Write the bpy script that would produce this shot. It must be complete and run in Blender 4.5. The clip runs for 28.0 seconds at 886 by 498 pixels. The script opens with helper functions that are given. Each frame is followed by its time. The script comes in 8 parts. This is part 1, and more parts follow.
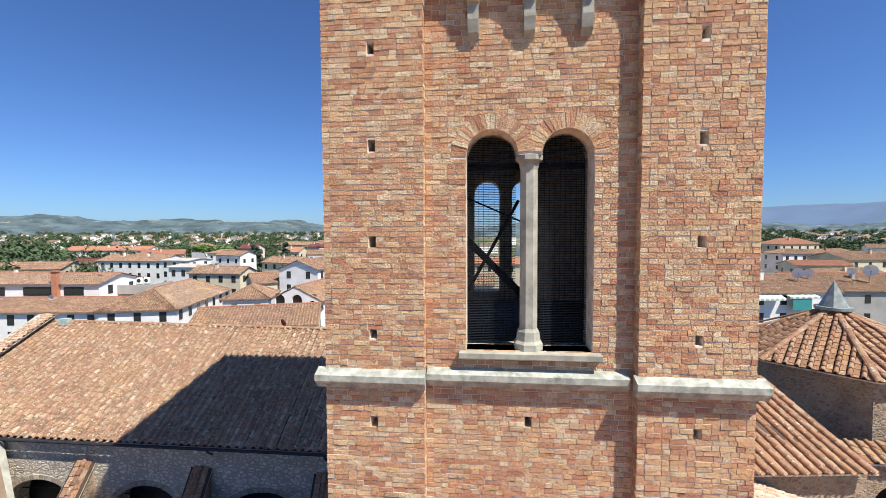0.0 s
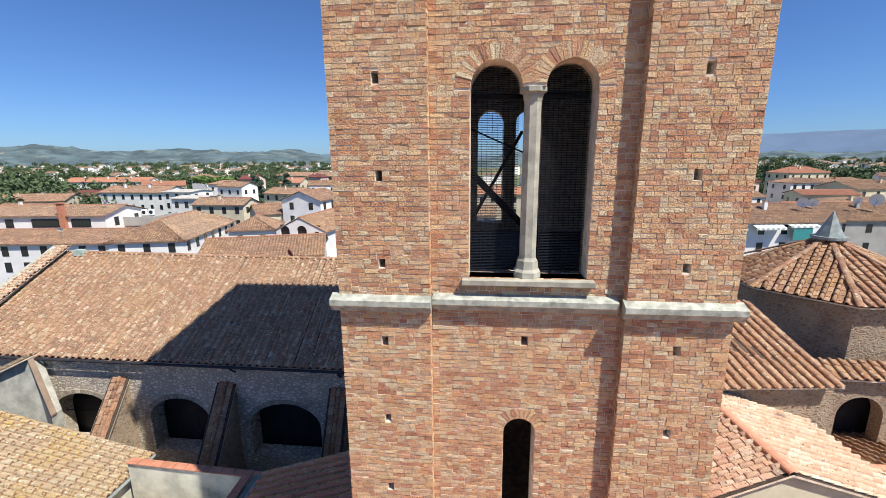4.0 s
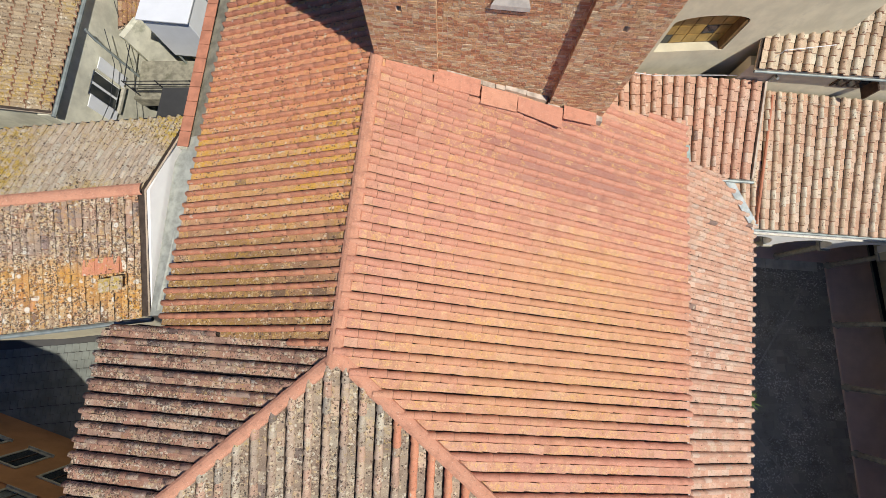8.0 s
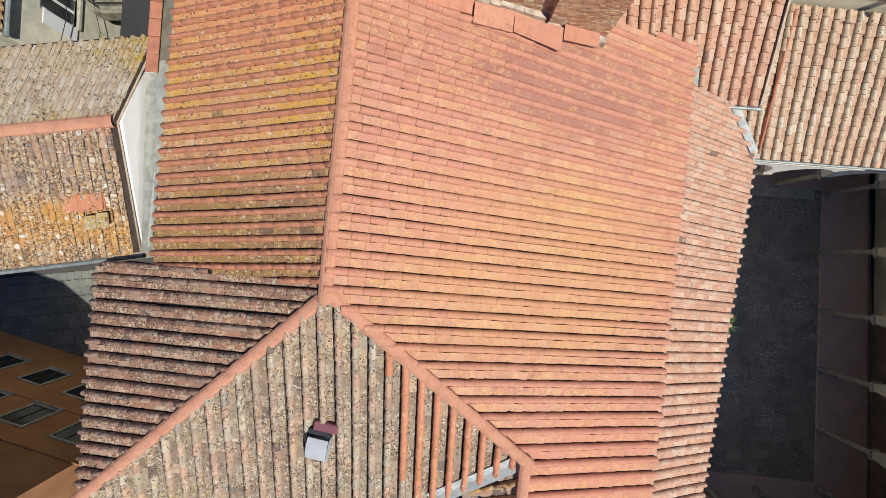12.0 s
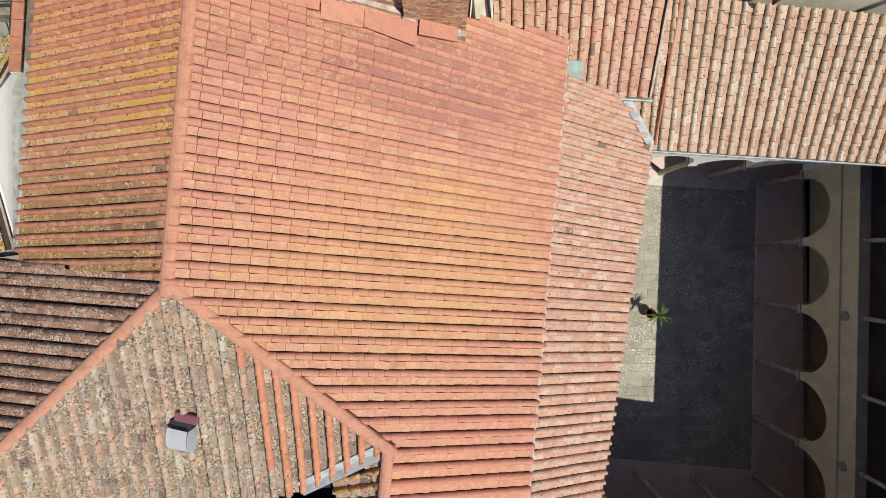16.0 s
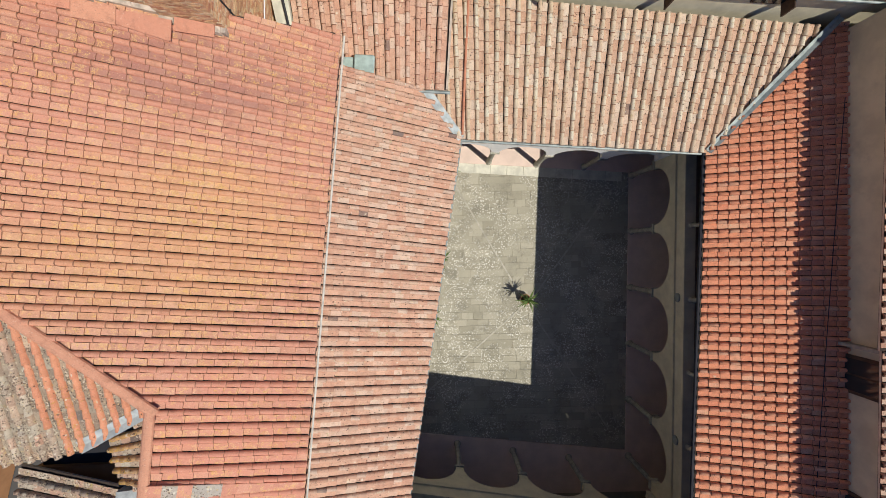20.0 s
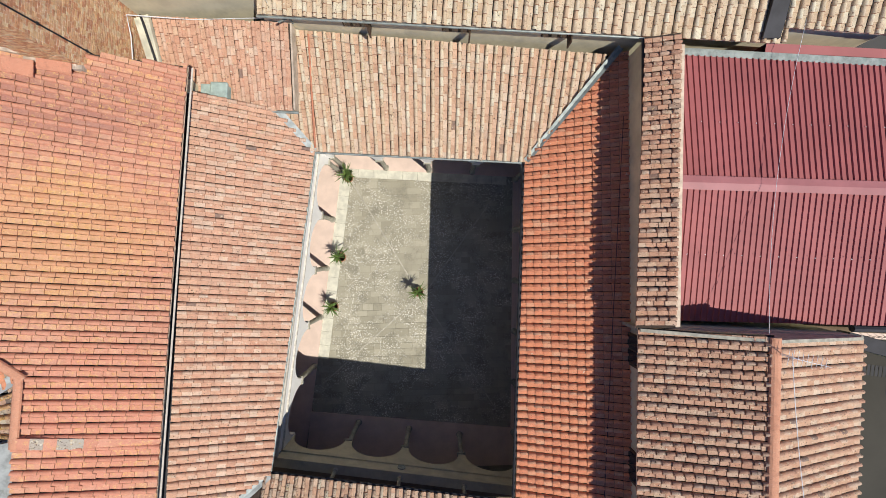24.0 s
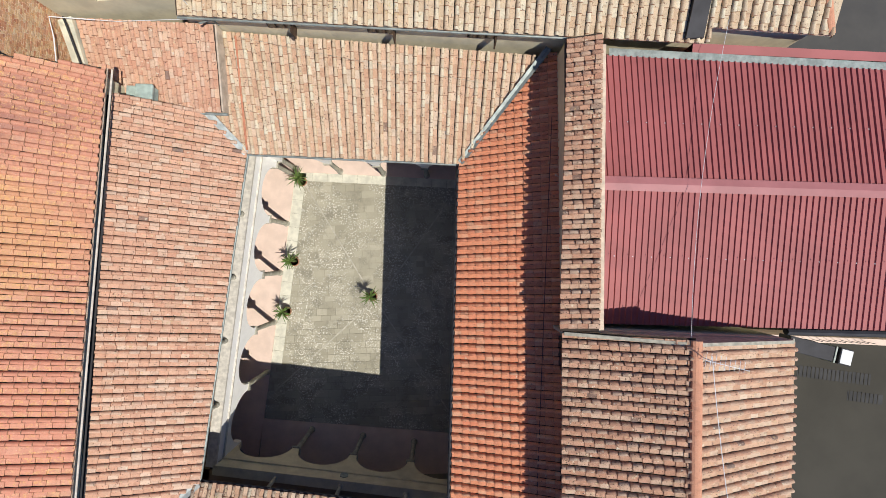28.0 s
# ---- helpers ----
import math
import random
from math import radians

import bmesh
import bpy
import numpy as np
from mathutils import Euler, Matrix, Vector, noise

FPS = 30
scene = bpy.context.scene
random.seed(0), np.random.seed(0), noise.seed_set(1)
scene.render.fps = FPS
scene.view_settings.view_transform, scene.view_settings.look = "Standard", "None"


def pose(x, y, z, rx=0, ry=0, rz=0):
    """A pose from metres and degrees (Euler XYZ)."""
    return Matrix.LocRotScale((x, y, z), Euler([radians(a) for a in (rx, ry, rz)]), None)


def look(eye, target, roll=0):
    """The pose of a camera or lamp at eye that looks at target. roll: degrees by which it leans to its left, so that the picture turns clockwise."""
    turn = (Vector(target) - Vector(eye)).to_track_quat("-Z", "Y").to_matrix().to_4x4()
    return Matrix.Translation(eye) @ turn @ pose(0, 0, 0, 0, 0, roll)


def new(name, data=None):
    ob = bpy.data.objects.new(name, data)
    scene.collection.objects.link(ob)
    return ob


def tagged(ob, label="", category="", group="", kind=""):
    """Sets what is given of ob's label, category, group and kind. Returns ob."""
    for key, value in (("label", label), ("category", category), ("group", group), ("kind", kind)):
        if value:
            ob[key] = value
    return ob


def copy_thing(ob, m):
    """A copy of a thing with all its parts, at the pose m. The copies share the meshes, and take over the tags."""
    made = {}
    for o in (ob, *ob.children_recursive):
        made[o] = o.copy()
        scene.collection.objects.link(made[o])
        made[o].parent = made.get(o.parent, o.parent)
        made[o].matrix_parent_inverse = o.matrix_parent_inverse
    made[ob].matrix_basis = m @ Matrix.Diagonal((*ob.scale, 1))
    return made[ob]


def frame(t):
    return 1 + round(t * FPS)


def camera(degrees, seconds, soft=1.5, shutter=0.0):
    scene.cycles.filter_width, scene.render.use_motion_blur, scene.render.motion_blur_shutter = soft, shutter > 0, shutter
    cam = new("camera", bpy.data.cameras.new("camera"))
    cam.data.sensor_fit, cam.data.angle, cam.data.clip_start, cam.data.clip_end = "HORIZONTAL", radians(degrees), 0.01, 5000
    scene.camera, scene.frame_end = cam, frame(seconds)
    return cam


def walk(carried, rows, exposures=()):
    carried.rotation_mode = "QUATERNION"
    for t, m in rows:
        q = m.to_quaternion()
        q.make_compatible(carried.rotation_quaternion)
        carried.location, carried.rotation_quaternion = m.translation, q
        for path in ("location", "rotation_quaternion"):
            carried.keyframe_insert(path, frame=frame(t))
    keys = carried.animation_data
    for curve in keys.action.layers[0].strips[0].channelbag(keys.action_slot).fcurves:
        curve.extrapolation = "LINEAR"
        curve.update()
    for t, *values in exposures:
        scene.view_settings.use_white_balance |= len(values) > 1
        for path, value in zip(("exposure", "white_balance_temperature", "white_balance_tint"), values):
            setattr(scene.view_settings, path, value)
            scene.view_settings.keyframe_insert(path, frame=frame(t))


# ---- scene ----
cam = camera(94.7, 28.0, soft=0.5)
PATH = [
    (0.0, -0.05, 0.08, 26.01, 87.53, 0.23, -0.72),
    (0.5, -0.09, -0.02, 26.05, 87.16, 0.26, -0.86),
    (1.0, -0.11, -0.10, 26.13, 87.20, 0.28, -0.82),
    (1.5, -0.13, -0.17, 26.23, 87.56, 0.28, -0.79),
    (2.0, -0.13, -0.23, 26.31, 87.61, 0.29, -0.92),
    (2.5, -0.11, -0.27, 26.31, 87.62, 0.31, -0.88),
    (3.5, -0.09, -0.26, 26.20, 83.30, 0.40, -0.55),
    (4.5, -0.07, -0.24, 25.99, 70.49, 0.48, -0.31),
    (5.0, -0.06, -0.24, 25.97, 61.70, 0.46, -0.29),
    (5.5, -0.07, -0.23, 25.98, 51.63, 0.39, -0.22),
    (6.0, -0.13, -0.22, 25.99, 40.74, 0.30, -0.26),
    (6.5, -0.19, -0.22, 26.00, 29.35, 0.19, -0.35),
    (7.0, -0.23, -0.26, 26.03, 21.31, 0.09, -0.28),
    (7.5, -0.22, -0.32, 26.10, 15.56, 0.05, -0.25),
    (8.0, -0.14, -0.35, 26.12, 11.26, 0.07, -0.20),
    (8.5, -0.05, -0.34, 26.13, 8.26, 0.06, -0.26),
    (9.0, -0.03, -0.30, 26.18, 5.90, -0.03, -0.22),
    (9.5, -0.01, -0.25, 26.19, 3.93, -0.12, -0.06),
    (10.0, -0.02, -0.15, 26.17, 2.58, -0.18, -0.08),
    (10.5, -0.04, -0.01, 26.15, 1.87, -0.18, -0.19),
    (11.0, -0.02, 0.07, 26.09, 1.18, -0.23, -0.22),
    (11.5, 0.02, 0.09, 26.06, 0.67, -0.18, -0.25),
    (13.5, 0.77, -0.03, 26.13, -0.11, -0.19, -0.41),
    (14.0, 1.20, -0.00, 26.20, -0.17, -0.24, -0.47),
    (14.5, 1.77, 0.03, 26.27, -0.09, -0.18, -0.71),
    (15.0, 2.48, 0.02, 26.31, -0.20, -0.19, -0.83),
    (15.5, 3.30, -0.06, 26.28, -0.23, -0.18, -0.92),
    (16.0, 4.11, -0.15, 26.27, 0.07, -0.14, -1.10),
    (16.5, 4.99, -0.29, 26.27, 0.16, -0.20, -1.20),
    (17.0, 5.87, -0.44, 26.27, 0.31, -0.15, -1.28),
    (17.5, 6.81, -0.56, 26.26, 0.30, -0.16, -1.28),
    (18.0, 7.77, -0.67, 26.27, 0.34, -0.09, -1.30),
    (18.5, 8.79, -0.76, 26.35, 0.36, -0.03, -1.43),
    (19.0, 9.84, -0.87, 26.54, 0.23, -0.07, -1.43),
    (19.5, 10.84, -0.96, 26.92, 0.22, -0.05, -1.39),
    (20.0, 11.82, -1.04, 27.41, 0.09, -0.10, -1.33),
    (20.5, 12.77, -1.14, 27.91, -0.09, -0.11, -1.26),
    (21.0, 13.72, -1.23, 28.40, -0.09, -0.06, -1.33),
    (21.5, 14.66, -1.28, 28.90, 0.03, -0.02, -1.37),
    (23.5, 18.22, -1.40, 30.28, 0.08, 0.02, -1.58),
    (24.0, 19.10, -1.44, 30.38, 0.14, -0.02, -1.64),
    (24.5, 19.92, -1.47, 30.40, 0.35, -0.05, -1.73),
    (25.0, 20.58, -1.50, 30.36, 0.37, -0.03, -1.80),
    (25.5, 21.11, -1.54, 30.31, 0.51, -0.08, -1.80),
    (26.0, 21.53, -1.57, 30.25, 0.66, -0.07, -1.79),
    (26.5, 21.85, -1.60, 30.17, 0.72, -0.10, -1.78),
    (27.0, 22.09, -1.64, 30.13, 0.84, -0.05, -1.77),
    (27.5, 22.27, -1.68, 30.11, 0.94, -0.03, -1.78),
    (28.0, 22.44, -1.72, 30.10, 1.05, -0.00, -1.76),
]
walk(cam, [(t, pose(x, y, z, rx, ry, rz)) for t, x, y, z, rx, ry, rz in PATH],
     exposures=[(0.0, 0.62), (2.5, 0.63), (5.0, 0.40), (6.0, 0.20), (7.0, -0.06), (10.0, -0.14), (17.0, -0.22), (20.0, -0.26), (24.0, -0.16), (28.0, -0.14)])

from mathutils.geometry import tessellate_polygon

# ---- light ----
SUN = Vector((0.491, -0.420, 1.0)).normalized()
world = bpy.data.worlds.new("sky")
world.use_nodes = True
scene.world = world
_bg = world.node_tree.nodes["Background"]
_sky = world.node_tree.nodes.new("ShaderNodeTexSky")
_sky.sky_type, _sky.sun_disc = "NISHITA", False
_sky.sun_elevation = math.asin(SUN.z)
_sky.sun_rotation = math.atan2(SUN.x, SUN.y)
_sky.altitude, _sky.air_density, _sky.dust_density, _sky.ozone_density = 800, 1.0, 0.8, 3.0
_bg.inputs["Strength"].default_value = 0.043
_tint = world.node_tree.nodes.new("ShaderNodeMix")
_tint.data_type, _tint.blend_type = "RGBA", "MULTIPLY"
_tint.inputs["Factor"].default_value, _tint.inputs["B"].default_value = 1.0, (0.94, 1.36, 2.04, 1)
world.node_tree.links.new(_sky.outputs["Color"], _tint.inputs["A"])
world.node_tree.links.new(_tint.outputs["Result"], _bg.inputs["Color"])
_lamp = bpy.data.lights.new("sun", "SUN")
_lamp.energy, _lamp.angle, _lamp.color = 5.0, radians(0.53), (1.0, 0.95, 0.87)
_sun = new("sun", _lamp)
_sun.matrix_world = look(SUN * 200, (0, 0, 0))
scene.view_settings.exposure = 0.0


# ---- materials ----
def nodes_of(name):
    m = bpy.data.materials.new(name)
    m.use_nodes = True
    nt = m.node_tree
    return m, nt, nt.nodes["Principled BSDF"]


def _n(nt, kind, **values):
    node = nt.nodes.new(kind)
    for key, value in values.items():
        node.inputs[key].default_value = value
    return node


def _mix(nt, fac, a, b, blend="MIX"):
    node = nt.nodes.new("ShaderNodeMix")
    node.data_type, node.blend_type = "RGBA", blend
    for sock, val in ((node.inputs["Factor"], fac), (node.inputs["A"], a), (node.inputs["B"], b)):
        if hasattr(val, "is_linked"):
            nt.links.new(val, sock)
        elif isinstance(val, (int, float)):
            sock.default_value = val
        else:
            sock.default_value = (*val, 1.0)
    return node.outputs["Result"]


def _ramp(nt, fac, lo, hi):
    node = nt.nodes.new("ShaderNodeMapRange")
    node.interpolation_type = "SMOOTHSTEP"
    node.inputs["From Min"].default_value, node.inputs["From Max"].default_value = lo, hi
    nt.links.new(fac, node.inputs["Value"])
    return node.outputs["Result"]


def _noise(nt, pos, scale, detail=3.0, rough=0.55):
    node = _n(nt, "ShaderNodeTexNoise", Scale=scale, Detail=detail, Roughness=rough)
    nt.links.new(pos, node.inputs["Vector"])
    return node.outputs["Fac"]


def _n3(nt, pos, scale):
    node = _n(nt, "ShaderNodeTexNoise", Scale=scale, Detail=3.0)
    nt.links.new(pos, node.inputs["Vector"])
    return node.outputs["Color"]


def _mul(nt, a, b, op="MULTIPLY"):
    node = nt.nodes.new("ShaderNodeMath")
    node.operation = op
    for sock, val in ((node.inputs[0], a), (node.inputs[1], b)):
        if hasattr(val, "is_linked"):
            nt.links.new(val, sock)
        else:
            sock.default_value = val
    return node.outputs[0]


def _bump(nt, bsdf, height, strength, distance):
    node = _n(nt, "ShaderNodeBump", Strength=strength, Distance=distance)
    nt.links.new(height, node.inputs["Height"])
    nt.links.new(node.outputs["Normal"], bsdf.inputs["Normal"])


def _rand(nt):
    geo, info = nt.nodes.new("ShaderNodeNewGeometry"), nt.nodes.new("ShaderNodeObjectInfo")
    total = _mul(nt, geo.outputs["Random Per Island"], info.outputs["Random"], "ADD")
    return geo.outputs["Position"], _mul(nt, total, 1.0, "FRACT")


def _add3(nt, a, b):
    node = nt.nodes.new("ShaderNodeVectorMath")
    node.operation = "ADD"
    nt.links.new(a, node.inputs[0])
    nt.links.new(b, node.inputs[1])
    return node.outputs["Vector"]


def _scale3(nt, a, f, shift=(0, 0, 0)):
    node = nt.nodes.new("ShaderNodeVectorMath")
    node.operation = "MULTIPLY_ADD"
    nt.links.new(a, node.inputs[0])
    node.inputs[1].default_value = (f, f, f) if isinstance(f, (int, float)) else f
    node.inputs[2].default_value = shift
    return node.outputs["Vector"]


def _spots(nt, pos, scale, share, radius, ragged=0.03):
    """Ragged round spots on a share of the cells: how far inside one is, its distance from the centre, and two random numbers."""
    cells = _n(nt, "ShaderNodeTexVoronoi", Scale=scale, Randomness=1.0)
    warp = _add3(nt, pos, _scale3(nt, _n3(nt, pos, 14.0), ragged * 2, (-ragged, -ragged, -ragged)))
    nt.links.new(warp, cells.inputs["Vector"])
    sep = nt.nodes.new("ShaderNodeSeparateColor")
    nt.links.new(cells.outputs["Color"], sep.inputs["Color"])
    has = _mul(nt, sep.outputs["Red"], 1.0 - share, "GREATER_THAN") if isinstance(share, (int, float)) else _mul(nt, _mul(nt, sep.outputs["Red"], share, "ADD"), 1.0, "GREATER_THAN")
    size = _mul(nt, _mul(nt, sep.outputs["Green"], 0.6), 0.6, "ADD")
    dist = _mul(nt, cells.outputs["Distance"], _mul(nt, size, radius), "DIVIDE")
    return _mul(nt, _ramp(nt, dist, 1.0, 0.75), has), dist, sep.outputs["Blue"], sep.outputs["Green"]


def _patch(nt, pos, x, y, rx, ry, ragged=0.7):
    """How far a place lies inside a ragged stain round a plan point."""
    node = nt.nodes.new("ShaderNodeVectorMath")
    node.operation = "LENGTH"
    nt.links.new(_scale3(nt, pos, (1 / rx, 1 / ry, 0.0), (-x / rx, -y / ry, 0.0)), node.inputs[0])
    worn = _mul(nt, _mul(nt, _noise(nt, pos, 1.4 / min(rx, ry) + 0.4, 6.0, 0.65), 2.0 * ragged), ragged, "SUBTRACT")
    return _ramp(nt, _mul(nt, node.outputs["Value"], worn, "ADD"), 1.15, 0.45)


def clay(name, tones, lichen=None, lichen_amount=0.0, soot=(0.06, 0.05, 0.045), soot_amount=0.0, pale=0.0, rough=0.85, crust=0.0, zone_scale=0.35, vary=0.22, wash=0.0, speck=0.3, rings=0.0, odd=0.0, discs=0.0, patches=()):
    """Fired clay whose pieces differ in tone, with lichen, rings, pits, crust and soot in ragged patches."""
    m, nt, bsdf = nodes_of(name)
    tones = [(0.96 * r, 1.165 * g, 1.26 * b) for r, g, b in tones]
    pos, rnd = _rand(nt)
    ramp = nt.nodes.new("ShaderNodeValToRGB")
    els = ramp.color_ramp.elements
    els[0].color, els[1].color = (*tones[0], 1), (*tones[-1], 1)
    for i, tone in enumerate(tones[1:-1]):
        e = els.new((i + 1) / (len(tones) - 1))
        e.color = (*tone, 1)
    nt.links.new(rnd, ramp.inputs["Fac"])
    col = ramp.outputs["Color"]
    dark = (0.40 * tones[0][0], 0.36 * tones[0][1], 0.36 * tones[0][2])
    big, mid, fine = _noise(nt, pos, zone_scale, 4.0), _noise(nt, pos, 4.0, 6.0, 0.68), _noise(nt, pos, 30.0, 5.0, 0.7)
    depth = _mul(nt, _mul(nt, rnd, 17.0), 1.0, "FRACT")
    if odd:
        # a few replaced or sooted pieces
        pick = _mul(nt, _mul(nt, rnd, 91.0), 1.0, "FRACT")
        col = _mix(nt, _mul(nt, _mul(nt, pick, 1.0 - 0.5 * odd, "GREATER_THAN"), 0.8), col, (0.15, 0.12, 0.11))
        col = _mix(nt, _mul(nt, _mul(nt, pick, 0.6 * odd, "LESS_THAN"), 0.7), col, (0.72, 0.52, 0.36))
    col = _mix(nt, _mul(nt, depth, vary), col, dark)
    col = _mix(nt, _mul(nt, _ramp(nt, mid, 0.46, 0.72), 0.38), col, dark)
    col = _mix(nt, _mul(nt, _ramp(nt, fine, 0.52, 0.66), speck), col, dark)
    if pale:
        col = _mix(nt, _mul(nt, _ramp(nt, _noise(nt, pos, 2.2, 5.0, 0.65), 0.45, 0.7), pale), col, (0.68, 0.49, 0.34))
    if lichen_amount:
        spots = _ramp(nt, _noise(nt, pos, 8.0, 7.0, 0.75), 0.58 - 0.18 * lichen_amount, 0.66 - 0.12 * lichen_amount)
        zone = _ramp(nt, big, 0.52 - 0.2 * lichen_amount, 0.72 - 0.15 * lichen_amount)
        shade = tuple(0.62 * c for c in lichen)
        col = _mix(nt, _mul(nt, _mul(nt, spots, zone), 0.9), col, _mix(nt, _ramp(nt, fine, 0.4, 0.65), lichen, shade))
    for x, y, rx, ry, tint, amount in patches:
        col = _mix(nt, _mul(nt, _patch(nt, pos, x, y, rx, ry), amount), col, tint)
    if wash:
        col = _mix(nt, _mul(nt, _ramp(nt, _noise(nt, pos, 0.13, 5.0, 0.6), 0.46, 0.68), wash), col, (0.66, 0.38, 0.10))
    if rings:
        # crustose lichen: small ragged flecks and broken rings, thick in some stretches and thin in others
        zone = _mul(nt, _ramp(nt, _noise(nt, pos, 0.6, 5.0, 0.7), 0.36, 0.62), rings)
        within, dist, r1, _ = _spots(nt, pos, 8.0, zone, 0.66, 0.11)
        rim = _mul(nt, _mul(nt, _ramp(nt, dist, 0.30, 0.70), within), _ramp(nt, fine, 0.40, 0.55))
        col = _mix(nt, _mul(nt, rim, 0.75), col, _mix(nt, r1, (0.74, 0.46, 0.10), (0.80, 0.58, 0.30)))
        flecks = _mul(nt, _ramp(nt, _noise(nt, pos, 17.0, 5.0, 0.8), 0.58, 0.66), zone)
        col = _mix(nt, _mul(nt, flecks, 0.7), col, (0.72, 0.50, 0.16))
        col = _mix(nt, _mul(nt, _ramp(nt, _noise(nt, pos, 21.0, 4.0, 0.8), 0.66, 0.70), 0.6), col, (0.10, 0.07, 0.05))
    if soot_amount:
        spots = _ramp(nt, _noise(nt, pos, 8.5, 7.0, 0.78), 0.62 - 0.2 * soot_amount, 0.70 - 0.17 * soot_amount)
        zone = _ramp(nt, _noise(nt, pos, 0.5, 3.0), 0.55 - 0.3 * soot_amount, 0.75 - 0.3 * soot_amount)
        col = _mix(nt, _mul(nt, _mul(nt, spots, zone), 0.85), col, soot)
    if crust:
        thick = _mul(nt, _ramp(nt, _noise(nt, pos, 1.1, 5.0, 0.7), 0.34, 0.62), crust)
        pale_in, dist, r1, _ = _spots(nt, pos, 12.0, _mul(nt, thick, 1.1), 0.62, 0.07)
        col = _mix(nt, _mul(nt, pale_in, 0.7), col, _mix(nt, r1, (0.72, 0.68, 0.54), (0.58, 0.42, 0.20)))
        pit, dist, r2, _ = _spots(nt, pos, 17.0, _mul(nt, thick, 1.2), 0.55, 0.035)
        col = _mix(nt, _mul(nt, pit, 0.85), col, _mix(nt, r2, (0.03, 0.025, 0.022), (0.20, 0.12, 0.08)))
        col = _mix(nt, _mul(nt, _mul(nt, _ramp(nt, _noise(nt, pos, 19.0, 5.0, 0.8), 0.57, 0.64), thick), 1.0), col, (0.07, 0.05, 0.04))
    if discs:
        # round pale lichen discs, some with a bare centre
        disc, dist, r1, _ = _spots(nt, pos, 3.2, discs, 0.30, 0.02)
        col = _mix(nt, _mul(nt, _mul(nt, disc, _ramp(nt, dist, 0.1, 0.5)), 0.85), col, _mix(nt, r1, (0.80, 0.76, 0.64), (0.62, 0.60, 0.52)))
    # pale flecks painted for the highlights on tile edges, and dark grains
    glint_grain = _noise(nt, pos, 34.0, 3.0, 0.7)
    col = _mix(nt, _mul(nt, _ramp(nt, glint_grain, 0.61, 0.68), 0.55), col, (0.80, 0.66, 0.52))
    col = _mix(nt, _mul(nt, _ramp(nt, glint_grain, 0.39, 0.32), 0.62), col, (0.09, 0.06, 0.05))
    nt.links.new(col, bsdf.inputs["Base Color"])
    bsdf.inputs["Roughness"].default_value = rough
    bsdf.inputs["Specular IOR Level"].default_value = 0.2
    _bump(nt, bsdf, _mul(nt, fine, mid, "ADD"), 0.9, 0.025)
    return m


def plain(name, color, rough=0.8, metal=0.0, spread=0.25, scale=1.5, grain=30.0, bump=0.2, stain=None, stain_amount=0.0):
    """A painted, plastered, metal or wooden surface with uneven tone, stains and grain."""
    m, nt, bsdf = nodes_of(name)
    pos, rnd = _rand(nt)
    a, b = _noise(nt, pos, scale, 5.0, 0.6), _noise(nt, pos, grain, 4.0, 0.6)
    dark = tuple(c * (1 - spread) for c in color)
    lite = tuple(min(1.0, c * (1 + 0.5 * spread)) for c in color)
    col = _mix(nt, _ramp(nt, a, 0.3, 0.7), dark, lite)
    col = _mix(nt, _mul(nt, b, spread * 0.6), col, dark)
    col = _mix(nt, _mul(nt, rnd, spread * 0.5), col, dark)
    if stain_amount:
        col = _mix(nt, _mul(nt, _ramp(nt, _noise(nt, pos, scale * 0.8, 6.0, 0.7), 0.55, 0.72), stain_amount), col, stain)
    nt.links.new(col, bsdf.inputs["Base Color"])
    bsdf.inputs["Roughness"].default_value, bsdf.inputs["Metallic"].default_value = rough, metal
    bsdf.inputs["Specular IOR Level"].default_value = 0.3
    if bump:
        _bump(nt, bsdf, b, bump, 0.01)
    return m


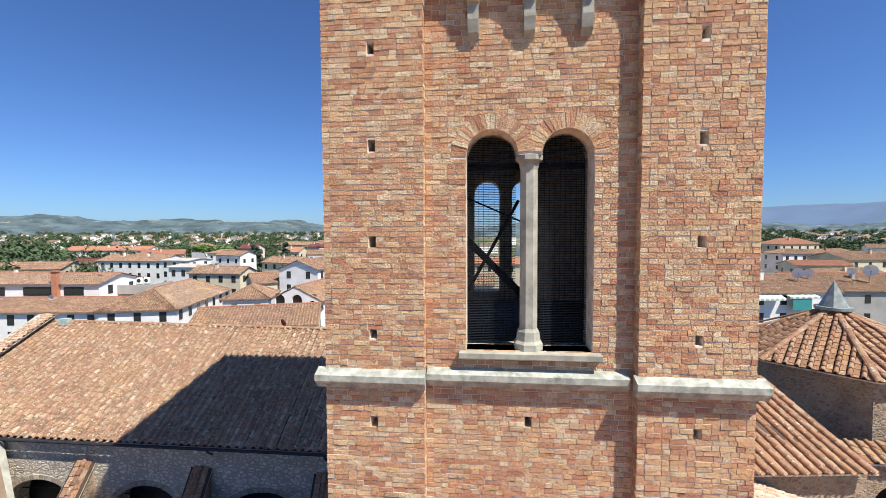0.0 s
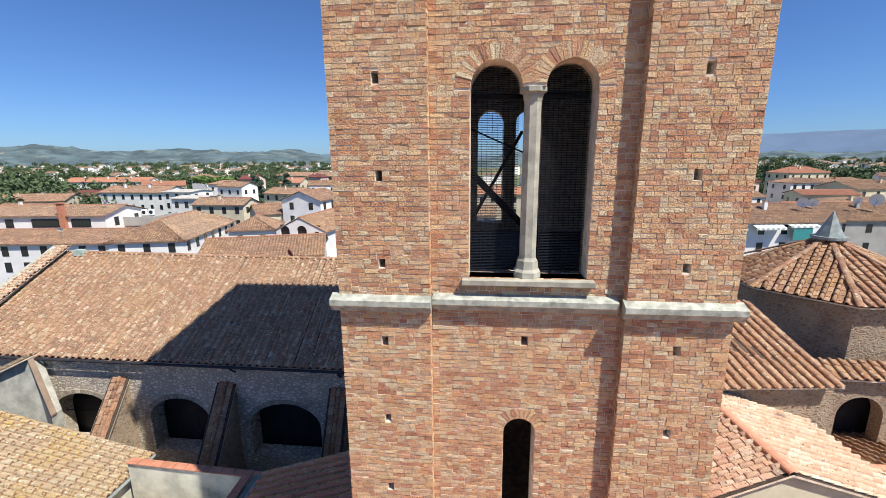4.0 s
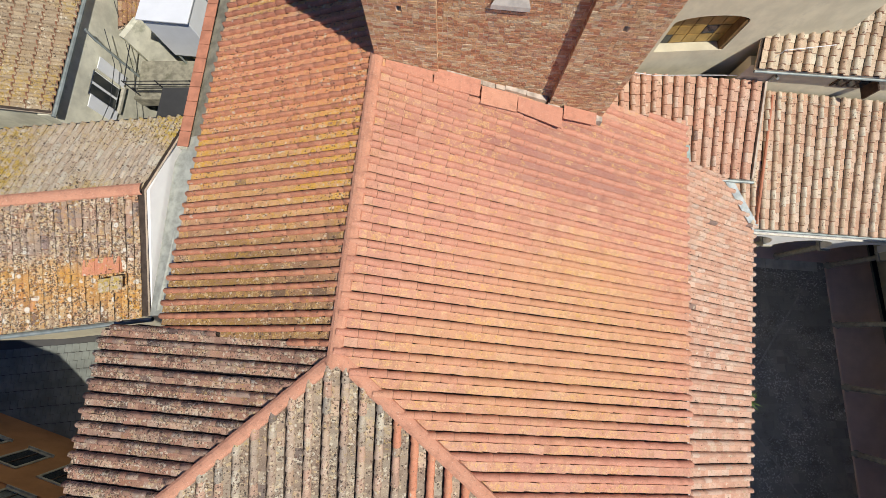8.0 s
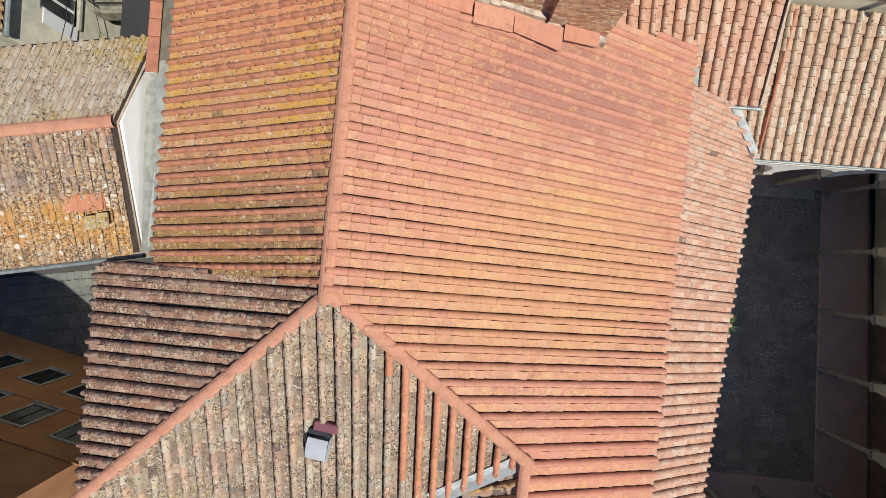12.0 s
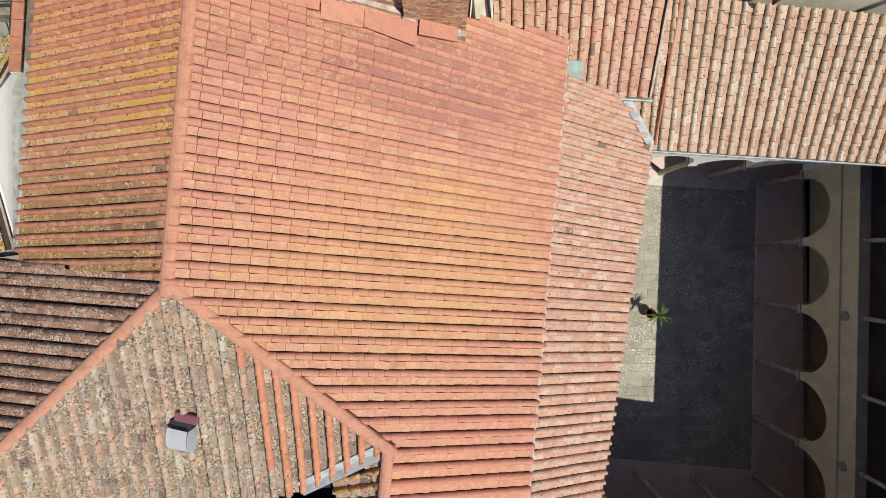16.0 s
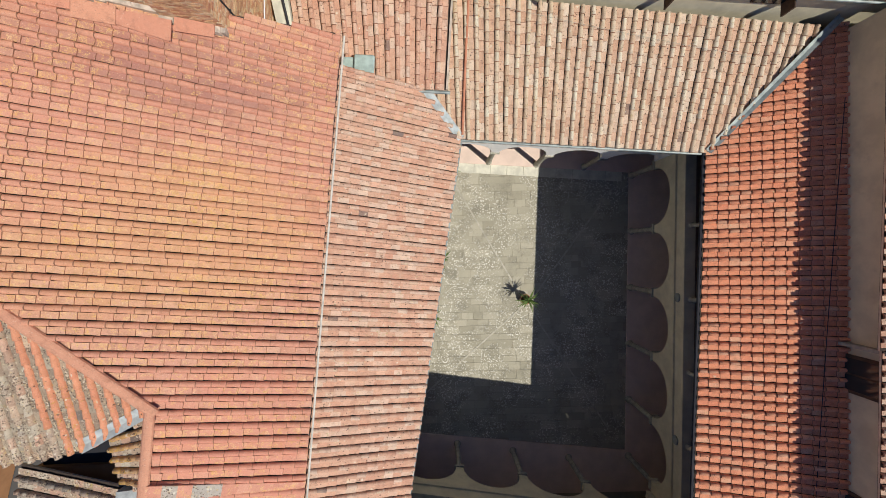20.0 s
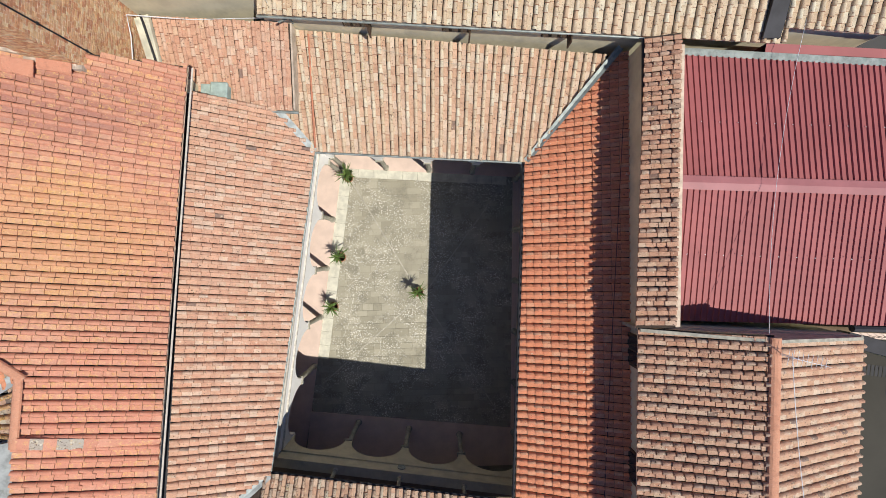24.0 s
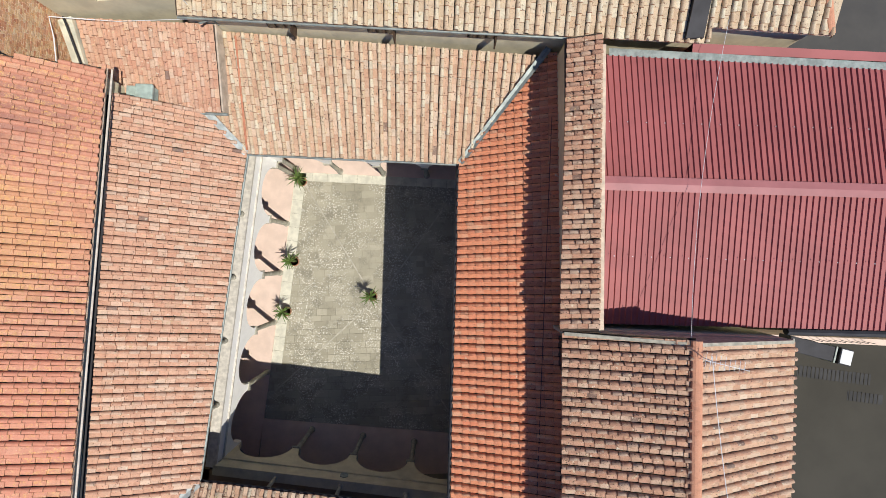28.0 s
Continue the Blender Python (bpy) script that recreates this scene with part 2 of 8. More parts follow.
def rubble(name, tones, mortar, scale):
    """Roughly coursed rubble stone in smeared lime mortar: uneven stones, some patched with brick, blurred joints and stains."""
    m, nt, bsdf = nodes_of(name)
    pos, _ = _rand(nt)
    bent = _add3(nt, pos, _scale3(nt, _n3(nt, pos, 3.0), 0.22, (-0.11, -0.11, -0.11)))
    grid = _scale3(nt, bent, (scale, scale, scale * 1.8))
    cells, edge = _n(nt, "ShaderNodeTexVoronoi", Scale=1.0), _n(nt, "ShaderNodeTexVoronoi", Scale=1.0)
    edge.feature = "DISTANCE_TO_EDGE"
    for v in (cells, edge):
        nt.links.new(grid, v.inputs["Vector"])
    sep = nt.nodes.new("ShaderNodeSeparateColor")
    nt.links.new(cells.outputs["Color"], sep.inputs["Color"])
    col = _mix(nt, sep.outputs["Red"], tones[0], tones[1])
    col = _mix(nt, _mul(nt, sep.outputs["Green"], 0.6), col, tones[2])
    grain = _noise(nt, pos, 12.0, 6.0, 0.75)
    col = _mix(nt, _mul(nt, _ramp(nt, grain, 0.42, 0.66), 0.55), col, tuple(0.45 * c for c in tones[0]))
    smear = _mul(nt, _ramp(nt, _noise(nt, pos, 1.3, 5.0, 0.7), 0.30, 0.62), 0.16)
    joint = _ramp(nt, _mul(nt, edge.outputs["Distance"], smear, "SUBTRACT"), -0.02, 0.10)
    col = _mix(nt, joint, mortar, col)
    col = _mix(nt, _mul(nt, _ramp(nt, _noise(nt, pos, 0.7, 6.0, 0.7), 0.50, 0.68), 0.45), col, (0.16, 0.13, 0.10))
    col = _mix(nt, _mul(nt, _ramp(nt, _noise(nt, pos, 25.0, 4.0, 0.8), 0.58, 0.66), 0.5), col, (0.12, 0.10, 0.08))
    nt.links.new(col, bsdf.inputs["Base Color"])
    bsdf.inputs["Roughness"].default_value = 0.9
    _bump(nt, bsdf, _mul(nt, joint, grain, "ADD"), 0.8, 0.05)
    return m


def glass(name, tint=(0.5, 0.6, 0.65)):
    m, nt, bsdf = nodes_of(name)
    bsdf.inputs["Base Color"].default_value = (*[c * 0.05 for c in tint], 1)
    bsdf.inputs["Roughness"].default_value = 0.08
    bsdf.inputs["Specular IOR Level"].default_value = 0.6
    return m


YELLOW = (0.66, 0.42, 0.09)
MAIN_STAINS = [(3.0, -0.4, 5.5, 3.2, (0.70, 0.42, 0.14), 0.25), (4.3, 4.8, 4.6, 1.7, (0.30, 0.135, 0.12), 0.55), (0.6, 5.4, 3.2, 1.3, (0.38, 0.17, 0.135), 0.45), (4.2, -8.5, 3.2, 4.5, (0.68, 0.27, 0.18), 0.45), (0.0, 2.2, 2.2, 3.5, (0.66, 0.31, 0.22), 0.3)]
M_ROOF_MAIN = clay("clay_tile_salmon", [(0.64, 0.27, 0.165), (0.70, 0.31, 0.198), (0.66, 0.28, 0.178), (0.72, 0.35, 0.222), (0.66, 0.285, 0.165)], YELLOW, 0.25, soot_amount=0.05, zone_scale=0.16, vary=0.12, wash=0.08, speck=0.3, rings=0.85, patches=MAIN_STAINS)
M_ROOF_ROSE = clay("clay_tile_coral", [(0.62, 0.28, 0.175), (0.71, 0.36, 0.23), (0.65, 0.305, 0.19), (0.74, 0.46, 0.32), (0.67, 0.32, 0.20)], (0.5, 0.42, 0.2), 0.1, soot_amount=0.14, pale=0.3, crust=0.06, speck=0.35, odd=0.01)
M_CAP_MAIN = clay("clay_cap_salmon", [(0.65, 0.245, 0.148), (0.68, 0.268, 0.165), (0.66, 0.252, 0.155), (0.69, 0.29, 0.172)], YELLOW, 0.12, soot_amount=0.04, zone_scale=0.16, vary=0.10, wash=0.06, speck=0.2, patches=MAIN_STAINS[:1] + MAIN_STAINS[3:])
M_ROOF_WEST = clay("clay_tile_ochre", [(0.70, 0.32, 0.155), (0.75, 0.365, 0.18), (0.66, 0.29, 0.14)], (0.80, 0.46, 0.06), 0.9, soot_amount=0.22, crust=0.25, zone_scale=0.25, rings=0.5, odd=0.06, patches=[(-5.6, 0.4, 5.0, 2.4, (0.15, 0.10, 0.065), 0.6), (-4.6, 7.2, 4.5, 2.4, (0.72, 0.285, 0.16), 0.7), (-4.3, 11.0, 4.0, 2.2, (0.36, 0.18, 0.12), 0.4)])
M_CAP_WEST = clay("clay_cap_ochre", [(0.74, 0.255, 0.135), (0.79, 0.29, 0.150), (0.72, 0.25, 0.13)], (0.70, 0.40, 0.06), 0.25, soot_amount=0.10, crust=0.04, zone_scale=0.3, vary=0.15, speck=0.25, patches=[(-4.3, 10.5, 4.0, 3.0, (0.38, 0.15, 0.10), 0.55)])
M_ROOF_OLD = clay("clay_tile_weathered", [(0.50, 0.29, 0.18), (0.66, 0.42, 0.28), (0.44, 0.27, 0.18), (0.70, 0.52, 0.36), (0.66, 0.33, 0.21), (0.66, 0.37, 0.24), (0.46, 0.35, 0.26)], (0.60, 0.44, 0.12), 0.25, soot_amount=0.22, crust=0.5, odd=0.06, vary=0.3)
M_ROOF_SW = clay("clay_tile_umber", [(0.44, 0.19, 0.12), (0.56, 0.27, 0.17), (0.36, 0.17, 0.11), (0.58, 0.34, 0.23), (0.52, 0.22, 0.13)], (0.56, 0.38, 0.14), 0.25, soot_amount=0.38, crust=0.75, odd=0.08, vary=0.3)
M_PAN_OLD = clay("clay_pan_weathered", [(0.36, 0.22, 0.145), (0.48, 0.32, 0.21), (0.32, 0.20, 0.135), (0.52, 0.38, 0.26)], (0.54, 0.40, 0.14), 0.3, soot_amount=0.4, crust=0.6, odd=0.06, vary=0.35)
M_ROOF_LOW = clay("clay_tile_crusted", [(0.60, 0.24, 0.13), (0.58, 0.35, 0.19), (0.36, 0.21, 0.13), (0.62, 0.42, 0.26)], (0.72, 0.38, 0.04), 0.62, soot_amount=0.5, crust=0.95, zone_scale=0.7, odd=0.14, discs=0.45, vary=0.35, patches=[(-11.5, 2.4, 4.5, 1.3, (0.36, 0.30, 0.27), 0.45), (-10.5, 0.9, 5.0, 0.9, (0.72, 0.36, 0.06), 0.5)])
M_ROOF_CLOISTER = clay("clay_tile_pink", [(0.58, 0.29, 0.175), (0.70, 0.39, 0.25), (0.64, 0.33, 0.20), (0.74, 0.50, 0.35), (0.68, 0.35, 0.215)], (0.5, 0.42, 0.2), 0.1, soot_amount=0.16, pale=0.45, crust=0.08, speck=0.35, odd=0.01)
M_ROOF_STRIP = clay("clay_tile_rose", [(0.56, 0.25, 0.15), (0.66, 0.33, 0.21), (0.60, 0.28, 0.17), (0.70, 0.43, 0.29), (0.52, 0.23, 0.14)], soot_amount=0.35, pale=0.3, crust=0.14, speck=0.4, odd=0.04)
M_ROOF_PALE = clay("clay_tile_pale", [(0.58, 0.38, 0.25), (0.68, 0.48, 0.34), (0.60, 0.39, 0.26), (0.72, 0.55, 0.41)], (0.64, 0.44, 0.06), 0.85, soot_amount=0.3, crust=0.25, zone_scale=0.3)
M_ROOF_EAST = clay("clay_tile_red", [(0.772, 0.238, 0.122), (0.832, 0.29, 0.151), (0.792, 0.264, 0.13), (0.812, 0.273, 0.139), (0.812, 0.37, 0.21)], soot_amount=0.02, pale=0.1, crust=0.01, vary=0.08, speck=0.15)
M_ROOF_NORTH = clay("clay_tile_straw", [(0.60, 0.35, 0.21), (0.72, 0.50, 0.33), (0.66, 0.41, 0.25), (0.78, 0.60, 0.42), (0.70, 0.45, 0.275)], (0.6, 0.45, 0.15), 0.2, soot_amount=0.14, pale=0.5, crust=0.08, speck=0.35)
M_ROOF_BUFF = clay("clay_tile_buff", [(0.40, 0.25, 0.145), (0.51, 0.33, 0.20), (0.44, 0.27, 0.155), (0.55, 0.39, 0.25)], (0.54, 0.36, 0.08), 0.7, soot_amount=0.4, crust=0.2, vary=0.3)
M_ROOF_NAVE = clay("clay_tile_brown", [(0.345, 0.163, 0.0914), (0.508, 0.274, 0.163), (0.396, 0.198, 0.117), (0.588, 0.385, 0.249), (0.284, 0.152, 0.0914), (0.478, 0.243, 0.137)], (0.50, 0.34, 0.10), 0.35, soot_amount=0.4, crust=0.2, vary=0.35)
M_PAN_NAVE = clay("clay_pan_brown", [(0.304, 0.16, 0.0943), (0.435, 0.239, 0.145), (0.348, 0.189, 0.109), (0.493, 0.319, 0.203)], (0.38, 0.26, 0.08), 0.35, soot_amount=0.55, crust=0.2, vary=0.35)
M_CORNICE = plain("worn_pale_stone", (0.46, 0.47, 0.40), 0.9, scale=5.0, spread=0.45, grain=18.0, bump=0.5, stain=(0.17, 0.19, 0.15), stain_amount=0.85)
M_ROOF_RUST = clay("clay_tile_rust", [(0.34, 0.14, 0.075), (0.44, 0.21, 0.115), (0.31, 0.14, 0.08), (0.50, 0.28, 0.17), (0.40, 0.175, 0.09)], YELLOW, 0.35, soot_amount=0.5, crust=0.08)
# deck colour kept near black, so gaps between tiles look like shadow lines
M_UNDER = plain("shade_dark_deck", (0.075, 0.055, 0.042), 0.95, scale=5.0, spread=0.4)
# darker tile rims: joint grime together with the painted shadow line of each lap
M_RIM = plain("grime_and_shadow_edge", (0.40, 0.205, 0.125), 0.95, scale=9.0, spread=0.5)
M_CORE = plain("tower_bedding", (0.84, 0.70, 0.56), 0.95, scale=5.0, spread=0.3)
M_GUTTER = plain("old_gutter_metal", (0.42, 0.43, 0.37), 0.8, scale=4.0, spread=0.3, stain=(0.25, 0.27, 0.2), stain_amount=0.5)
M_COPPER = plain("verdigris_sheet", (0.40, 0.50, 0.45), 0.7, scale=3.0, spread=0.3, stain=(0.22, 0.30, 0.26), stain_amount=0.6)
M_AMBER = plain("amber_pane", (0.42, 0.27, 0.08), 0.3, scale=3.0, spread=0.4, bump=0.05)
M_RIDGE = clay("clay_ridge", [(0.66, 0.26, 0.15), (0.69, 0.285, 0.165), (0.68, 0.275, 0.16)], soot_amount=0.06, vary=0.06, speck=0.10)
M_BRICK = clay("tower_brick", [(0.591, 0.221, 0.113), (0.781, 0.395, 0.187), (0.824, 0.481, 0.246), (0.665, 0.272, 0.138), (0.864, 0.594, 0.353), (0.771, 0.44, 0.232), (0.718, 0.313, 0.153), (0.528, 0.205, 0.113)], soot_amount=0.25, pale=0.3, vary=0.3, speck=0.55)
M_MORTAR = plain("lime_mortar", (0.74, 0.60, 0.45), 0.95, scale=3.0)
M_STONE = plain("grey_sandstone", (0.44, 0.42, 0.34), 0.85, scale=4.0, spread=0.35, stain=(0.25, 0.3, 0.25), stain_amount=0.5)
M_PLASTER = plain("cream_plaster", (0.63, 0.575, 0.41), 0.9, scale=1.2, spread=0.15, stain=(0.40, 0.37, 0.28), stain_amount=0.4)
M_OLDPLASTER = plain("stained_plaster", (0.70, 0.68, 0.54), 0.9, scale=1.1, spread=0.3, stain=(0.30, 0.31, 0.21), stain_amount=0.75)
M_WHITE = plain("white_plaster", (0.92, 0.91, 0.87), 0.9, scale=1.5, spread=0.05)
M_PINK = plain("pink_plaster", (0.76, 0.60, 0.50), 0.9, scale=1.0, spread=0.1)
# brown of the rake coping; on walk walls and floors it deepens the shade
M_WALKWALL = plain("walk_shade_and_coping_brown", (0.30, 0.22, 0.16), 0.9, scale=1.0, spread=0.25)
M_ORANGE = plain("ochre_plaster", (0.40, 0.20, 0.09), 0.9, scale=0.8, spread=0.2)
M_RUBBLE = rubble("rubble_stone", [(0.27, 0.19, 0.125), (0.52, 0.41, 0.27), (0.42, 0.22, 0.14)], (0.42, 0.33, 0.23), 4.5)
M_NAVEWALL = rubble("pale_rubble_stone", [(0.68, 0.61, 0.49), (0.92, 0.86, 0.72), (0.66, 0.50, 0.38)], (0.44, 0.38, 0.30), 3.6)
M_ARCHBRICK = clay("grey_arch_brick", [(0.40, 0.27, 0.19), (0.52, 0.38, 0.28), (0.36, 0.23, 0.16), (0.58, 0.46, 0.35)], soot_amount=0.3, crust=0.1)
M_MOSS = plain("mossy_concrete", (0.30, 0.28, 0.21), 0.95, scale=3.0, spread=0.45, grain=14.0, bump=0.6, stain=(0.12, 0.12, 0.075), stain_amount=0.8)
M_LEAD = plain("lead_grey", (0.32, 0.36, 0.34), 0.55, 0.3, scale=3.0, spread=0.35, stain=(0.2, 0.3, 0.26), stain_amount=0.5)
# near-black for ironwork, and for sheets and blocks that stand in for shade
M_DARK = plain("dark_iron_and_shade", (0.035, 0.035, 0.04), 0.6, 0.2, spread=0.3)
M_TERRACE = plain("terracotta_coping", (0.52, 0.22, 0.13), 0.85, scale=3.0, spread=0.25)
M_REDMETAL = plain("red_sheet_metal", (0.37, 0.115, 0.112), 0.6, 0.0, scale=0.4, spread=0.15, bump=0.05)
M_GLASS = glass("dark_glass")
M_WOOD = plain("dark_wood", (0.09, 0.055, 0.035), 0.7, scale=4.0, spread=0.4)
M_PAVE = plain("paving_stone", (0.42, 0.38, 0.29), 0.9, scale=0.9, spread=0.3, stain=(0.16, 0.15, 0.12), stain_amount=0.5)
M_ASPHALT = plain("asphalt", (0.06, 0.06, 0.06), 0.9, scale=0.6, spread=0.3)
M_SCREEN = plain("blackened_wire", (0.018, 0.02, 0.026), 0.7, 0.2, spread=0.2, bump=0.0)
M_ZINC = plain("weathered_zinc", (0.50, 0.54, 0.52), 0.6, 0.0, scale=2.5, spread=0.35, stain=(0.26, 0.34, 0.29), stain_amount=0.5)
M_PALESTONE = plain("pale_sill_stone", (0.64, 0.60, 0.52), 0.85, scale=4.0, spread=0.25)
M_PURPLE = plain("purple_primer", (0.24, 0.09, 0.11), 0.7, spread=0.2)
M_BRIGHTWHITE = plain("fresh_white_enamel", (0.86, 0.88, 0.9), 0.4, spread=0.04, bump=0.0)
M_WHITEMETAL = plain("white_painted_metal", (0.75, 0.77, 0.78), 0.4, 0.0, spread=0.05, bump=0.0)


# ---- builders ----
def mesh_ob(name, verts, faces, mat, parent=None, label=""):
    me = bpy.data.meshes.new(name)
    me.from_pydata([tuple(map(float, v)) for v in verts], [], [tuple(map(int, f)) for f in faces])
    me.update()
    if mat:
        me.materials.append(mat)
    ob = new(name, me)
    if parent:
        ob.parent = parent
    if label:
        ob["label"] = label
    return ob


def part(name, bm, mat, parent, label=""):
    me = bpy.data.meshes.new(name)
    bm.to_mesh(me)
    bm.free()
    me.materials.append(mat)
    ob = new(name, me)
    ob.parent = parent
    if label:
        ob["label"] = label
    return ob


def thing(name, label, category, group="", kind="", at=(0, 0, 0), turn=0.0):
    ob = new(name)
    ob.matrix_basis = pose(*at, 0, 0, turn)
    return tagged(ob, label, category, group, kind)


def box_bm(x0, x1, y0, y1, z0, z1, bevel=0.0, bm=None):
    bm = bm or bmesh.new()
    v = [bm.verts.new((x, y, z)) for z in (z0, z1) for y in (y0, y1) for x in (x0, x1)]
    fs = [bm.faces.new([v[i] for i in q]) for q in ((0, 2, 3, 1), (4, 5, 7, 6), (0, 1, 5, 4), (2, 6, 7, 3), (0, 4, 6, 2), (1, 3, 7, 5))]
    if bevel:
        bmesh.ops.bevel(bm, geom=list({e for f in fs for e in f.edges}), offset=bevel, segments=1, affect="EDGES")
    return bm


def box(name, x0, x1, y0, y1, z0, z1, mat, parent, label="", bevel=0.0):
    return part(name, box_bm(x0, x1, y0, y1, z0, z1, bevel), mat, parent, label)


def tube_bm(points, radius, seg=8, bm=None, caps=True):
    bm = bm or bmesh.new()
    pts = [Vector(p) for p in points]
    rings = []
    for i, p in enumerate(pts):
        way = (pts[min(i + 1, len(pts) - 1)] - pts[max(i - 1, 0)]).normalized()
        side = way.orthogonal().normalized() if i == 0 else (side - way * side.dot(way)).normalized()
        up = way.cross(side)
        r = radius[i] if isinstance(radius, (list, tuple)) else radius
        rings.append([bm.verts.new(p + (side * math.cos(a) + up * math.sin(a)) * r) for a in (2 * math.pi * k / seg for k in range(seg))])
    for a, b in zip(rings, rings[1:]):
        for k in range(seg):
            bm.faces.new((a[k], a[(k + 1) % seg], b[(k + 1) % seg], b[k]))
    if caps:
        bm.faces.new(rings[0][::-1])
        bm.faces.new(rings[-1])
    return bm


def prism(name, poly, z0, z1, mat, parent, label=""):
    n = len(poly)
    verts = [(x, y, z0) for x, y in poly] + [(x, y, z1) for x, y in poly]
    faces = [tuple(range(n))[::-1], tuple(range(n, 2 * n))] + [(i, (i + 1) % n, n + (i + 1) % n, n + i) for i in range(n)]
    return mesh_ob(name, verts, faces, mat, parent, label)


def arch_hole(u0, u1, z0, spring, seg=14, rise=None):
    """An opening with an arched head, as a polygon in the wall's plane."""
    r = (u1 - u0) / 2
    h = r if rise is None else rise
    mid = (u0 + u1) / 2
    return [(u0, z0), (u1, z0)] + [(mid + r * math.cos(math.pi * k / seg), spring + h * math.sin(math.pi * k / seg)) for k in range(seg + 1)]


def rect_hole(u0, u1, z0, z1):
    return [(u0, z0), (u1, z0), (u1, z1), (u0, z1)]


def wall(name, p, q, outline, holes, thick, mat, parent=None, label=""):
    """A wall from plan point p to q: outline and holes are polygons (u along it, z up); it is thick to its left."""
    p, q = Vector(p[:2]), Vector(q[:2])
    d = (q - p).normalized()
    n = Vector((-d.y, d.x))
    if outline is None or isinstance(outline, tuple):
        z0, z1 = outline
        length = (q - p).length
        outline = rect_hole(0, length, z0, z1)
    loops = [outline] + list(holes)
    from_2d = [pt for lp in loops for pt in lp]
    tris = tessellate_polygon([[Vector((a, b, 0)) for a, b in lp] for lp in loops])
    place = lambda a, b, v: (p.x + d.x * a + n.x * v, p.y + d.y * a + n.y * v, b)
    m = len(from_2d)
    verts = [place(a, b, 0) for a, b in from_2d] + [place(a, b, thick) for a, b in from_2d]
    faces = []
    for t in tris:
        (ax, ay), (bx, by), (cx, cy) = (from_2d[i] for i in t)
        t = t if (bx - ax) * (cy - ay) - (by - ay) * (cx - ax) > 0 else t[::-1]
        faces += [tuple(t), tuple(i + m for i in t[::-1])]
    start = 0
    for k, lp in enumerate(loops):
        c = len(lp)
        area = sum(lp[i][0] * lp[(i + 1) % c][1] - lp[(i + 1) % c][0] * lp[i][1] for i in range(c))
        flip = (area > 0) == (k == 0)
        for i in range(c):
            a, b = start + i, start + (i + 1) % c
            faces.append((a, a + m, b + m, b) if flip else (a, b, b + m, a + m))
        start += c
    return mesh_ob(name, verts, faces, mat, parent, label)


def cap_mesh(flare):
    """A half-round cover tile that widens down the slope: x along the row (down), y across, z up; the last faces are its broken lower rim."""
    seg, verts, faces, rim = 7, [], [], []
    for x, r, h, up in ((-0.24, 0.092 - 0.010 * flare, 0.110 - 0.012 * flare, 0.0), (0.232, 0.094 + 0.007 * flare, 0.116 + 0.016 * flare, 0.020 * flare), (0.250, 0.090, 0.104, 0.006 * flare)):
        for k in range(seg + 1):
            a = math.pi * k / seg
            verts.append((x, r * math.cos(a), h * math.sin(a) + up))
    n = seg + 1
    for k in range(seg):
        faces.append((k, k + 1, n + k + 1, n + k))
        rim.append((n + k, n + k + 1, 2 * n + k + 1, 2 * n + k))
    return np.array(verts), faces, rim


def pan_mesh():
    """A flat tile with raised edges; the lower end is lifted over the next one and ends in a worn rim."""
    w0, w1, t = 0.101, 0.104, 0.022
    verts = [(-0.24, -w0, 0), (0.236, -w1, 0.02), (0.236, w1, 0.02), (-0.24, w0, 0),
             (-0.24, -w0, t), (0.236, -w1, t + 0.02), (0.236, w1, t + 0.02), (-0.24, w0, t),
             (0.246, -w1, 0.014), (0.246, w1, 0.014)]
    return np.array(verts), [(4, 5, 6, 7), (0, 1, 5, 4), (2, 3, 7, 6)], [(5, 8, 9, 6)]


PAN = pan_mesh()
_shared = {}


def inside(poly, x, y):
    hit = False
    for (x0, y0), (x1, y1) in zip(poly, poly[1:] + poly[:1]):
        if (y0 > y) != (y1 > y) and x < (x1 - x0) * (y - y0) / (y1 - y0) + x0:
            hit = not hit
    return hit


def crossings(poly, t, way, lo, hi):
    """The stretches of the plan line through t along way that lie inside the outline."""
    cuts = []
    for (x0, y0), (x1, y1) in zip(poly, poly[1:] + poly[:1]):
        ex, ey = x1 - x0, y1 - y0
        det = way[0] * ey - way[1] * ex
        if abs(det) < 1e-9:
            continue
        s = ((x0 - t[0]) * ey - (y0 - t[1]) * ex) / det
        f = ((x0 - t[0]) * way[1] - (y0 - t[1]) * way[0]) / det
        if 0 <= f < 1:
            cuts.append(min(hi, max(lo, s)))
    cuts.sort()
    return [(p, q) for p, q in zip(cuts[::2], cuts[1::2]) if q - p > 0.06]


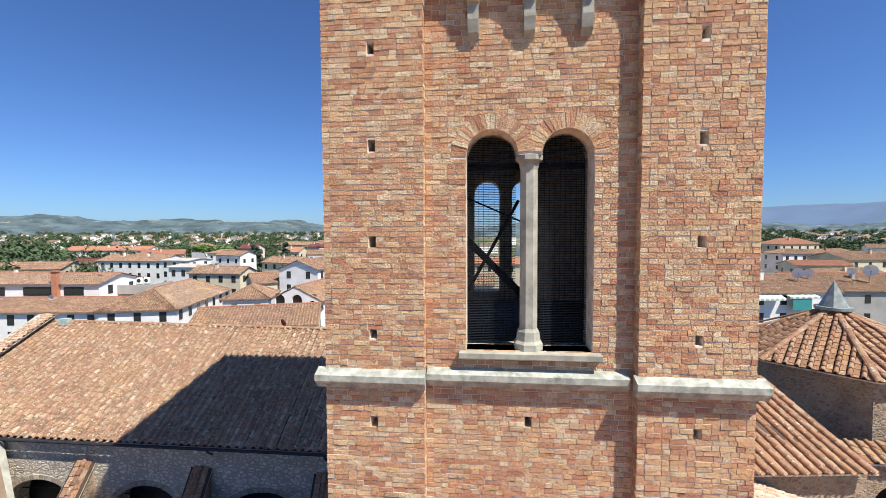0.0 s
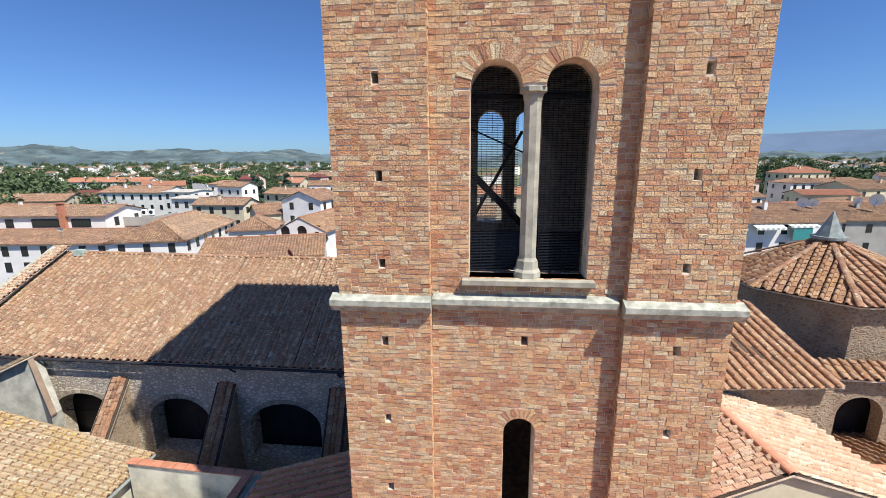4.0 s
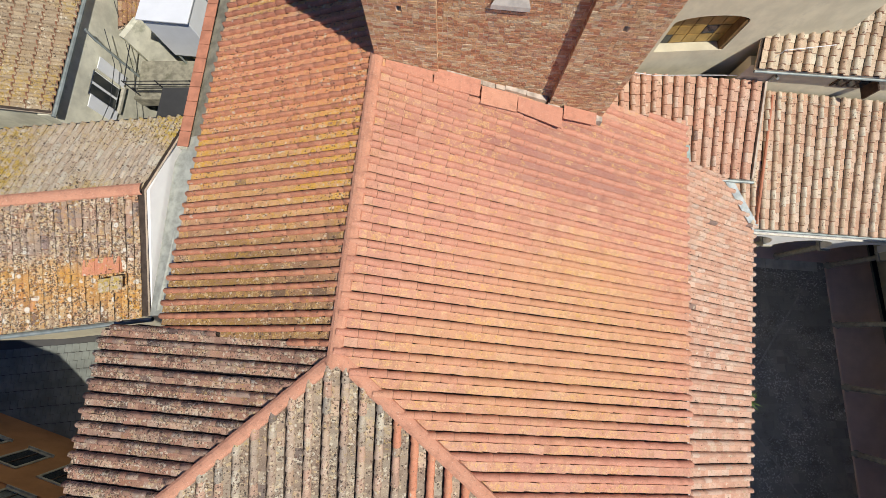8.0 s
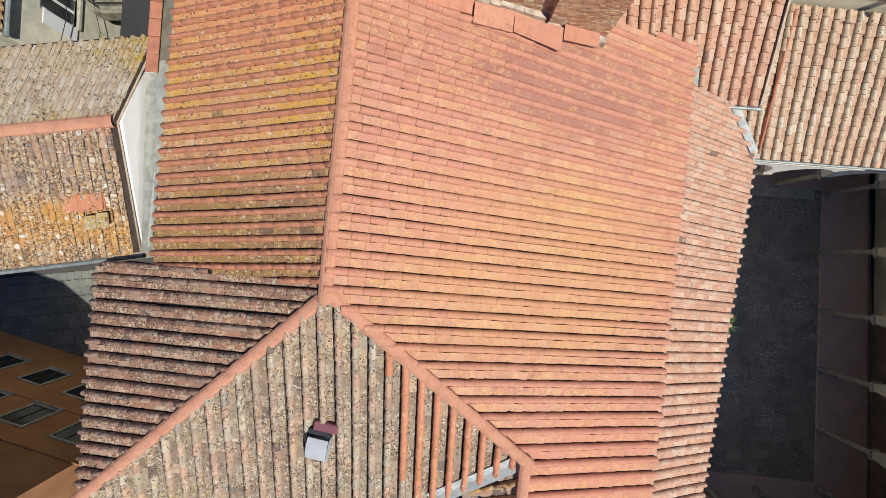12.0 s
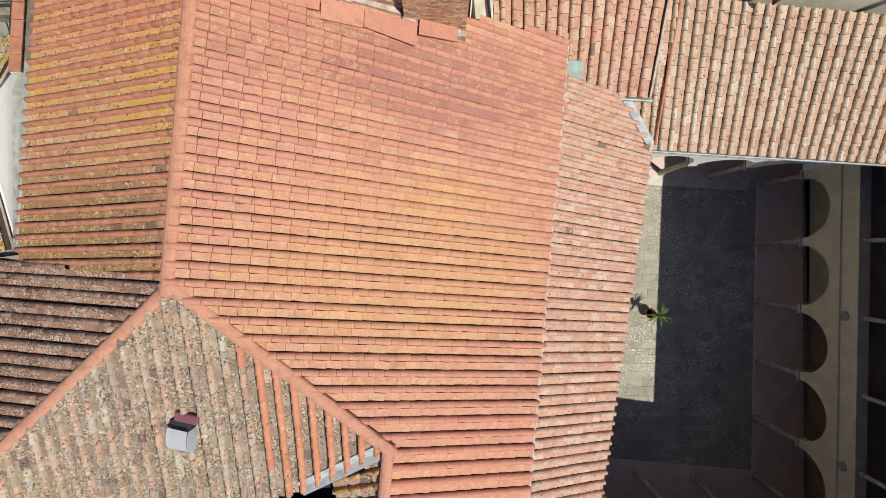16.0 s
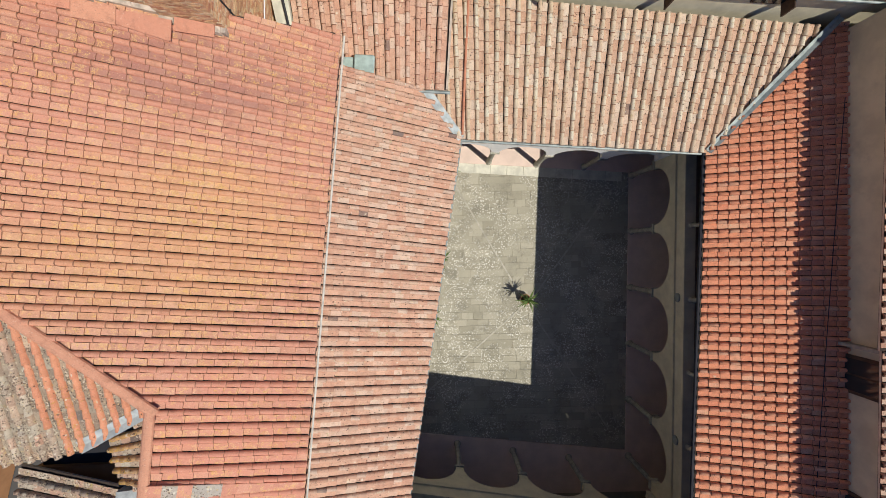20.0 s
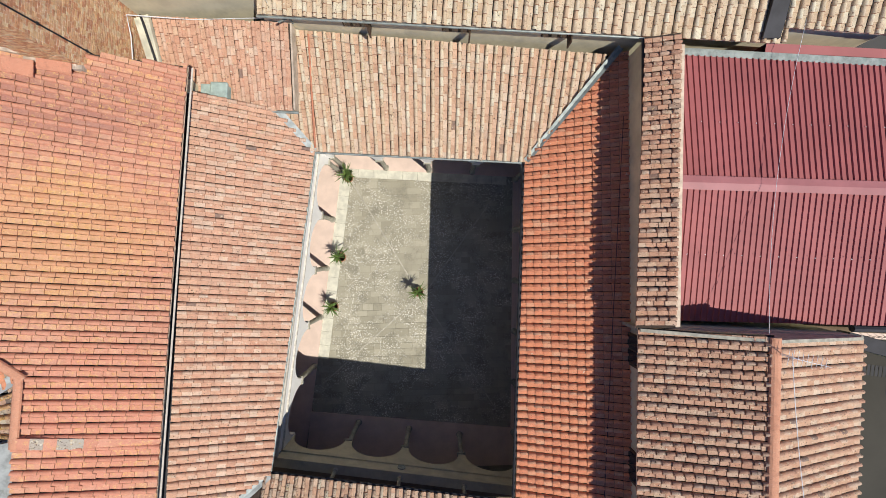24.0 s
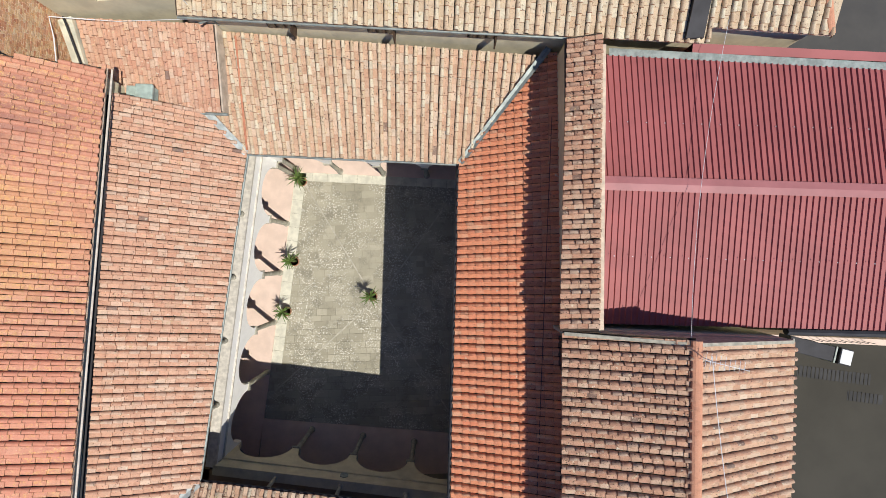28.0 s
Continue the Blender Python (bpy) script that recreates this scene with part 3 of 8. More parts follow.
def roof(name, top, bottom, label, cap_mat, pan_mat, pitch=0.42, course=0.40, keep=None, near=None, singles=150, sag=0.02, deck=0.10, seed=1, scale=None, bend=None, parent=None, jitter=0.007, stagger=0.45, gap=1.0, flare=1.0, fan=None, pan=1.0):
    """Tiles laid in rows from the line top to the line bottom (two points each), on a deck; keep: the plan outline that is covered."""
    rng = np.random.default_rng(seed)
    (a, b), (c, d) = [np.array(p, float) for p in top], [np.array(p, float) for p in bottom]
    owner = parent or thing(name, label, "roof", kind="structure")
    width = max(np.linalg.norm(b - a), np.linalg.norm(d - c))
    rows = max(2, int(round(width / pitch)))
    ends = [np.array(p) for p in (a, b, d, c)]
    outline = keep or [(p[0], p[1]) for p in ends]
    z_at = lambda x, y: 0.0
    jobs = {"cover_tile": [], "flat_tile": []}
    up0 = np.cross(b - a, c - a)
    up0 = up0 if up0[2] > 0 else -up0
    up0 /= np.linalg.norm(up0)
    sc = scale or pitch / 0.42
    waves = rng.normal(0, jitter, (rows + 1, 3))
    for r in range(rows + 1):
        for kind, f in (("flat_tile", (r + 0.5) / rows), ("cover_tile", r / rows)):
            if f > 1:
                continue
            t, e = a + (b - a) * f, c + (d - c) * (fan(f) if fan else f)
            length = np.linalg.norm(e - t)
            way = (e - t) / length
            side = np.cross(up0, way)
            side /= np.linalg.norm(side)
            up = np.cross(way, side)
            # flat tiles shift according to the sun, baring dark deck as a shadow line
            away = -0.013 * gap * sc * (1 if side @ np.array(SUN) > 0 else -1) if kind == "flat_tile" else 0.0
            wob = waves[min(r, rows)]
            places = []
            for s0, s1 in crossings(outline, t, way, -0.6, length + 0.6):
                cuts, at = [s0], s0 + course * (1.0 - stagger * rng.random())
                while at < s1 - 0.35 * course:
                    cuts.append(at)
                    at += course * (1.0 + 0.12 * stagger * rng.normal())
                cuts.append(s1)
                places += [((p + q) / 2, q - p) for p, q in zip(cuts, cuts[1:])]
            for s, step in places:
                g = min(1.0, max(0.0, s / length))
                p = t + way * s
                p = p + up * ((0.03 if kind == "cover_tile" else 0.01) - sag * 4 * g * (1 - g)) + side * (away + wob[0] * math.sin(3.0 * g + wob[1] * 60) + rng.normal(0, 0.3 * jitter))
                if bend:
                    p = p + np.array((0, 0, bend(p[0], p[1])))
                yaw = rng.normal(0, 0.022)
                w2 = way * math.cos(yaw) + side * math.sin(yaw)
                s2 = side * math.cos(yaw) - way * math.sin(yaw)
                lift = 0.025 + rng.normal(0, 0.012)
                w3 = w2 - up * 0.0 + up * lift
                mat4 = np.eye(4)
                mat4[:3, 0], mat4[:3, 1], mat4[:3, 2], mat4[:3, 3] = w3 * (step / 0.40), s2 * sc * rng.uniform(0.96, 1.04) * (pan if kind == "flat_tile" else 1.0), up * sc, p
                jobs[kind].append(mat4)
    for kind, (verts, faces, rim), mat in (("cover_tile", cap_mesh(flare), cap_mat), ("flat_tile", PAN, pan_mat)):
        mats = jobs[kind]
        if near is not None and mats:
            mats.sort(key=lambda q: (q[0, 3] - near[0]) ** 2 + (q[1, 3] - near[1]) ** 2)
        n = min(singles, len(mats)) if near is not None else 0
        key = (kind, mat.name, flare)
        if n and key not in _shared:
            me = bpy.data.meshes.new(kind)
            me.from_pydata(verts.tolist(), [], faces + rim)
            me.materials.append(mat)
            me.materials.append(M_RIM)
            for i in range(len(faces), len(faces) + len(rim)):
                me.polygons[i].material_index = 1
            if kind == "cover_tile":
                me.polygons.foreach_set("use_smooth", [True] * len(faces) + [False] * len(rim))
            _shared[key] = me
        for q in mats[:n]:
            ob = new(kind, _shared[key])
            ob.parent = owner
            ob.matrix_basis = Matrix(q.tolist())
        rest = mats[n:]
        if rest:
            hom = np.c_[verts, np.ones(len(verts))]
            allv = np.concatenate([hom @ q.T for q in rest])[:, :3]
            fl = np.array(faces + rim)
            allf = (fl[None] + np.arange(len(rest))[:, None, None] * len(verts)).reshape(-1, 4)
            me = bpy.data.meshes.new(kind + "s")
            me.from_pydata(allv.tolist(), [], allf.tolist())
            me.materials.append(mat)
            me.materials.append(M_RIM)
            me.polygons.foreach_set("material_index", ([0] * len(faces) + [1] * len(rim)) * len(rest))
            if kind == "cover_tile":
                me.polygons.foreach_set("use_smooth", ([True] * len(faces) + [False] * len(rim)) * len(rest))
            ob = new(kind + "s", me)
            ob.parent = owner
            ob["kind"] = "stuff"
    # the boarded deck under the tiles, on the same ruled surface
    def surf(x, y):
        lo, hi = -0.6, 1.6
        side_of = lambda f: (lambda t, e: (e[0] - t[0]) * (y - t[1]) - (e[1] - t[1]) * (x - t[0]))(a + (b - a) * f, c + (d - c) * f)
        s0 = side_of(lo)
        for _ in range(26):
            mid = 0.5 * (lo + hi)
            if (side_of(mid) > 0) == (s0 > 0):
                lo = mid
            else:
                hi = mid
        t, e = a + (b - a) * lo, c + (d - c) * lo
        g = ((x - t[0]) * (e[0] - t[0]) + (y - t[1]) * (e[1] - t[1])) / ((e[0] - t[0]) ** 2 + (e[1] - t[1]) ** 2)
        return t[2] + (e[2] - t[2]) * g - sag * 4 * min(1.0, max(0.0, g)) * (1 - min(1.0, max(0.0, g))) + (bend(x, y) if bend else 0.0)

    n = len(outline)
    bm = bmesh.new()
    vs = [bm.verts.new((x, y, 0)) for x, y in outline]
    for t in tessellate_polygon([[Vector((x, y, 0)) for x, y in outline]]):
        f = bm.faces.new([vs[i] for i in t])
        f.normal_update()
        if f.normal.z < 0:
            f.normal_flip()
    bmesh.ops.subdivide_edges(bm, edges=bm.edges, cuts=7, use_grid_fill=True)
    for v in bm.verts:
        v.co.z = surf(v.co.x, v.co.y) - 0.02
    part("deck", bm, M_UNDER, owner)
    lo = [(x, y, surf(x, y) - deck) for x, y in outline]
    hi = [(x, y, surf(x, y) - 0.024) for x, y in outline]
    mesh_ob("eave_board", lo + hi, [(i, (i + 1) % n, n + (i + 1) % n, n + i) for i in range(n)], M_MORTAR, owner)
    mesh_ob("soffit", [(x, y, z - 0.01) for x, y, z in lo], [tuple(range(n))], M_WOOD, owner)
    return owner


def ridge_line(owner, p, q, mat, step=0.42, r=0.15, name="ridge_tile"):
    """Half-round ridge tiles end to end along a line."""
    p, q = Vector(p), Vector(q)
    length = (q - p).length
    way = (q - p).normalized()
    side = way.cross(Vector((0, 0, 1))).normalized()
    up = side.cross(way)
    key = (name, mat.name, r, step)
    if key not in _shared:
        # an angular, mortared cover: two steep sides and two broad top faces, the lower end a little proud
        verts, faces = [], []
        shape = ((-1.12, 0.0), (-1.0, 0.42), (-0.55, 0.70), (0.0, 0.78), (0.55, 0.70), (1.0, 0.42), (1.12, 0.0))
        for x, k in ((-0.5 * step, 0.97), (0.47 * step, 1.0), (0.51 * step, 1.03), (0.515 * step, 0.93)):
            verts += [(x, r * u * k, r * w * k) for u, w in shape]
        n = len(shape)
        for i in range(3):
            faces += [(i * n + k, i * n + k + 1, (i + 1) * n + k + 1, (i + 1) * n + k) for k in range(n - 1)]
        me = bpy.data.meshes.new(name)
        me.from_pydata(verts, [], faces)
        me.materials.append(mat)
        _shared[key] = me
    for k in range(int(length / step) + 1):
        ob = new(name, _shared[key])
        ob.parent = owner
        m = Matrix((way, side, up)).transposed().to_4x4()
        m.translation = p + way * min((k + 0.5) * step, length)
        ob.matrix_basis = m


def gutter(name, p, q, mat, label, r=0.07, down=None):
    g = thing(name, label, "gutter")
    bm = tube_bm([p, q], r, 8)
    part("channel", bm, mat, g)
    if down:
        part("downpipe", tube_bm(down, 0.045, 8), mat, g)
    return g

# ---- ground and distance ----
def ground():
    rings = [(0, 0), (40, 0), (90, -0.5), (200, -1), (600, -2), (1500, -3), (4500, -4)]
    verts, faces, seg = [(0, 0, -0.35)], [], 48
    for r, z in rings[1:]:
        verts += [(r * math.cos(2 * math.pi * k / seg), r * math.sin(2 * math.pi * k / seg), z - 0.35) for k in range(seg)]
    faces += [(0, 1 + k, 1 + (k + 1) % seg) for k in range(seg)]
    for j in range(len(rings) - 2):
        o = 1 + j * seg
        faces += [(o + k, o + seg + k, o + seg + (k + 1) % seg, o + (k + 1) % seg) for k in range(seg)]
    ob = mesh_ob("ground", verts, faces, M_GROUND)
    return tagged(ob, "town ground of dark streets fading into green fields", "ground", kind="structure")


def land_material():
    m, nt, bsdf = nodes_of("town_ground")
    pos, _ = _rand(nt)
    col = _mix(nt, _ramp(nt, _noise(nt, pos, 0.012, 5.0), 0.42, 0.6), (0.085, 0.11, 0.04), (0.26, 0.22, 0.12))
    col = _mix(nt, _mul(nt, _ramp(nt, _noise(nt, pos, 0.05, 3.0), 0.5, 0.6), 0.6), col, (0.05, 0.08, 0.03))
    dist = nt.nodes.new("ShaderNodeVectorMath")
    dist.operation = "LENGTH"
    nt.links.new(pos, dist.inputs[0])
    near = _ramp(nt, dist.outputs["Value"], 90.0, 180.0)
    street = _mix(nt, _noise(nt, pos, 0.6, 4.0), (0.05, 0.05, 0.05), (0.10, 0.095, 0.085))
    col = _mix(nt, near, street, col)
    nt.links.new(col, bsdf.inputs["Base Color"])
    bsdf.inputs["Roughness"].default_value = 0.95
    return m


M_GROUND = land_material()
ground()

# ---- tower ----
TOWER = thing("bell_tower", "square red brick bell tower with twin arched belfry window", "bell tower", at=(-1.16, 6.98, 0), turn=-6.22)
U0, U1, P0, P1, DEP, REC = -0.85, 6.14, 0.88, 4.34, 7.75, 0.20
Z0, ZC, ZT = 9.0, 23.0, 42.2
PUTLOGS = [29.05, 27.45, 25.84, 24.28, 22.73, 21.11, 19.50, 17.89]


def put_hole(u, z):
    return rect_hole(u - 0.06, u + 0.06, z - 0.1, z + 0.1)


LIGHT_L, LIGHT_R = arch_hole(1.58, 2.45, 23.97, 27.28), arch_hole(2.84, 3.68, 23.97, 27.28)
LANCET = arch_hole(2.28, 2.90, 18.45, 20.80)
SMALL = put_hole(2.63, 22.74)
HOLES_L, HOLES_R = [put_hole(0.0, z) for z in PUTLOGS], [put_hole(5.27, z) for z in PUTLOGS]
BIFORA = [(1.58, 23.97), (3.68, 23.97)] + LIGHT_R[2:] + LIGHT_L[2:]
ARCHES = [1.25, 2.16, 3.07, 3.98]
CORBELS = [1.70, 2.61, 3.52]
frieze = [(P0, 31.0), (P0, 29.73)]
for c in ARCHES:
    frieze += [(c - 0.36 * math.cos(math.pi * k / 12), 29.73 + 0.37 * math.sin(math.pi * k / 12)) for k in range(13)]
frieze += [(P1, 29.73), (P1, 31.0)]
JOINT = 0.011
wall("left_pilaster", (U0 + JOINT, JOINT), (P0 - JOINT, JOINT), [(0, Z0), (P0 - U0 - 2 * JOINT, Z0), (P0 - U0 - 2 * JOINT, ZT), (0, ZT)], [[(a - U0 - JOINT, b) for a, b in h] for h in HOLES_L], 0.7, M_CORE, TOWER)
wall("right_pilaster", (P1 + JOINT, JOINT), (U1 - JOINT, JOINT), [(0, Z0), (U1 - P1 - 2 * JOINT, Z0), (U1 - P1 - 2 * JOINT, ZT), (0, ZT)], [[(a - P1 - JOINT, b) for a, b in h] for h in HOLES_R], 0.7, M_CORE, TOWER)
wall("panel", (P0 - JOINT, REC + JOINT), (P1 + JOINT, REC + JOINT), [(0, Z0), (P1 - P0 + 2 * JOINT, Z0), (P1 - P0 + 2 * JOINT, 31.0), (0, 31.0)],
     [[(a - P0 + JOINT, b) for a, b in h] for h in (BIFORA, LANCET, SMALL)], 0.6, M_CORE, TOWER)
wall("arch_frieze", (P0, JOINT), (P1, JOINT), [(a - P0, b) for a, b in frieze[::-1]], [], REC, M_CORE, TOWER)
box("upper_wall", P0 - JOINT, P1 + JOINT, JOINT, 0.7, 31.0, ZT, M_CORE, TOWER)
wall("back_wall", (U1, DEP), (U0, DEP), [(0, Z0), (U1 - U0, Z0), (U1 - U0, ZT), (0, ZT)], [[(U1 - a, b) for a, b in h] for h in (LIGHT_L, LIGHT_R)], 0.6, M_CORE, TOWER)
box("east_wall", U1 - 0.6 - JOINT, U1 - JOINT, 0.72, DEP - 0.62, Z0, ZT, M_CORE, TOWER)
box("west_wall", U0 + JOINT, U0 + 0.6, 0.72, DEP - 0.62, Z0, ZT, M_CORE, TOWER)
box("belfry_floor", U0 + 0.62, U1 - 0.65, 0.75, DEP - 0.65, 23.4, 23.7, M_WOOD, TOWER)
box("belfry_ceiling", U0 + 0.62, U1 - 0.65, 0.75, DEP - 0.65, 31.0, 31.3, M_WOOD, TOWER)
box("tower_roof", U0 - 0.25, U1 + 0.25, -0.25, DEP + 0.25, ZT, ZT + 0.5, M_STONE, TOWER)


def spans(u0, u1, holes, z, grow=0.0):
    """The stretches of a course at height z that no opening cuts."""
    cuts = []
    for h in holes:
        zs = [b for _, b in h]
        if min(zs) - 0.03 <= z <= max(zs) + 0.03:
            xs = []
            for (a0, b0), (a1, b1) in zip(h, h[1:] + h[:1]):
                if (b0 > z) != (b1 > z):
                    xs.append(a0 + (a1 - a0) * (z - b0) / (b1 - b0))
            xs.sort()
            cuts += [(xs[i], xs[i + 1]) for i in range(0, len(xs) - 1, 2)]
    cuts.sort()
    out, at = [], u0
    for a, b in cuts:
        if a > at:
            out.append((at, min(a, u1)))
        at = max(at, b)
    if at < u1:
        out.append((at, u1))
    return [(a, b) for a, b in out if b - a > 0.03]


def brick_boxes(u0, u1, z0, z1, holes, v, rng, course=0.088):
    """Boxes (u0, u1, v, z0, z1) of bricks in irregular bond."""
    out, row, z = [], 0, z0
    while z + course <= z1 + 1e-6:
        for a, b in spans(u0, u1, holes, z + course / 2):
            x, first, wide = a, True, True
            while x < b - 0.02:
                ln = rng.choice((0.265, 0.25, 0.24, 0.13)) if not first and wide else 0.255
                wide = not wide if rng.random() < 0.62 else wide
                if not wide:
                    ln = rng.choice((0.13, 0.12, 0.15))
                if first and row % 2:
                    ln = 0.13
                first = False
                e = min(b, x + ln)
                if b - e < 0.06:
                    e = b
                j = rng.normal(0, 0.0025, 3)
                out.append((x + 0.007, e - 0.007, v + j[0] * 1.2 - 0.001, z + 0.007 + 1.4 * j[1], z + course - 0.007 + 1.4 * j[2]))
                x = e
        z += course
        row += 1
    return out


def bricks_to(parent, boxes, near=None, singles=0, name="bricks", side=None, depth=0.03):
    """Bricks as geometry: those nearest to near as parts, the rest joined. side: maps (u, v, z) to the wall's own axes."""
    side = side or (lambda u, v, z: (u, v, z))
    if near:
        boxes = sorted(boxes, key=lambda q: (0.5 * (q[0] + q[1]) - near[0]) ** 2 + (0.5 * (q[3] + q[4]) - near[1]) ** 2)
    if singles:
        key = "brick_unit"
        if key not in _shared:
            bm = box_bm(-0.5, 0.5, 0, 1, -0.5, 0.5)
            me = bpy.data.meshes.new("brick")
            bm.to_mesh(me)
            bm.free()
            me.materials.append(M_BRICK)
            _shared[key] = me
        for a, b, v, c, d in boxes[:singles]:
            ob = new("brick", _shared[key])
            ob.parent = parent
            ob.matrix_basis = Matrix.LocRotScale(((a + b) / 2, v, (c + d) / 2), None, (b - a, depth, d - c))
    verts, faces = [], []
    rag = np.random.default_rng(len(boxes))
    for a, b, v, c, d in boxes[singles:]:
        o = len(verts)
        q = rag.normal(0, 0.0022, 12)
        verts += [side(a + q[0], v + q[8], c + q[1]), side(b + q[2], v + q[9], c + q[3]), side(b + q[4], v + q[10], d + q[5]), side(a + q[6], v + q[11], d + q[7]), side(a, v + depth, c), side(b, v + depth, c), side(b, v + depth, d), side(a, v + depth, d)]
        faces += [(o, o + 1, o + 2, o + 3), (o, o + 4, o + 5, o + 1), (o + 1, o + 5, o + 6, o + 2), (o + 2, o + 6, o + 7, o + 3), (o + 3, o + 7, o + 4, o)]
    ob = mesh_ob(name, verts, faces, M_BRICK, parent)
    ob["kind"] = "stuff"


def grown_arch(u0, u1, z0, spring, by):
    return [(u0, z0), (u1, z0), (u1, spring)] + [((u0 + u1) / 2 + ((u1 - u0) / 2 + by) * math.cos(math.pi * k / 16), spring + ((u1 - u0) / 2 + by) * math.sin(math.pi * k / 16)) for k in range(17)] + [(u0, spring)]


_rng = np.random.default_rng(7)
TOPB = 33.0
bricks_to(TOWER, brick_boxes(U0, P0, 13.6, TOPB, HOLES_L, 0.0, _rng))
GROWN = [grown_arch(1.58, 2.45, 23.97, 27.28, 0.27), grown_arch(2.84, 3.68, 23.97, 27.28, 0.27), rect_hole(2.45, 2.84, 23.97, 27.3), grown_arch(2.28, 2.90, 18.45, 20.80, 0.22), SMALL]
bricks_to(TOWER, brick_boxes(P0, P1, 13.6, 30.35, GROWN, REC, _rng), near=(2.6, 22.6), singles=300)
bricks_to(TOWER, brick_boxes(P1, U1, 13.6, TOPB, HOLES_R, 0.0, _rng))
GROWN_F = [grown_arch(c - 0.36, c + 0.36, 28.9, 29.73, 0.2) for c in ARCHES]
bricks_to(TOWER, brick_boxes(P0, P1, 29.74, TOPB, GROWN_F, 0.0, _rng))
bricks_to(TOWER, brick_boxes(0.0, DEP, 9.6, TOPB, [], 0.0, _rng), side=lambda u, v, z: (U1 - v, u, z))
bricks_to(TOWER, brick_boxes(0.0, REC, 13.6, 29.78, [], 0.0, _rng), side=lambda u, v, z: (P0 - v, u, z))
bricks_to(TOWER, brick_boxes(0.0, REC, 13.6, 29.78, [], 0.0, _rng), side=lambda u, v, z: (P1 + v, u, z))


def voussoirs(cu, cz, r0, r1, v, n, name="voussoir", a0=0.0, a1=math.pi):
    """Wedge bricks round an arch, each a part."""
    for k in range(n):
        b0, b1 = a0 + (a1 - a0) * (k + 0.06) / n, a0 + (a1 - a0) * (k + 0.94) / n
        rr = r1 + _rng.normal(0, 0.008)
        verts = [(cu + r * math.cos(b), vv, cz + r * math.sin(b)) for vv in (v - 0.004 + _rng.normal(0, 0.003), v + 0.04) for r, b in ((r0, b0), (rr, b0), (rr, b1), (r0, b1))]
        mesh_ob(name, verts, [(0, 1, 2, 3), (0, 4, 5, 1), (1, 5, 6, 2), (2, 6, 7, 3), (3, 7, 4, 0)], M_BRICK, TOWER)


voussoirs(2.015, 27.28, 0.435, 0.705, REC, 22, a0=0.10)
voussoirs(3.26, 27.28, 0.42, 0.69, REC, 22, a1=math.pi - 0.10)
voussoirs(2.59, 20.80, 0.31, 0.53, REC, 16)
for c in ARCHES:
    voussoirs(c, 29.73, 0.36, 0.56, 0.0, 15)


def cornice(name, path, z0, z1, out, mat, parent):
    """A moulded band with a sloped top that follows a path of (u, v) corners, projecting towards smaller v."""
    prof = [(0.0, z0), (0.55 * out, z0), (0.75 * out, z0 + 0.25 * (z1 - z0)), (out, z0 + 0.4 * (z1 - z0)), (out, z0 + 0.72 * (z1 - z0)), (0.0, z1)]
    verts, faces = [], []
    for u, v in path:
        verts += [(u, v - o, z) for o, z in prof]
    n = len(prof)
    for i in range(len(path) - 1):
        for k in range(n - 1):
            faces.append((i * n + k, (i + 1) * n + k, (i + 1) * n + k + 1, i * n + k + 1))
    faces += [tuple(range(n))[::-1], tuple(range((len(path) - 1) * n, len(path) * n))]
    return mesh_ob(name, verts, faces, mat, parent)


cornice("string_course", [(U0 - 0.13, 0.03), (P0 + 0.02, 0.03)], 23.36, 23.68, 0.20, M_CORNICE, TOWER)
cornice("string_course", [(P0 + 0.025, REC + 0.03), (P1 - 0.1, REC + 0.03)], 23.36, 23.68, 0.20, M_CORNICE, TOWER)
cornice("string_course", [(P1 - 0.06, 0.03), (U1 + 0.13, 0.03)], 23.36, 23.68, 0.20, M_CORNICE, TOWER)
box("string_course", U1, U1 + 0.12, 0.0, DEP, 23.40, 23.62, M_STONE, TOWER)
# belfry window: sill, mullion column, screens
bm = box_bm(1.45, 3.82, 0.05, 0.62, 23.86, 23.97, 0.012)
part("window_sill", bm, M_STONE, TOWER)
bm = bmesh.new()
prof = [(23.97, 0.235), (24.08, 0.235), (24.13, 0.20), (24.28, 0.18), (24.34, 0.145), (27.04, 0.14), (27.10, 0.155), (27.19, 0.175), (27.205, 0.22), (27.28, 0.22)]
rings = []
for z, r in prof:
    c8 = r * 0.42
    rings.append([bm.verts.new((2.645 + x, REC + 0.2 + y, z)) for x, y in ((-r, -c8), (-c8, -r), (c8, -r), (r, -c8), (r, c8), (c8, r), (-c8, r), (-r, c8))])
for a, b in zip(rings, rings[1:]):
    for k in range(8):
        bm.faces.new((a[k], a[(k + 1) % 8], b[(k + 1) % 8], b[k]))
bm.faces.new(rings[-1])
part("mullion_column", bm, M_STONE, TOWER, "slender octagonal grey stone column with moulded base and capital")
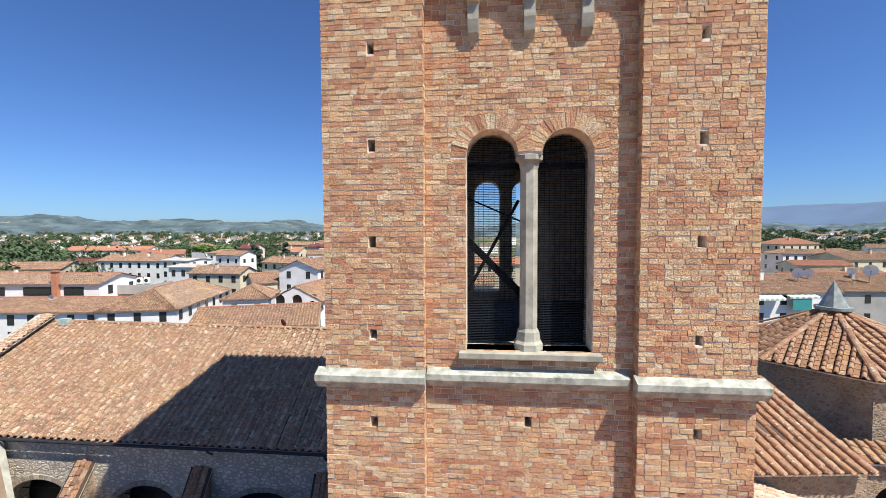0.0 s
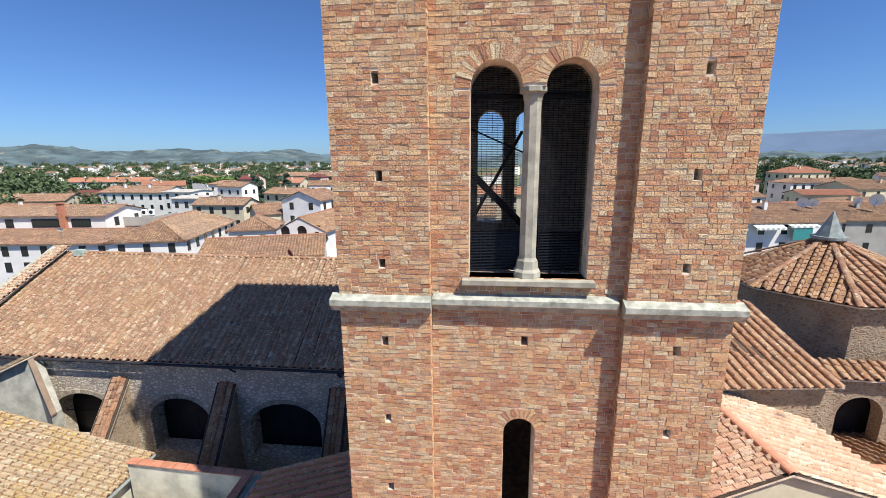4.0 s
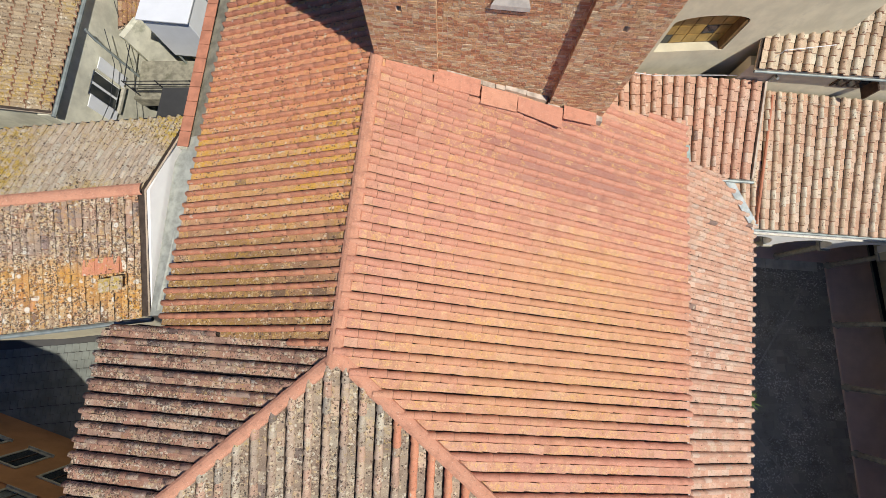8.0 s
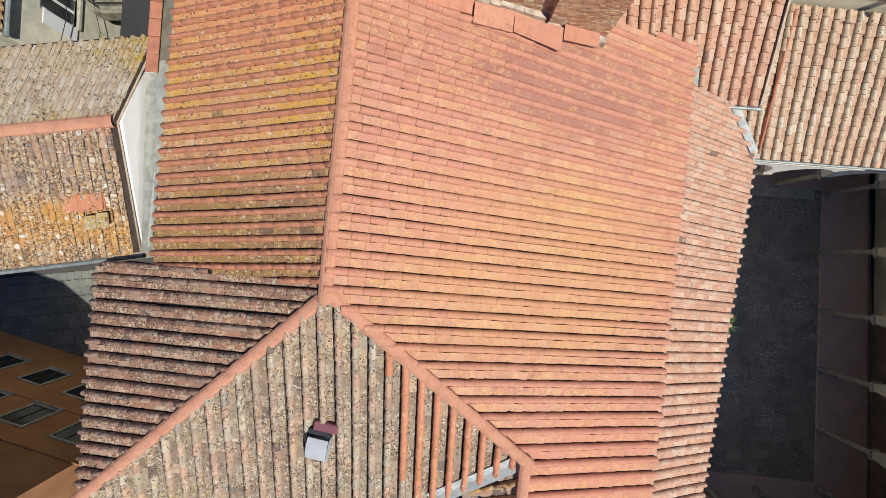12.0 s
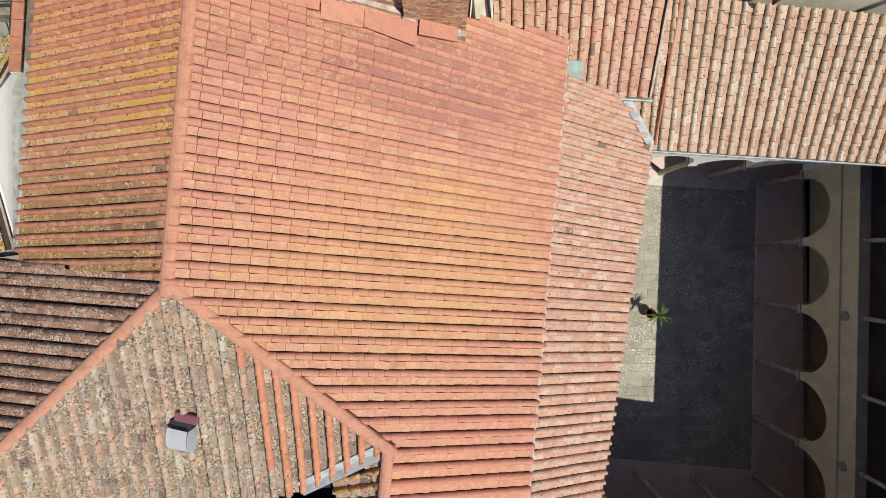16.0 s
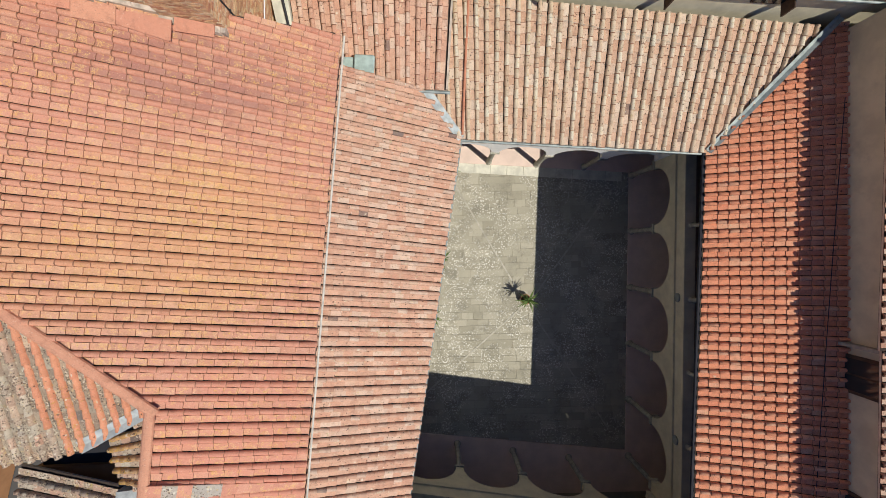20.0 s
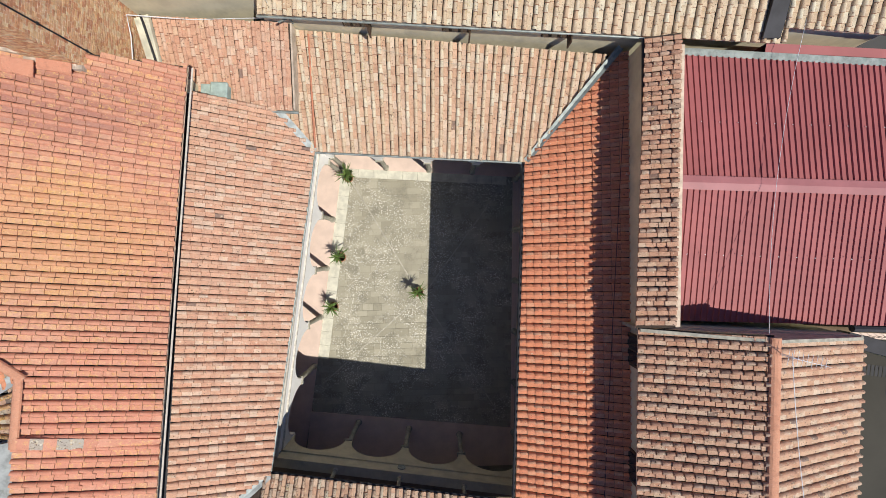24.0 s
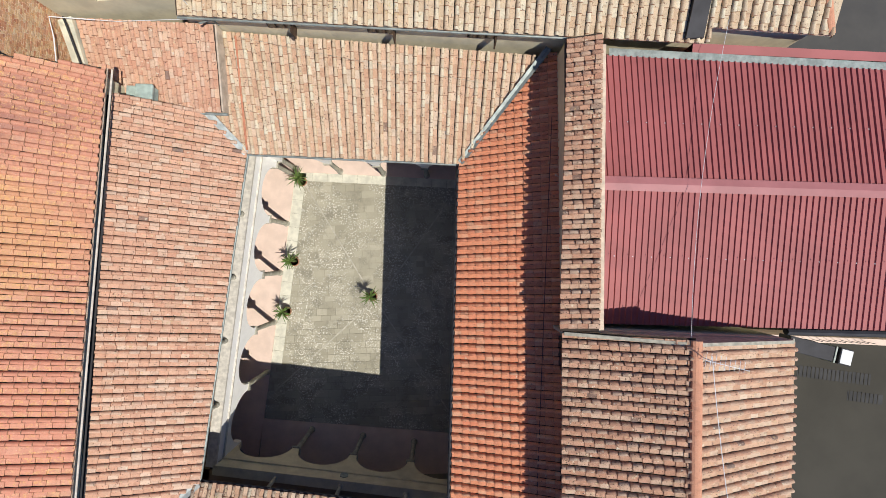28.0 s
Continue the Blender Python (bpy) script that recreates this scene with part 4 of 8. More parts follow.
for name, u0, u1 in (("bird_screen", 1.59, 2.44), ("bird_screen", 2.85, 3.67)):
    bm = bmesh.new()
    z = 23.99
    while z < 27.66:
        half = (u1 - u0) / 2
        if z > 27.28:
            half = math.sqrt(max(0.0, (half - 0.01) ** 2 - (z - 27.28) ** 2))
        box_bm((u0 + u1) / 2 - half, (u0 + u1) / 2 + half, REC + 0.42, REC + 0.432, z, z + 0.010, bm=bm)
        z += 0.030
    for k in range(1, 9):
        x = u0 + (u1 - u0) * k / 9
        top = 27.28 + math.sqrt(max(0.0, ((u1 - u0) / 2) ** 2 - (x - (u0 + u1) / 2) ** 2)) - 0.02
        box_bm(x - 0.003, x + 0.003, REC + 0.434, REC + 0.438, 23.98, top, bm=bm)
    part(name, bm, M_SCREEN, TOWER, "dark wire bird screen")
# inside the belfry: the bell frame and a steep wooden stair
for p0, p1, w in (((0.2, 5.6, 23.7), (0.2, 5.6, 30.9), 0.10), ((4.9, 5.6, 23.7), (4.9, 5.6, 30.9), 0.10), ((-0.2, 5.6, 27.9), (5.4, 5.6, 27.9), 0.10), ((0.9, 4.6, 26.3), (3.4, 4.6, 23.8), 0.11), ((1.2, 4.6, 23.9), (2.9, 5.4, 26.9), 0.05), ((0.5, 5.5, 27.4), (3.2, 5.5, 26.2), 0.025)):
    part("belfry_beam", tube_bm([p0, p1], w, 6), M_WOOD, TOWER)
for c in CORBELS:
    bm = bmesh.new()
    side = [(0.0, 29.75), (0.0, 29.16), (-0.10, 29.26), (-0.14, 29.46), (-0.14, 29.75)]
    for u in (c - 0.09, c + 0.09):
        for y, z in side:
            bm.verts.new((u, REC + y, z))
    bm.verts.ensure_lookup_table()
    v = list(bm.verts)
    bm.faces.new(v[:5])
    bm.faces.new(v[5:][::-1])
    for k in range(5):
        bm.faces.new((v[k], v[5 + k], v[5 + (k + 1) % 5], v[(k + 1) % 5]))
    bmesh.ops.recalc_face_normals(bm, faces=bm.faces)
    part("corbel", bm, M_STONE, TOWER, "grey stone corbel with a chamfered foot")
bm = bmesh.new()
v = [bm.verts.new(q) for q in ((2.12, REC - 0.08, 18.02), (3.02, REC - 0.08, 18.02), (3.02, REC - 0.08, 18.14), (2.12, REC - 0.08, 18.14), (2.28, REC + 0.5, 18.48), (2.90, REC + 0.5, 18.48), (2.12, REC, 18.02), (3.02, REC, 18.02), (2.28, REC, 18.44), (2.90, REC, 18.44))]
for q in ((0, 1, 2, 3), (3, 2, 9, 8), (8, 9, 5, 4), (0, 3, 6), (1, 7, 2), (0, 6, 7, 1), (3, 8, 6), (2, 7, 9)):
    bm.faces.new([v[i] for i in q])
part("lancet_sill", bm, M_PALESTONE, TOWER, "sloping pale stone sill")

# ---- church roof beside the tower ----
roof_e = roof("church_roof_east", ((-1.88, 9.0, 16.05), (-3.45, -16.5, 16.06)), ((8.46, 7.6, 12.88), (5.95, -16.5, 12.72)), "salmon clay tile church roof slope with yellow lichen", M_CAP_MAIN, M_ROOF_MAIN, gap=0.6, pan=0.98, flare=0.45, fan=lambda f: f + 0.07 * max(0.0, 0.4 - f) + 0.12 * max(0.0, f - 0.3),
              pitch=0.45, course=0.46, jitter=0.004, stagger=0.25, keep=[(-1.95, 7.2), (-2.74, -0.95), (2.45, -5.9), (2.05, -8.6), (1.4, -16.0), (5.98, -16.0), (8.36, 6.75), (5.4, 6.9)], near=(3.0, 0.5), singles=200)
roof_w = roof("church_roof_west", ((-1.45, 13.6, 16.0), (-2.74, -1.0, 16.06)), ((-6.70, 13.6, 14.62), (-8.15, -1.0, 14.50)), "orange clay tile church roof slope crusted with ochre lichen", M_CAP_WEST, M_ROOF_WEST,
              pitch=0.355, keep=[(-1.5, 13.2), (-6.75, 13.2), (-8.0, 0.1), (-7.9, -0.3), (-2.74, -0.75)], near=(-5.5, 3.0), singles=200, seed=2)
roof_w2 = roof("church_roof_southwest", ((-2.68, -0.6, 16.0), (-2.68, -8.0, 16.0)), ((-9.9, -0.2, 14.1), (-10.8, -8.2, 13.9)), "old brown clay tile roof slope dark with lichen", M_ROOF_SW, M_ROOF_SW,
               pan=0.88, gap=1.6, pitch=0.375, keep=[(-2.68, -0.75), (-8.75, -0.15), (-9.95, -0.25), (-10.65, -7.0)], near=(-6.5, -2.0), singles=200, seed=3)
roof_s = roof("church_roof_south", ((-10.6, -0.95, 16.06), (4.0, -0.95, 16.06)), ((-11.6, -7.6, 13.7), (3.85, -7.6, 13.7)), "old brown clay tile hip roof with grey lichen", M_ROOF_OLD, M_PAN_OLD,
              pitch=0.45, gap=2.0, pan=0.89, flare=1.2, keep=[(-2.68, -0.95), (-1.35, -2.25), (-1.0, -7.6), (-3.0, -7.9), (-10.4, -7.6), (-10.6, -7.1)], near=(-3.0, -4.5), singles=170, seed=4)
roof("church_roof_southeast", ((-10.6, -0.95, 16.06), (4.0, -0.95, 16.06)), ((-11.6, -7.6, 13.7), (3.85, -7.6, 13.7)), "relaid orange and brown tiles on the hip roof", M_CAP_WEST, M_PAN_OLD,
     pitch=0.45, gap=2.0, pan=0.89, keep=[(-1.35, -2.25), (2.45, -5.9), (0.2, -7.2), (-1.0, -7.6)], near=(0.3, -5.0), singles=60, seed=14)
ridge_line(roof_e, (-1.95, 7.2, 16.07), (-2.74, -0.95, 16.08), M_RIDGE, r=0.17)
ridge_line(roof_s, (-2.68, -0.95, 16.06), (2.45, -5.9, 14.46), M_RIDGE, r=0.16)
ridge_line(roof_s, (-2.68, -0.95, 16.06), (-10.65, -7.15, 13.9), M_RIDGE, r=0.16)
ridge_line(roof_e, (2.45, -5.9, 14.46), (2.15, -8.5, 14.42), M_RIDGE, r=0.16)
SRW = thing("south_range_walls", "plain plaster outer walls of the south range", "wall", kind="structure")
prism("outer_wall", [(5.2, -17.2), (27.8, -18.9), (27.8, -19.3), (5.2, -17.6)], 0, 11.0, M_PLASTER, SRW)
CHURCH = thing("church_walls", "plastered church walls under clay tile eaves", "church", kind="structure")
prism("east_wall", [(7.75, 6.7), (5.4, -15.9), (5.0, -15.9), (7.35, 6.7)], 0, 12.62, M_PLASTER, CHURCH)
prism("west_wall", [(-7.0, 13.1), (-8.1, 0.3), (-7.7, 0.3), (-6.6, 13.1)], 0, 14.35, M_PLASTER, CHURCH)
prism("southwest_wall", [(-9.7, -0.4), (-10.3, -7.0), (-9.9, -7.0), (-9.3, -0.4)], 0, 13.85, M_PLASTER, CHURCH)
prism("south_wall", [(-10.2, -7.2), (-3.0, -7.6), (-3.0, -7.2), (-10.2, -6.9)], 0, 13.6, M_PLASTER, CHURCH)

# ---- cloister ----
roof("cloister_roof_west", ((7.95, 5.9, 12.2), (5.95, -13.3, 11.75)), ((13.0, 5.4, 9.62), (9.82, -14.1, 9.62)), "pink clay tile roof of the cloister west wing", M_ROOF_ROSE, M_ROOF_ROSE,
     pitch=0.40, keep=[(8.06, 5.95), (11.1, 5.7), (12.7, 3.8), (10.0, -12.5), (8.3, -13.5), (6.06, -13.5)], near=(9.8, -1.0), singles=130, seed=5)
roof("cloister_roof_north", ((6.6, 9.76, 11.2), (27.4, 7.54, 11.2)), ((7.0, 4.3, 9.64), (26.8, 2.65, 9.62)), "pale clay tile roof of the cloister north wing", M_ROOF_NORTH, M_ROOF_CLOISTER,
     pitch=0.43, keep=[(12.72, 3.8), (23.45, 2.95), (27.2, 7.5), (12.4, 9.1), (12.15, 5.6), (11.2, 5.6)], near=(17.5, 6.0), singles=130, seed=6)
roof("cloister_roof_east", ((28.0, 7.5, 11.35), (27.5, -18.6, 11.35)), ((23.68, 7.5, 9.62), (22.2, -18.6, 9.62)), "bright red clay tile roof of the cloister east wing", M_ROOF_EAST, M_ROOF_EAST,
     pitch=0.40, keep=[(23.45, 2.95), (27.75, 7.6), (28.0, 7.5), (27.55, -18.5), (26.9, -18.3), (22.45, -14.4)], jitter=0.003, stagger=0.1, flare=1.35, pan=1.0, near=(25.0, -3.0), singles=130, seed=7)
roof("cloister_roof_south", ((9.4, -17.0, 11.1), (27.4, -18.9, 11.1)), ((9.8, -12.55, 9.62), (27.4, -15.15, 9.62)), "weathered clay tile roof of the cloister south wing", M_ROOF_OLD, M_ROOF_CLOISTER,
     pitch=0.40, keep=[(10.0, -12.55), (22.45, -14.4), (26.2, -17.9), (6.0, -17.2), (8.3, -13.5)], seed=8)


def arcade(name, p, q, bays, label, mat, first=0.0, bay=None):
    """A cloister side: columns and round arches below, a band with medallions, an open gallery with posts above."""
    side = thing(name, label, "arcade", kind="structure")
    p, q = Vector(p), Vector(q)
    d = (q - p).normalized()
    n = Vector((-d.y, d.x))
    length = (q - p).length
    step = bay or length / bays
    at = lambda a, v, z: (p.x + d.x * a + n.x * v, p.y + d.y * a + n.y * v, z)
    holes = []
    low = [(0.0, 3.45)]
    for k in range(bays):
        a = first + k * step
        low.append((a + 0.22, 3.45))
        low += [(a + step / 2 - (step / 2 - 0.22) * math.cos(math.pi * j / 16), 3.45 + 1.62 * math.sin(math.pi * j / 16)) for j in range(17)]
        low.append((a + step - 0.22, 3.45))
    low.append((length, 3.45))
    clean = [low[0]]
    for pt in low[1:]:
        if (Vector(pt) - Vector(clean[-1])).length > 1e-4:
            clean.append(pt)
    wall("arch_wall", p, q, clean + [(length, 6.55), (0.0, 6.55)], [], 0.38, mat, side)
    bm = bmesh.new()
    for v0, v1, z0, z1 in ((-0.09, 0.0, 5.62, 5.72), (-0.13, 0.42, 6.55, 6.70)):
        vs = [bm.verts.new(at(a, v, z)) for z in (z0, z1) for a, v in ((0, v0), (length, v0), (length, v1), (0, v1))]
        for f in ((0, 3, 2, 1), (4, 5, 6, 7), (0, 1, 5, 4), (1, 2, 6, 5), (2, 3, 7, 6), (3, 0, 4, 7)):
            bm.faces.new([vs[i] for i in f])
    part("string_moulding", bm, M_PALESTONE if mat is M_WHITE else mat, side)
    for k in range(bays + 1):
        a = first + k * step
        if 0.05 < a < length - 0.05:
            base = Vector(at(a, 0.19, 0))
            col = bmesh.new()
            tube_bm([base + Vector((0, 0, z)) for z in (0.0, 0.12, 0.18, 0.26, 3.05, 3.1, 3.2, 3.3)], [0.24, 0.24, 0.2, 0.17, 0.145, 0.17, 0.2, 0.26], 12, col)
            box_bm(base.x - 0.27, base.x + 0.27, base.y - 0.27, base.y + 0.27, 3.3, 3.46, bm=col)
            part("column", col, M_STONE, side)
            part("gallery_post", tube_bm([base + Vector((0, 0, z)) for z in (6.7, 6.85, 6.9, 9.1, 9.2, 9.4)], [0.15, 0.15, 0.11, 0.1, 0.14, 0.16], 10), M_STONE, side)
        if 0 <= k < bays and k % 2 and mat is not M_WHITE:
            c = at(first + (k + 1) * step, -0.012, 5.95)
            disc = bmesh.new()
            tube_bm([Vector(c), Vector(c) + Vector((-n.x, -n.y, 0)) * 0.05], 0.24, 16, disc)
            part("medallion", disc, M_LEAD, side)
    prismv = [at(a, v, z) for z in (9.3, 9.5) for a, v in ((0, -0.05), (length, -0.05), (length, 0.35), (0, 0.35))]
    mesh_ob("wall_plate", prismv, [(0, 3, 2, 1), (4, 5, 6, 7), (0, 1, 5, 4), (1, 2, 6, 5), (2, 3, 7, 6), (3, 0, 4, 7)], M_WOOD, side)
    # unseen wall and floor coloured dark so the arcade openings look shaded
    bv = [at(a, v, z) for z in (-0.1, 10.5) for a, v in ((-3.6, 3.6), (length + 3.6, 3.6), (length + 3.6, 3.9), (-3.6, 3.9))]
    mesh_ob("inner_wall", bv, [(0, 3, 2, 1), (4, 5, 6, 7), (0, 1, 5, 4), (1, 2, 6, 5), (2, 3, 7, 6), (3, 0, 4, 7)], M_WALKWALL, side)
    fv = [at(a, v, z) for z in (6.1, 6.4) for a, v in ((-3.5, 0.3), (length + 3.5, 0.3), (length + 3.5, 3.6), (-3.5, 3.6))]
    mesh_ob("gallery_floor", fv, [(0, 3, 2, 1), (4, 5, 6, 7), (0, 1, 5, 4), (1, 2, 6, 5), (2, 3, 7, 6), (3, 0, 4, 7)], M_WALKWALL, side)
    return side


W_NW, W_NE, W_SE, W_SW = (11.75, 4.85), (24.45, 3.85), (23.72, -15.5), (9.0, -13.3)
arcade("arcade_east", W_NE, W_SE, 5, "cloister arcade of five round arches in cream plaster", M_PLASTER, 0.2, 3.75)
arcade("arcade_south", W_SE, W_SW, 4, "cloister arcade of four round arches in cream plaster", M_PLASTER, 0.05, 3.75)
arcade("arcade_west", W_SW, W_NW, 5, "whitewashed cloister arcade of five round arches in full sun", M_WHITE, -0.1, 3.65)
arcade("arcade_north", W_NW, W_NE, 4, "whitewashed cloister arcade of four round arches", M_WHITE, 0.1, 3.2)
FLOOR = tagged(prism("cloister_floor", [(8.0, 8.5), (27.6, 8.0), (27.6, -18.0), (5.0, -18.0)], -0.2, 0.0, M_PAVE, None), "worn grey stone paving of the cloister court", "paving", kind="structure")

# ---- east building, red metal roof, south-east roof ----
EASTB = thing("east_building", "plastered convent building with dark windows over the cloister", "building", kind="structure")
prism("west_wall", [(28.0, 7.3), (27.45, -17.0), (27.85, -17.0), (28.4, 7.3)], 0, 12.8, M_PLASTER, EASTB)
roof("east_strip_roof", ((29.35, 7.4, 13.30), (28.75, -5.0, 13.30)), ((28.0, 7.4, 12.98), (27.25, -5.0, 12.98)), "narrow strip of clay tiles beside the metal roof", M_ROOF_STRIP, M_ROOF_STRIP, pan=0.91, gap=1.2, flare=1.8, pitch=0.42, near=(28.5, 0), singles=60, seed=9)
roof("southeast_roof_west", ((32.2, -5.2, 14.15), (31.6, -17.0, 14.15)), ((27.35, -5.0, 12.95), (26.9, -17.0, 12.95)), "pink clay tile roof slope of the south-east building", M_ROOF_STRIP, M_ROOF_STRIP, pan=0.92, gap=1.2, flare=1.5, pitch=0.40, near=(30, -8), singles=60, seed=10)
se = roof("southeast_roof_east", ((32.2, -5.4, 14.15), (31.6, -17.0, 14.15)), ((37.5, -5.8, 12.35), (36.7, -17.0, 12.35)), "pale clay tile roof slope of the south-east building", M_ROOF_STRIP, M_ROOF_CLOISTER, pitch=0.42, near=(34.5, -8), singles=70, seed=11)
ridge_line(se, (32.2, -5.3, 14.17), (31.6, -17.0, 14.17), M_RIDGE, r=0.2, step=0.6)


def sheet_roof(name, a, b, c, d, label, pitch=0.27):
    """Standing-seam sheet metal: a to b along the ridge, c and d at the eave below b and a."""
    owner = thing(name, label, "roof", kind="structure")
    a, b, c, d = (Vector(v) for v in (a, b, c, d))
    mesh_ob("sheet", [a, b, c, d] + [v - Vector((0, 0, 0.05)) for v in (a, b, c, d)], [(0, 1, 2, 3), (4, 7, 6, 5), (0, 4, 5, 1), (2, 6, 7, 3), (1, 5, 6, 2), (3, 7, 4, 0)], M_REDMETAL, owner)
    count = int((b - a).length / pitch)
    for k in range(count + 1):
        f = k / count
        p, q = a.lerp(b, f), d.lerp(c, f)
        along = (b - a).normalized()
        up = Vector((0, 0, 1))
        vs = [p - along * 0.042, p + along * 0.042, q + along * 0.042, q - along * 0.042]
        tops = [v + up * 0.06 + along * (0.02 if i in (0, 3) else -0.02) for i, v in enumerate(vs)]
        mesh_ob("rib", vs + tops, [(4, 5, 6, 7), (0, 1, 5, 4), (1, 2, 6, 5), (2, 3, 7, 6), (3, 0, 4, 7)], M_REDMETAL, owner)
    return owner


RA, RB = (29.45, 1.25, 12.45), (60.0, -0.6, 12.45)
sheet_roof("metal_roof_north", RA, RB, (60.0, 4.48, 12.12), (29.45, 7.05, 12.12), "dark red ribbed sheet metal roof slope")
sheet_roof("metal_roof_south", RB, RA, (29.2, -4.95, 11.64), (60.0, -6.65, 11.64), "dark red ribbed sheet metal roof slope")
prism("metal_roof_wall", [(29.3, 6.8), (28.9, -4.55), (60.0, -6.2), (60.0, 4.2)], 0, 11.55, M_PLASTER, EASTB)
prism("parapet", [(29.3, 6.9), (28.75, -4.95), (28.95, -4.95), (29.5, 6.9)], 10.8, 13.28, M_MORTAR, EASTB)
prism("southeast_wall", [(28.8, -5.1), (37.3, -5.75), (36.6, -17.0), (27.6, -17.0)], 0, 12.3, M_PLASTER, EASTB)
wall("southeast_gable", (27.4, -5.02), (37.5, -5.8), [(0, 10.0), (10.1, 10.0), (10.1, 12.45), (4.85, 14.2), (0, 13.05)], [], -0.14, M_STONE, EASTB)

# ---- north building behind the cloister ----
NORTHB = thing("north_building", "cream plastered wing with dark windows above the cloister roof", "building", kind="structure")
wins = [rect_hole(u, u + 1.15, 11.95, 12.35) for u in (3.6, 8.1, 12.6)]
wall("south_wall", (11.3, 9.25), (28.3, 7.85), (0, 12.6), wins, 0.4, M_PLASTER, NORTHB)
roof("north_roof", ((11.9, 13.6, 14.4), (40.0, 11.05, 14.4)), ((11.3, 9.0, 12.78), (40.0, 6.57, 12.78)), "straw coloured clay tile roof of the north wing", M_ROOF_NORTH, M_ROOF_NORTH, pitch=0.43, near=(20, 9), singles=100, seed=12,
     keep=[(11.3, 9.0), (28.0, 7.58), (34.0, 7.08), (34.1, 7.65), (39.25, 7.15), (37.6, 11.25), (11.9, 13.6)])
mesh_ob("hip_slope", [(39.3, 7.1, 12.9), (40.6, 11.0, 12.9), (37.6, 11.3, 14.4), (39.3, 7.1, 12.75), (40.6, 11.0, 12.75)], [(0, 1, 2), (0, 3, 4, 1)], M_ROOF_NORTH, NORTHB)
ridge_line(NORTHB, (39.2, 7.2, 12.95), (37.6, 11.3, 14.42), M_RIDGE, r=0.15)
ridge_line(NORTHB, (11.9, 13.6, 14.42), (37.6, 11.27, 14.42), M_RIDGE, r=0.15)
prism("east_block", [(28.5, 8.1), (38.9, 7.6), (40.2, 10.9), (28.5, 14.2)], 0, 12.5, M_PLASTER, NORTHB)
roof("north_roof_far_slope", ((37.5, 11.28, 14.4), (11.9, 13.6, 14.4)), ((37.8, 15.4, 13.1), (12.3, 17.6, 13.1)), "rust brown clay tile far slope of the north wing", M_ROOF_RUST, M_ROOF_STRIP, pitch=0.43, seed=13)

M_BROWN = plain("brown_paint", (0.20, 0.12, 0.05), 0.6, scale=4.0, spread=0.3)

# ---- nave behind the tower ----
NAVE = thing("nave", "long church nave of rubble stone with arched openings", "church", kind="structure")
roof("nave_roof", ((-28.8, 30.7, 19.4), (6.0, 25.6, 19.4)), ((-26.5, 20.2, 16.2), (5.0, 16.85, 16.2)), "weathered brown and straw clay tile nave roof", M_ROOF_NAVE, M_PAN_NAVE, pan=0.88, gap=1.5, pitch=0.43, course=0.42, jitter=0.02, near=(-12, 21), singles=30, seed=21)
far_n = roof("nave_roof_north", ((6.0, 25.6, 19.4), (-28.8, 30.7, 19.4)), ((6.5, 35.0, 16.0), (-28.5, 40.0, 16.0)), "clay tile nave roof, far slope", M_ROOF_NAVE, M_ROOF_NAVE, pitch=0.6, course=0.8, seed=22)
ridge_line(far_n, (-28.8, 30.7, 19.45), (6.0, 25.6, 19.45), M_ROOF_RUST, r=0.14)
nx = lambda x: x + 26.5
LUNETTES = [(-21.2, -17.8), (-15.6, -12.2), (-10.0, -6.2)]
arches = [arch_hole(nx(a0), nx(a1), 10.9, 12.75, rise=1.3) for a0, a1 in LUNETTES]
wall("south_wall", (-26.5, 20.45), (5.0, 17.1), (8.0, 16.1), arches, 0.9, M_NAVEWALL, NAVE)
# black sheet standing in for the unlit interior behind the lunettes
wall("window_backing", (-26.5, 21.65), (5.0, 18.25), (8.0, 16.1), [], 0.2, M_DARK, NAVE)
for a0, a1 in LUNETTES:
    mid, r = (a0 + a1) / 2, (a1 - a0) / 2
    yy = 20.44 - 0.1065 * (mid + 26.5)
    for k in range(24):
        b0, b1 = math.pi * (k + 0.05) / 24, math.pi * (k + 0.95) / 24
        vs = [(mid + rr * math.cos(b), yy - off - 0.06 * rr * math.cos(b), 12.75 + rr * 1.3 / r * math.sin(b)) for off in (0.05, -0.02) for rr, b in ((r, b0), (r + 0.3, b0), (r + 0.3, b1), (r, b1))]
        mesh_ob("voussoir", vs, [(0, 1, 2, 3), (0, 4, 5, 1), (1, 5, 6, 2), (2, 6, 7, 3), (3, 7, 4, 0)], M_ARCHBRICK, NAVE)
    for f in (0.62, 0.8, 0.95):
        part("window_bar", tube_bm([(a0 + f * (a1 - a0), yy + 0.7, 11.0), (a0 + f * (a1 - a0), yy + 0.7, 14.5)], 0.02, 6), M_DARK, NAVE)
    for z in (12.6, 13.2):
        part("window_bar", tube_bm([(a0, yy + 0.7, z), (a1, yy + 0.6, z)], 0.02, 6), M_DARK, NAVE)
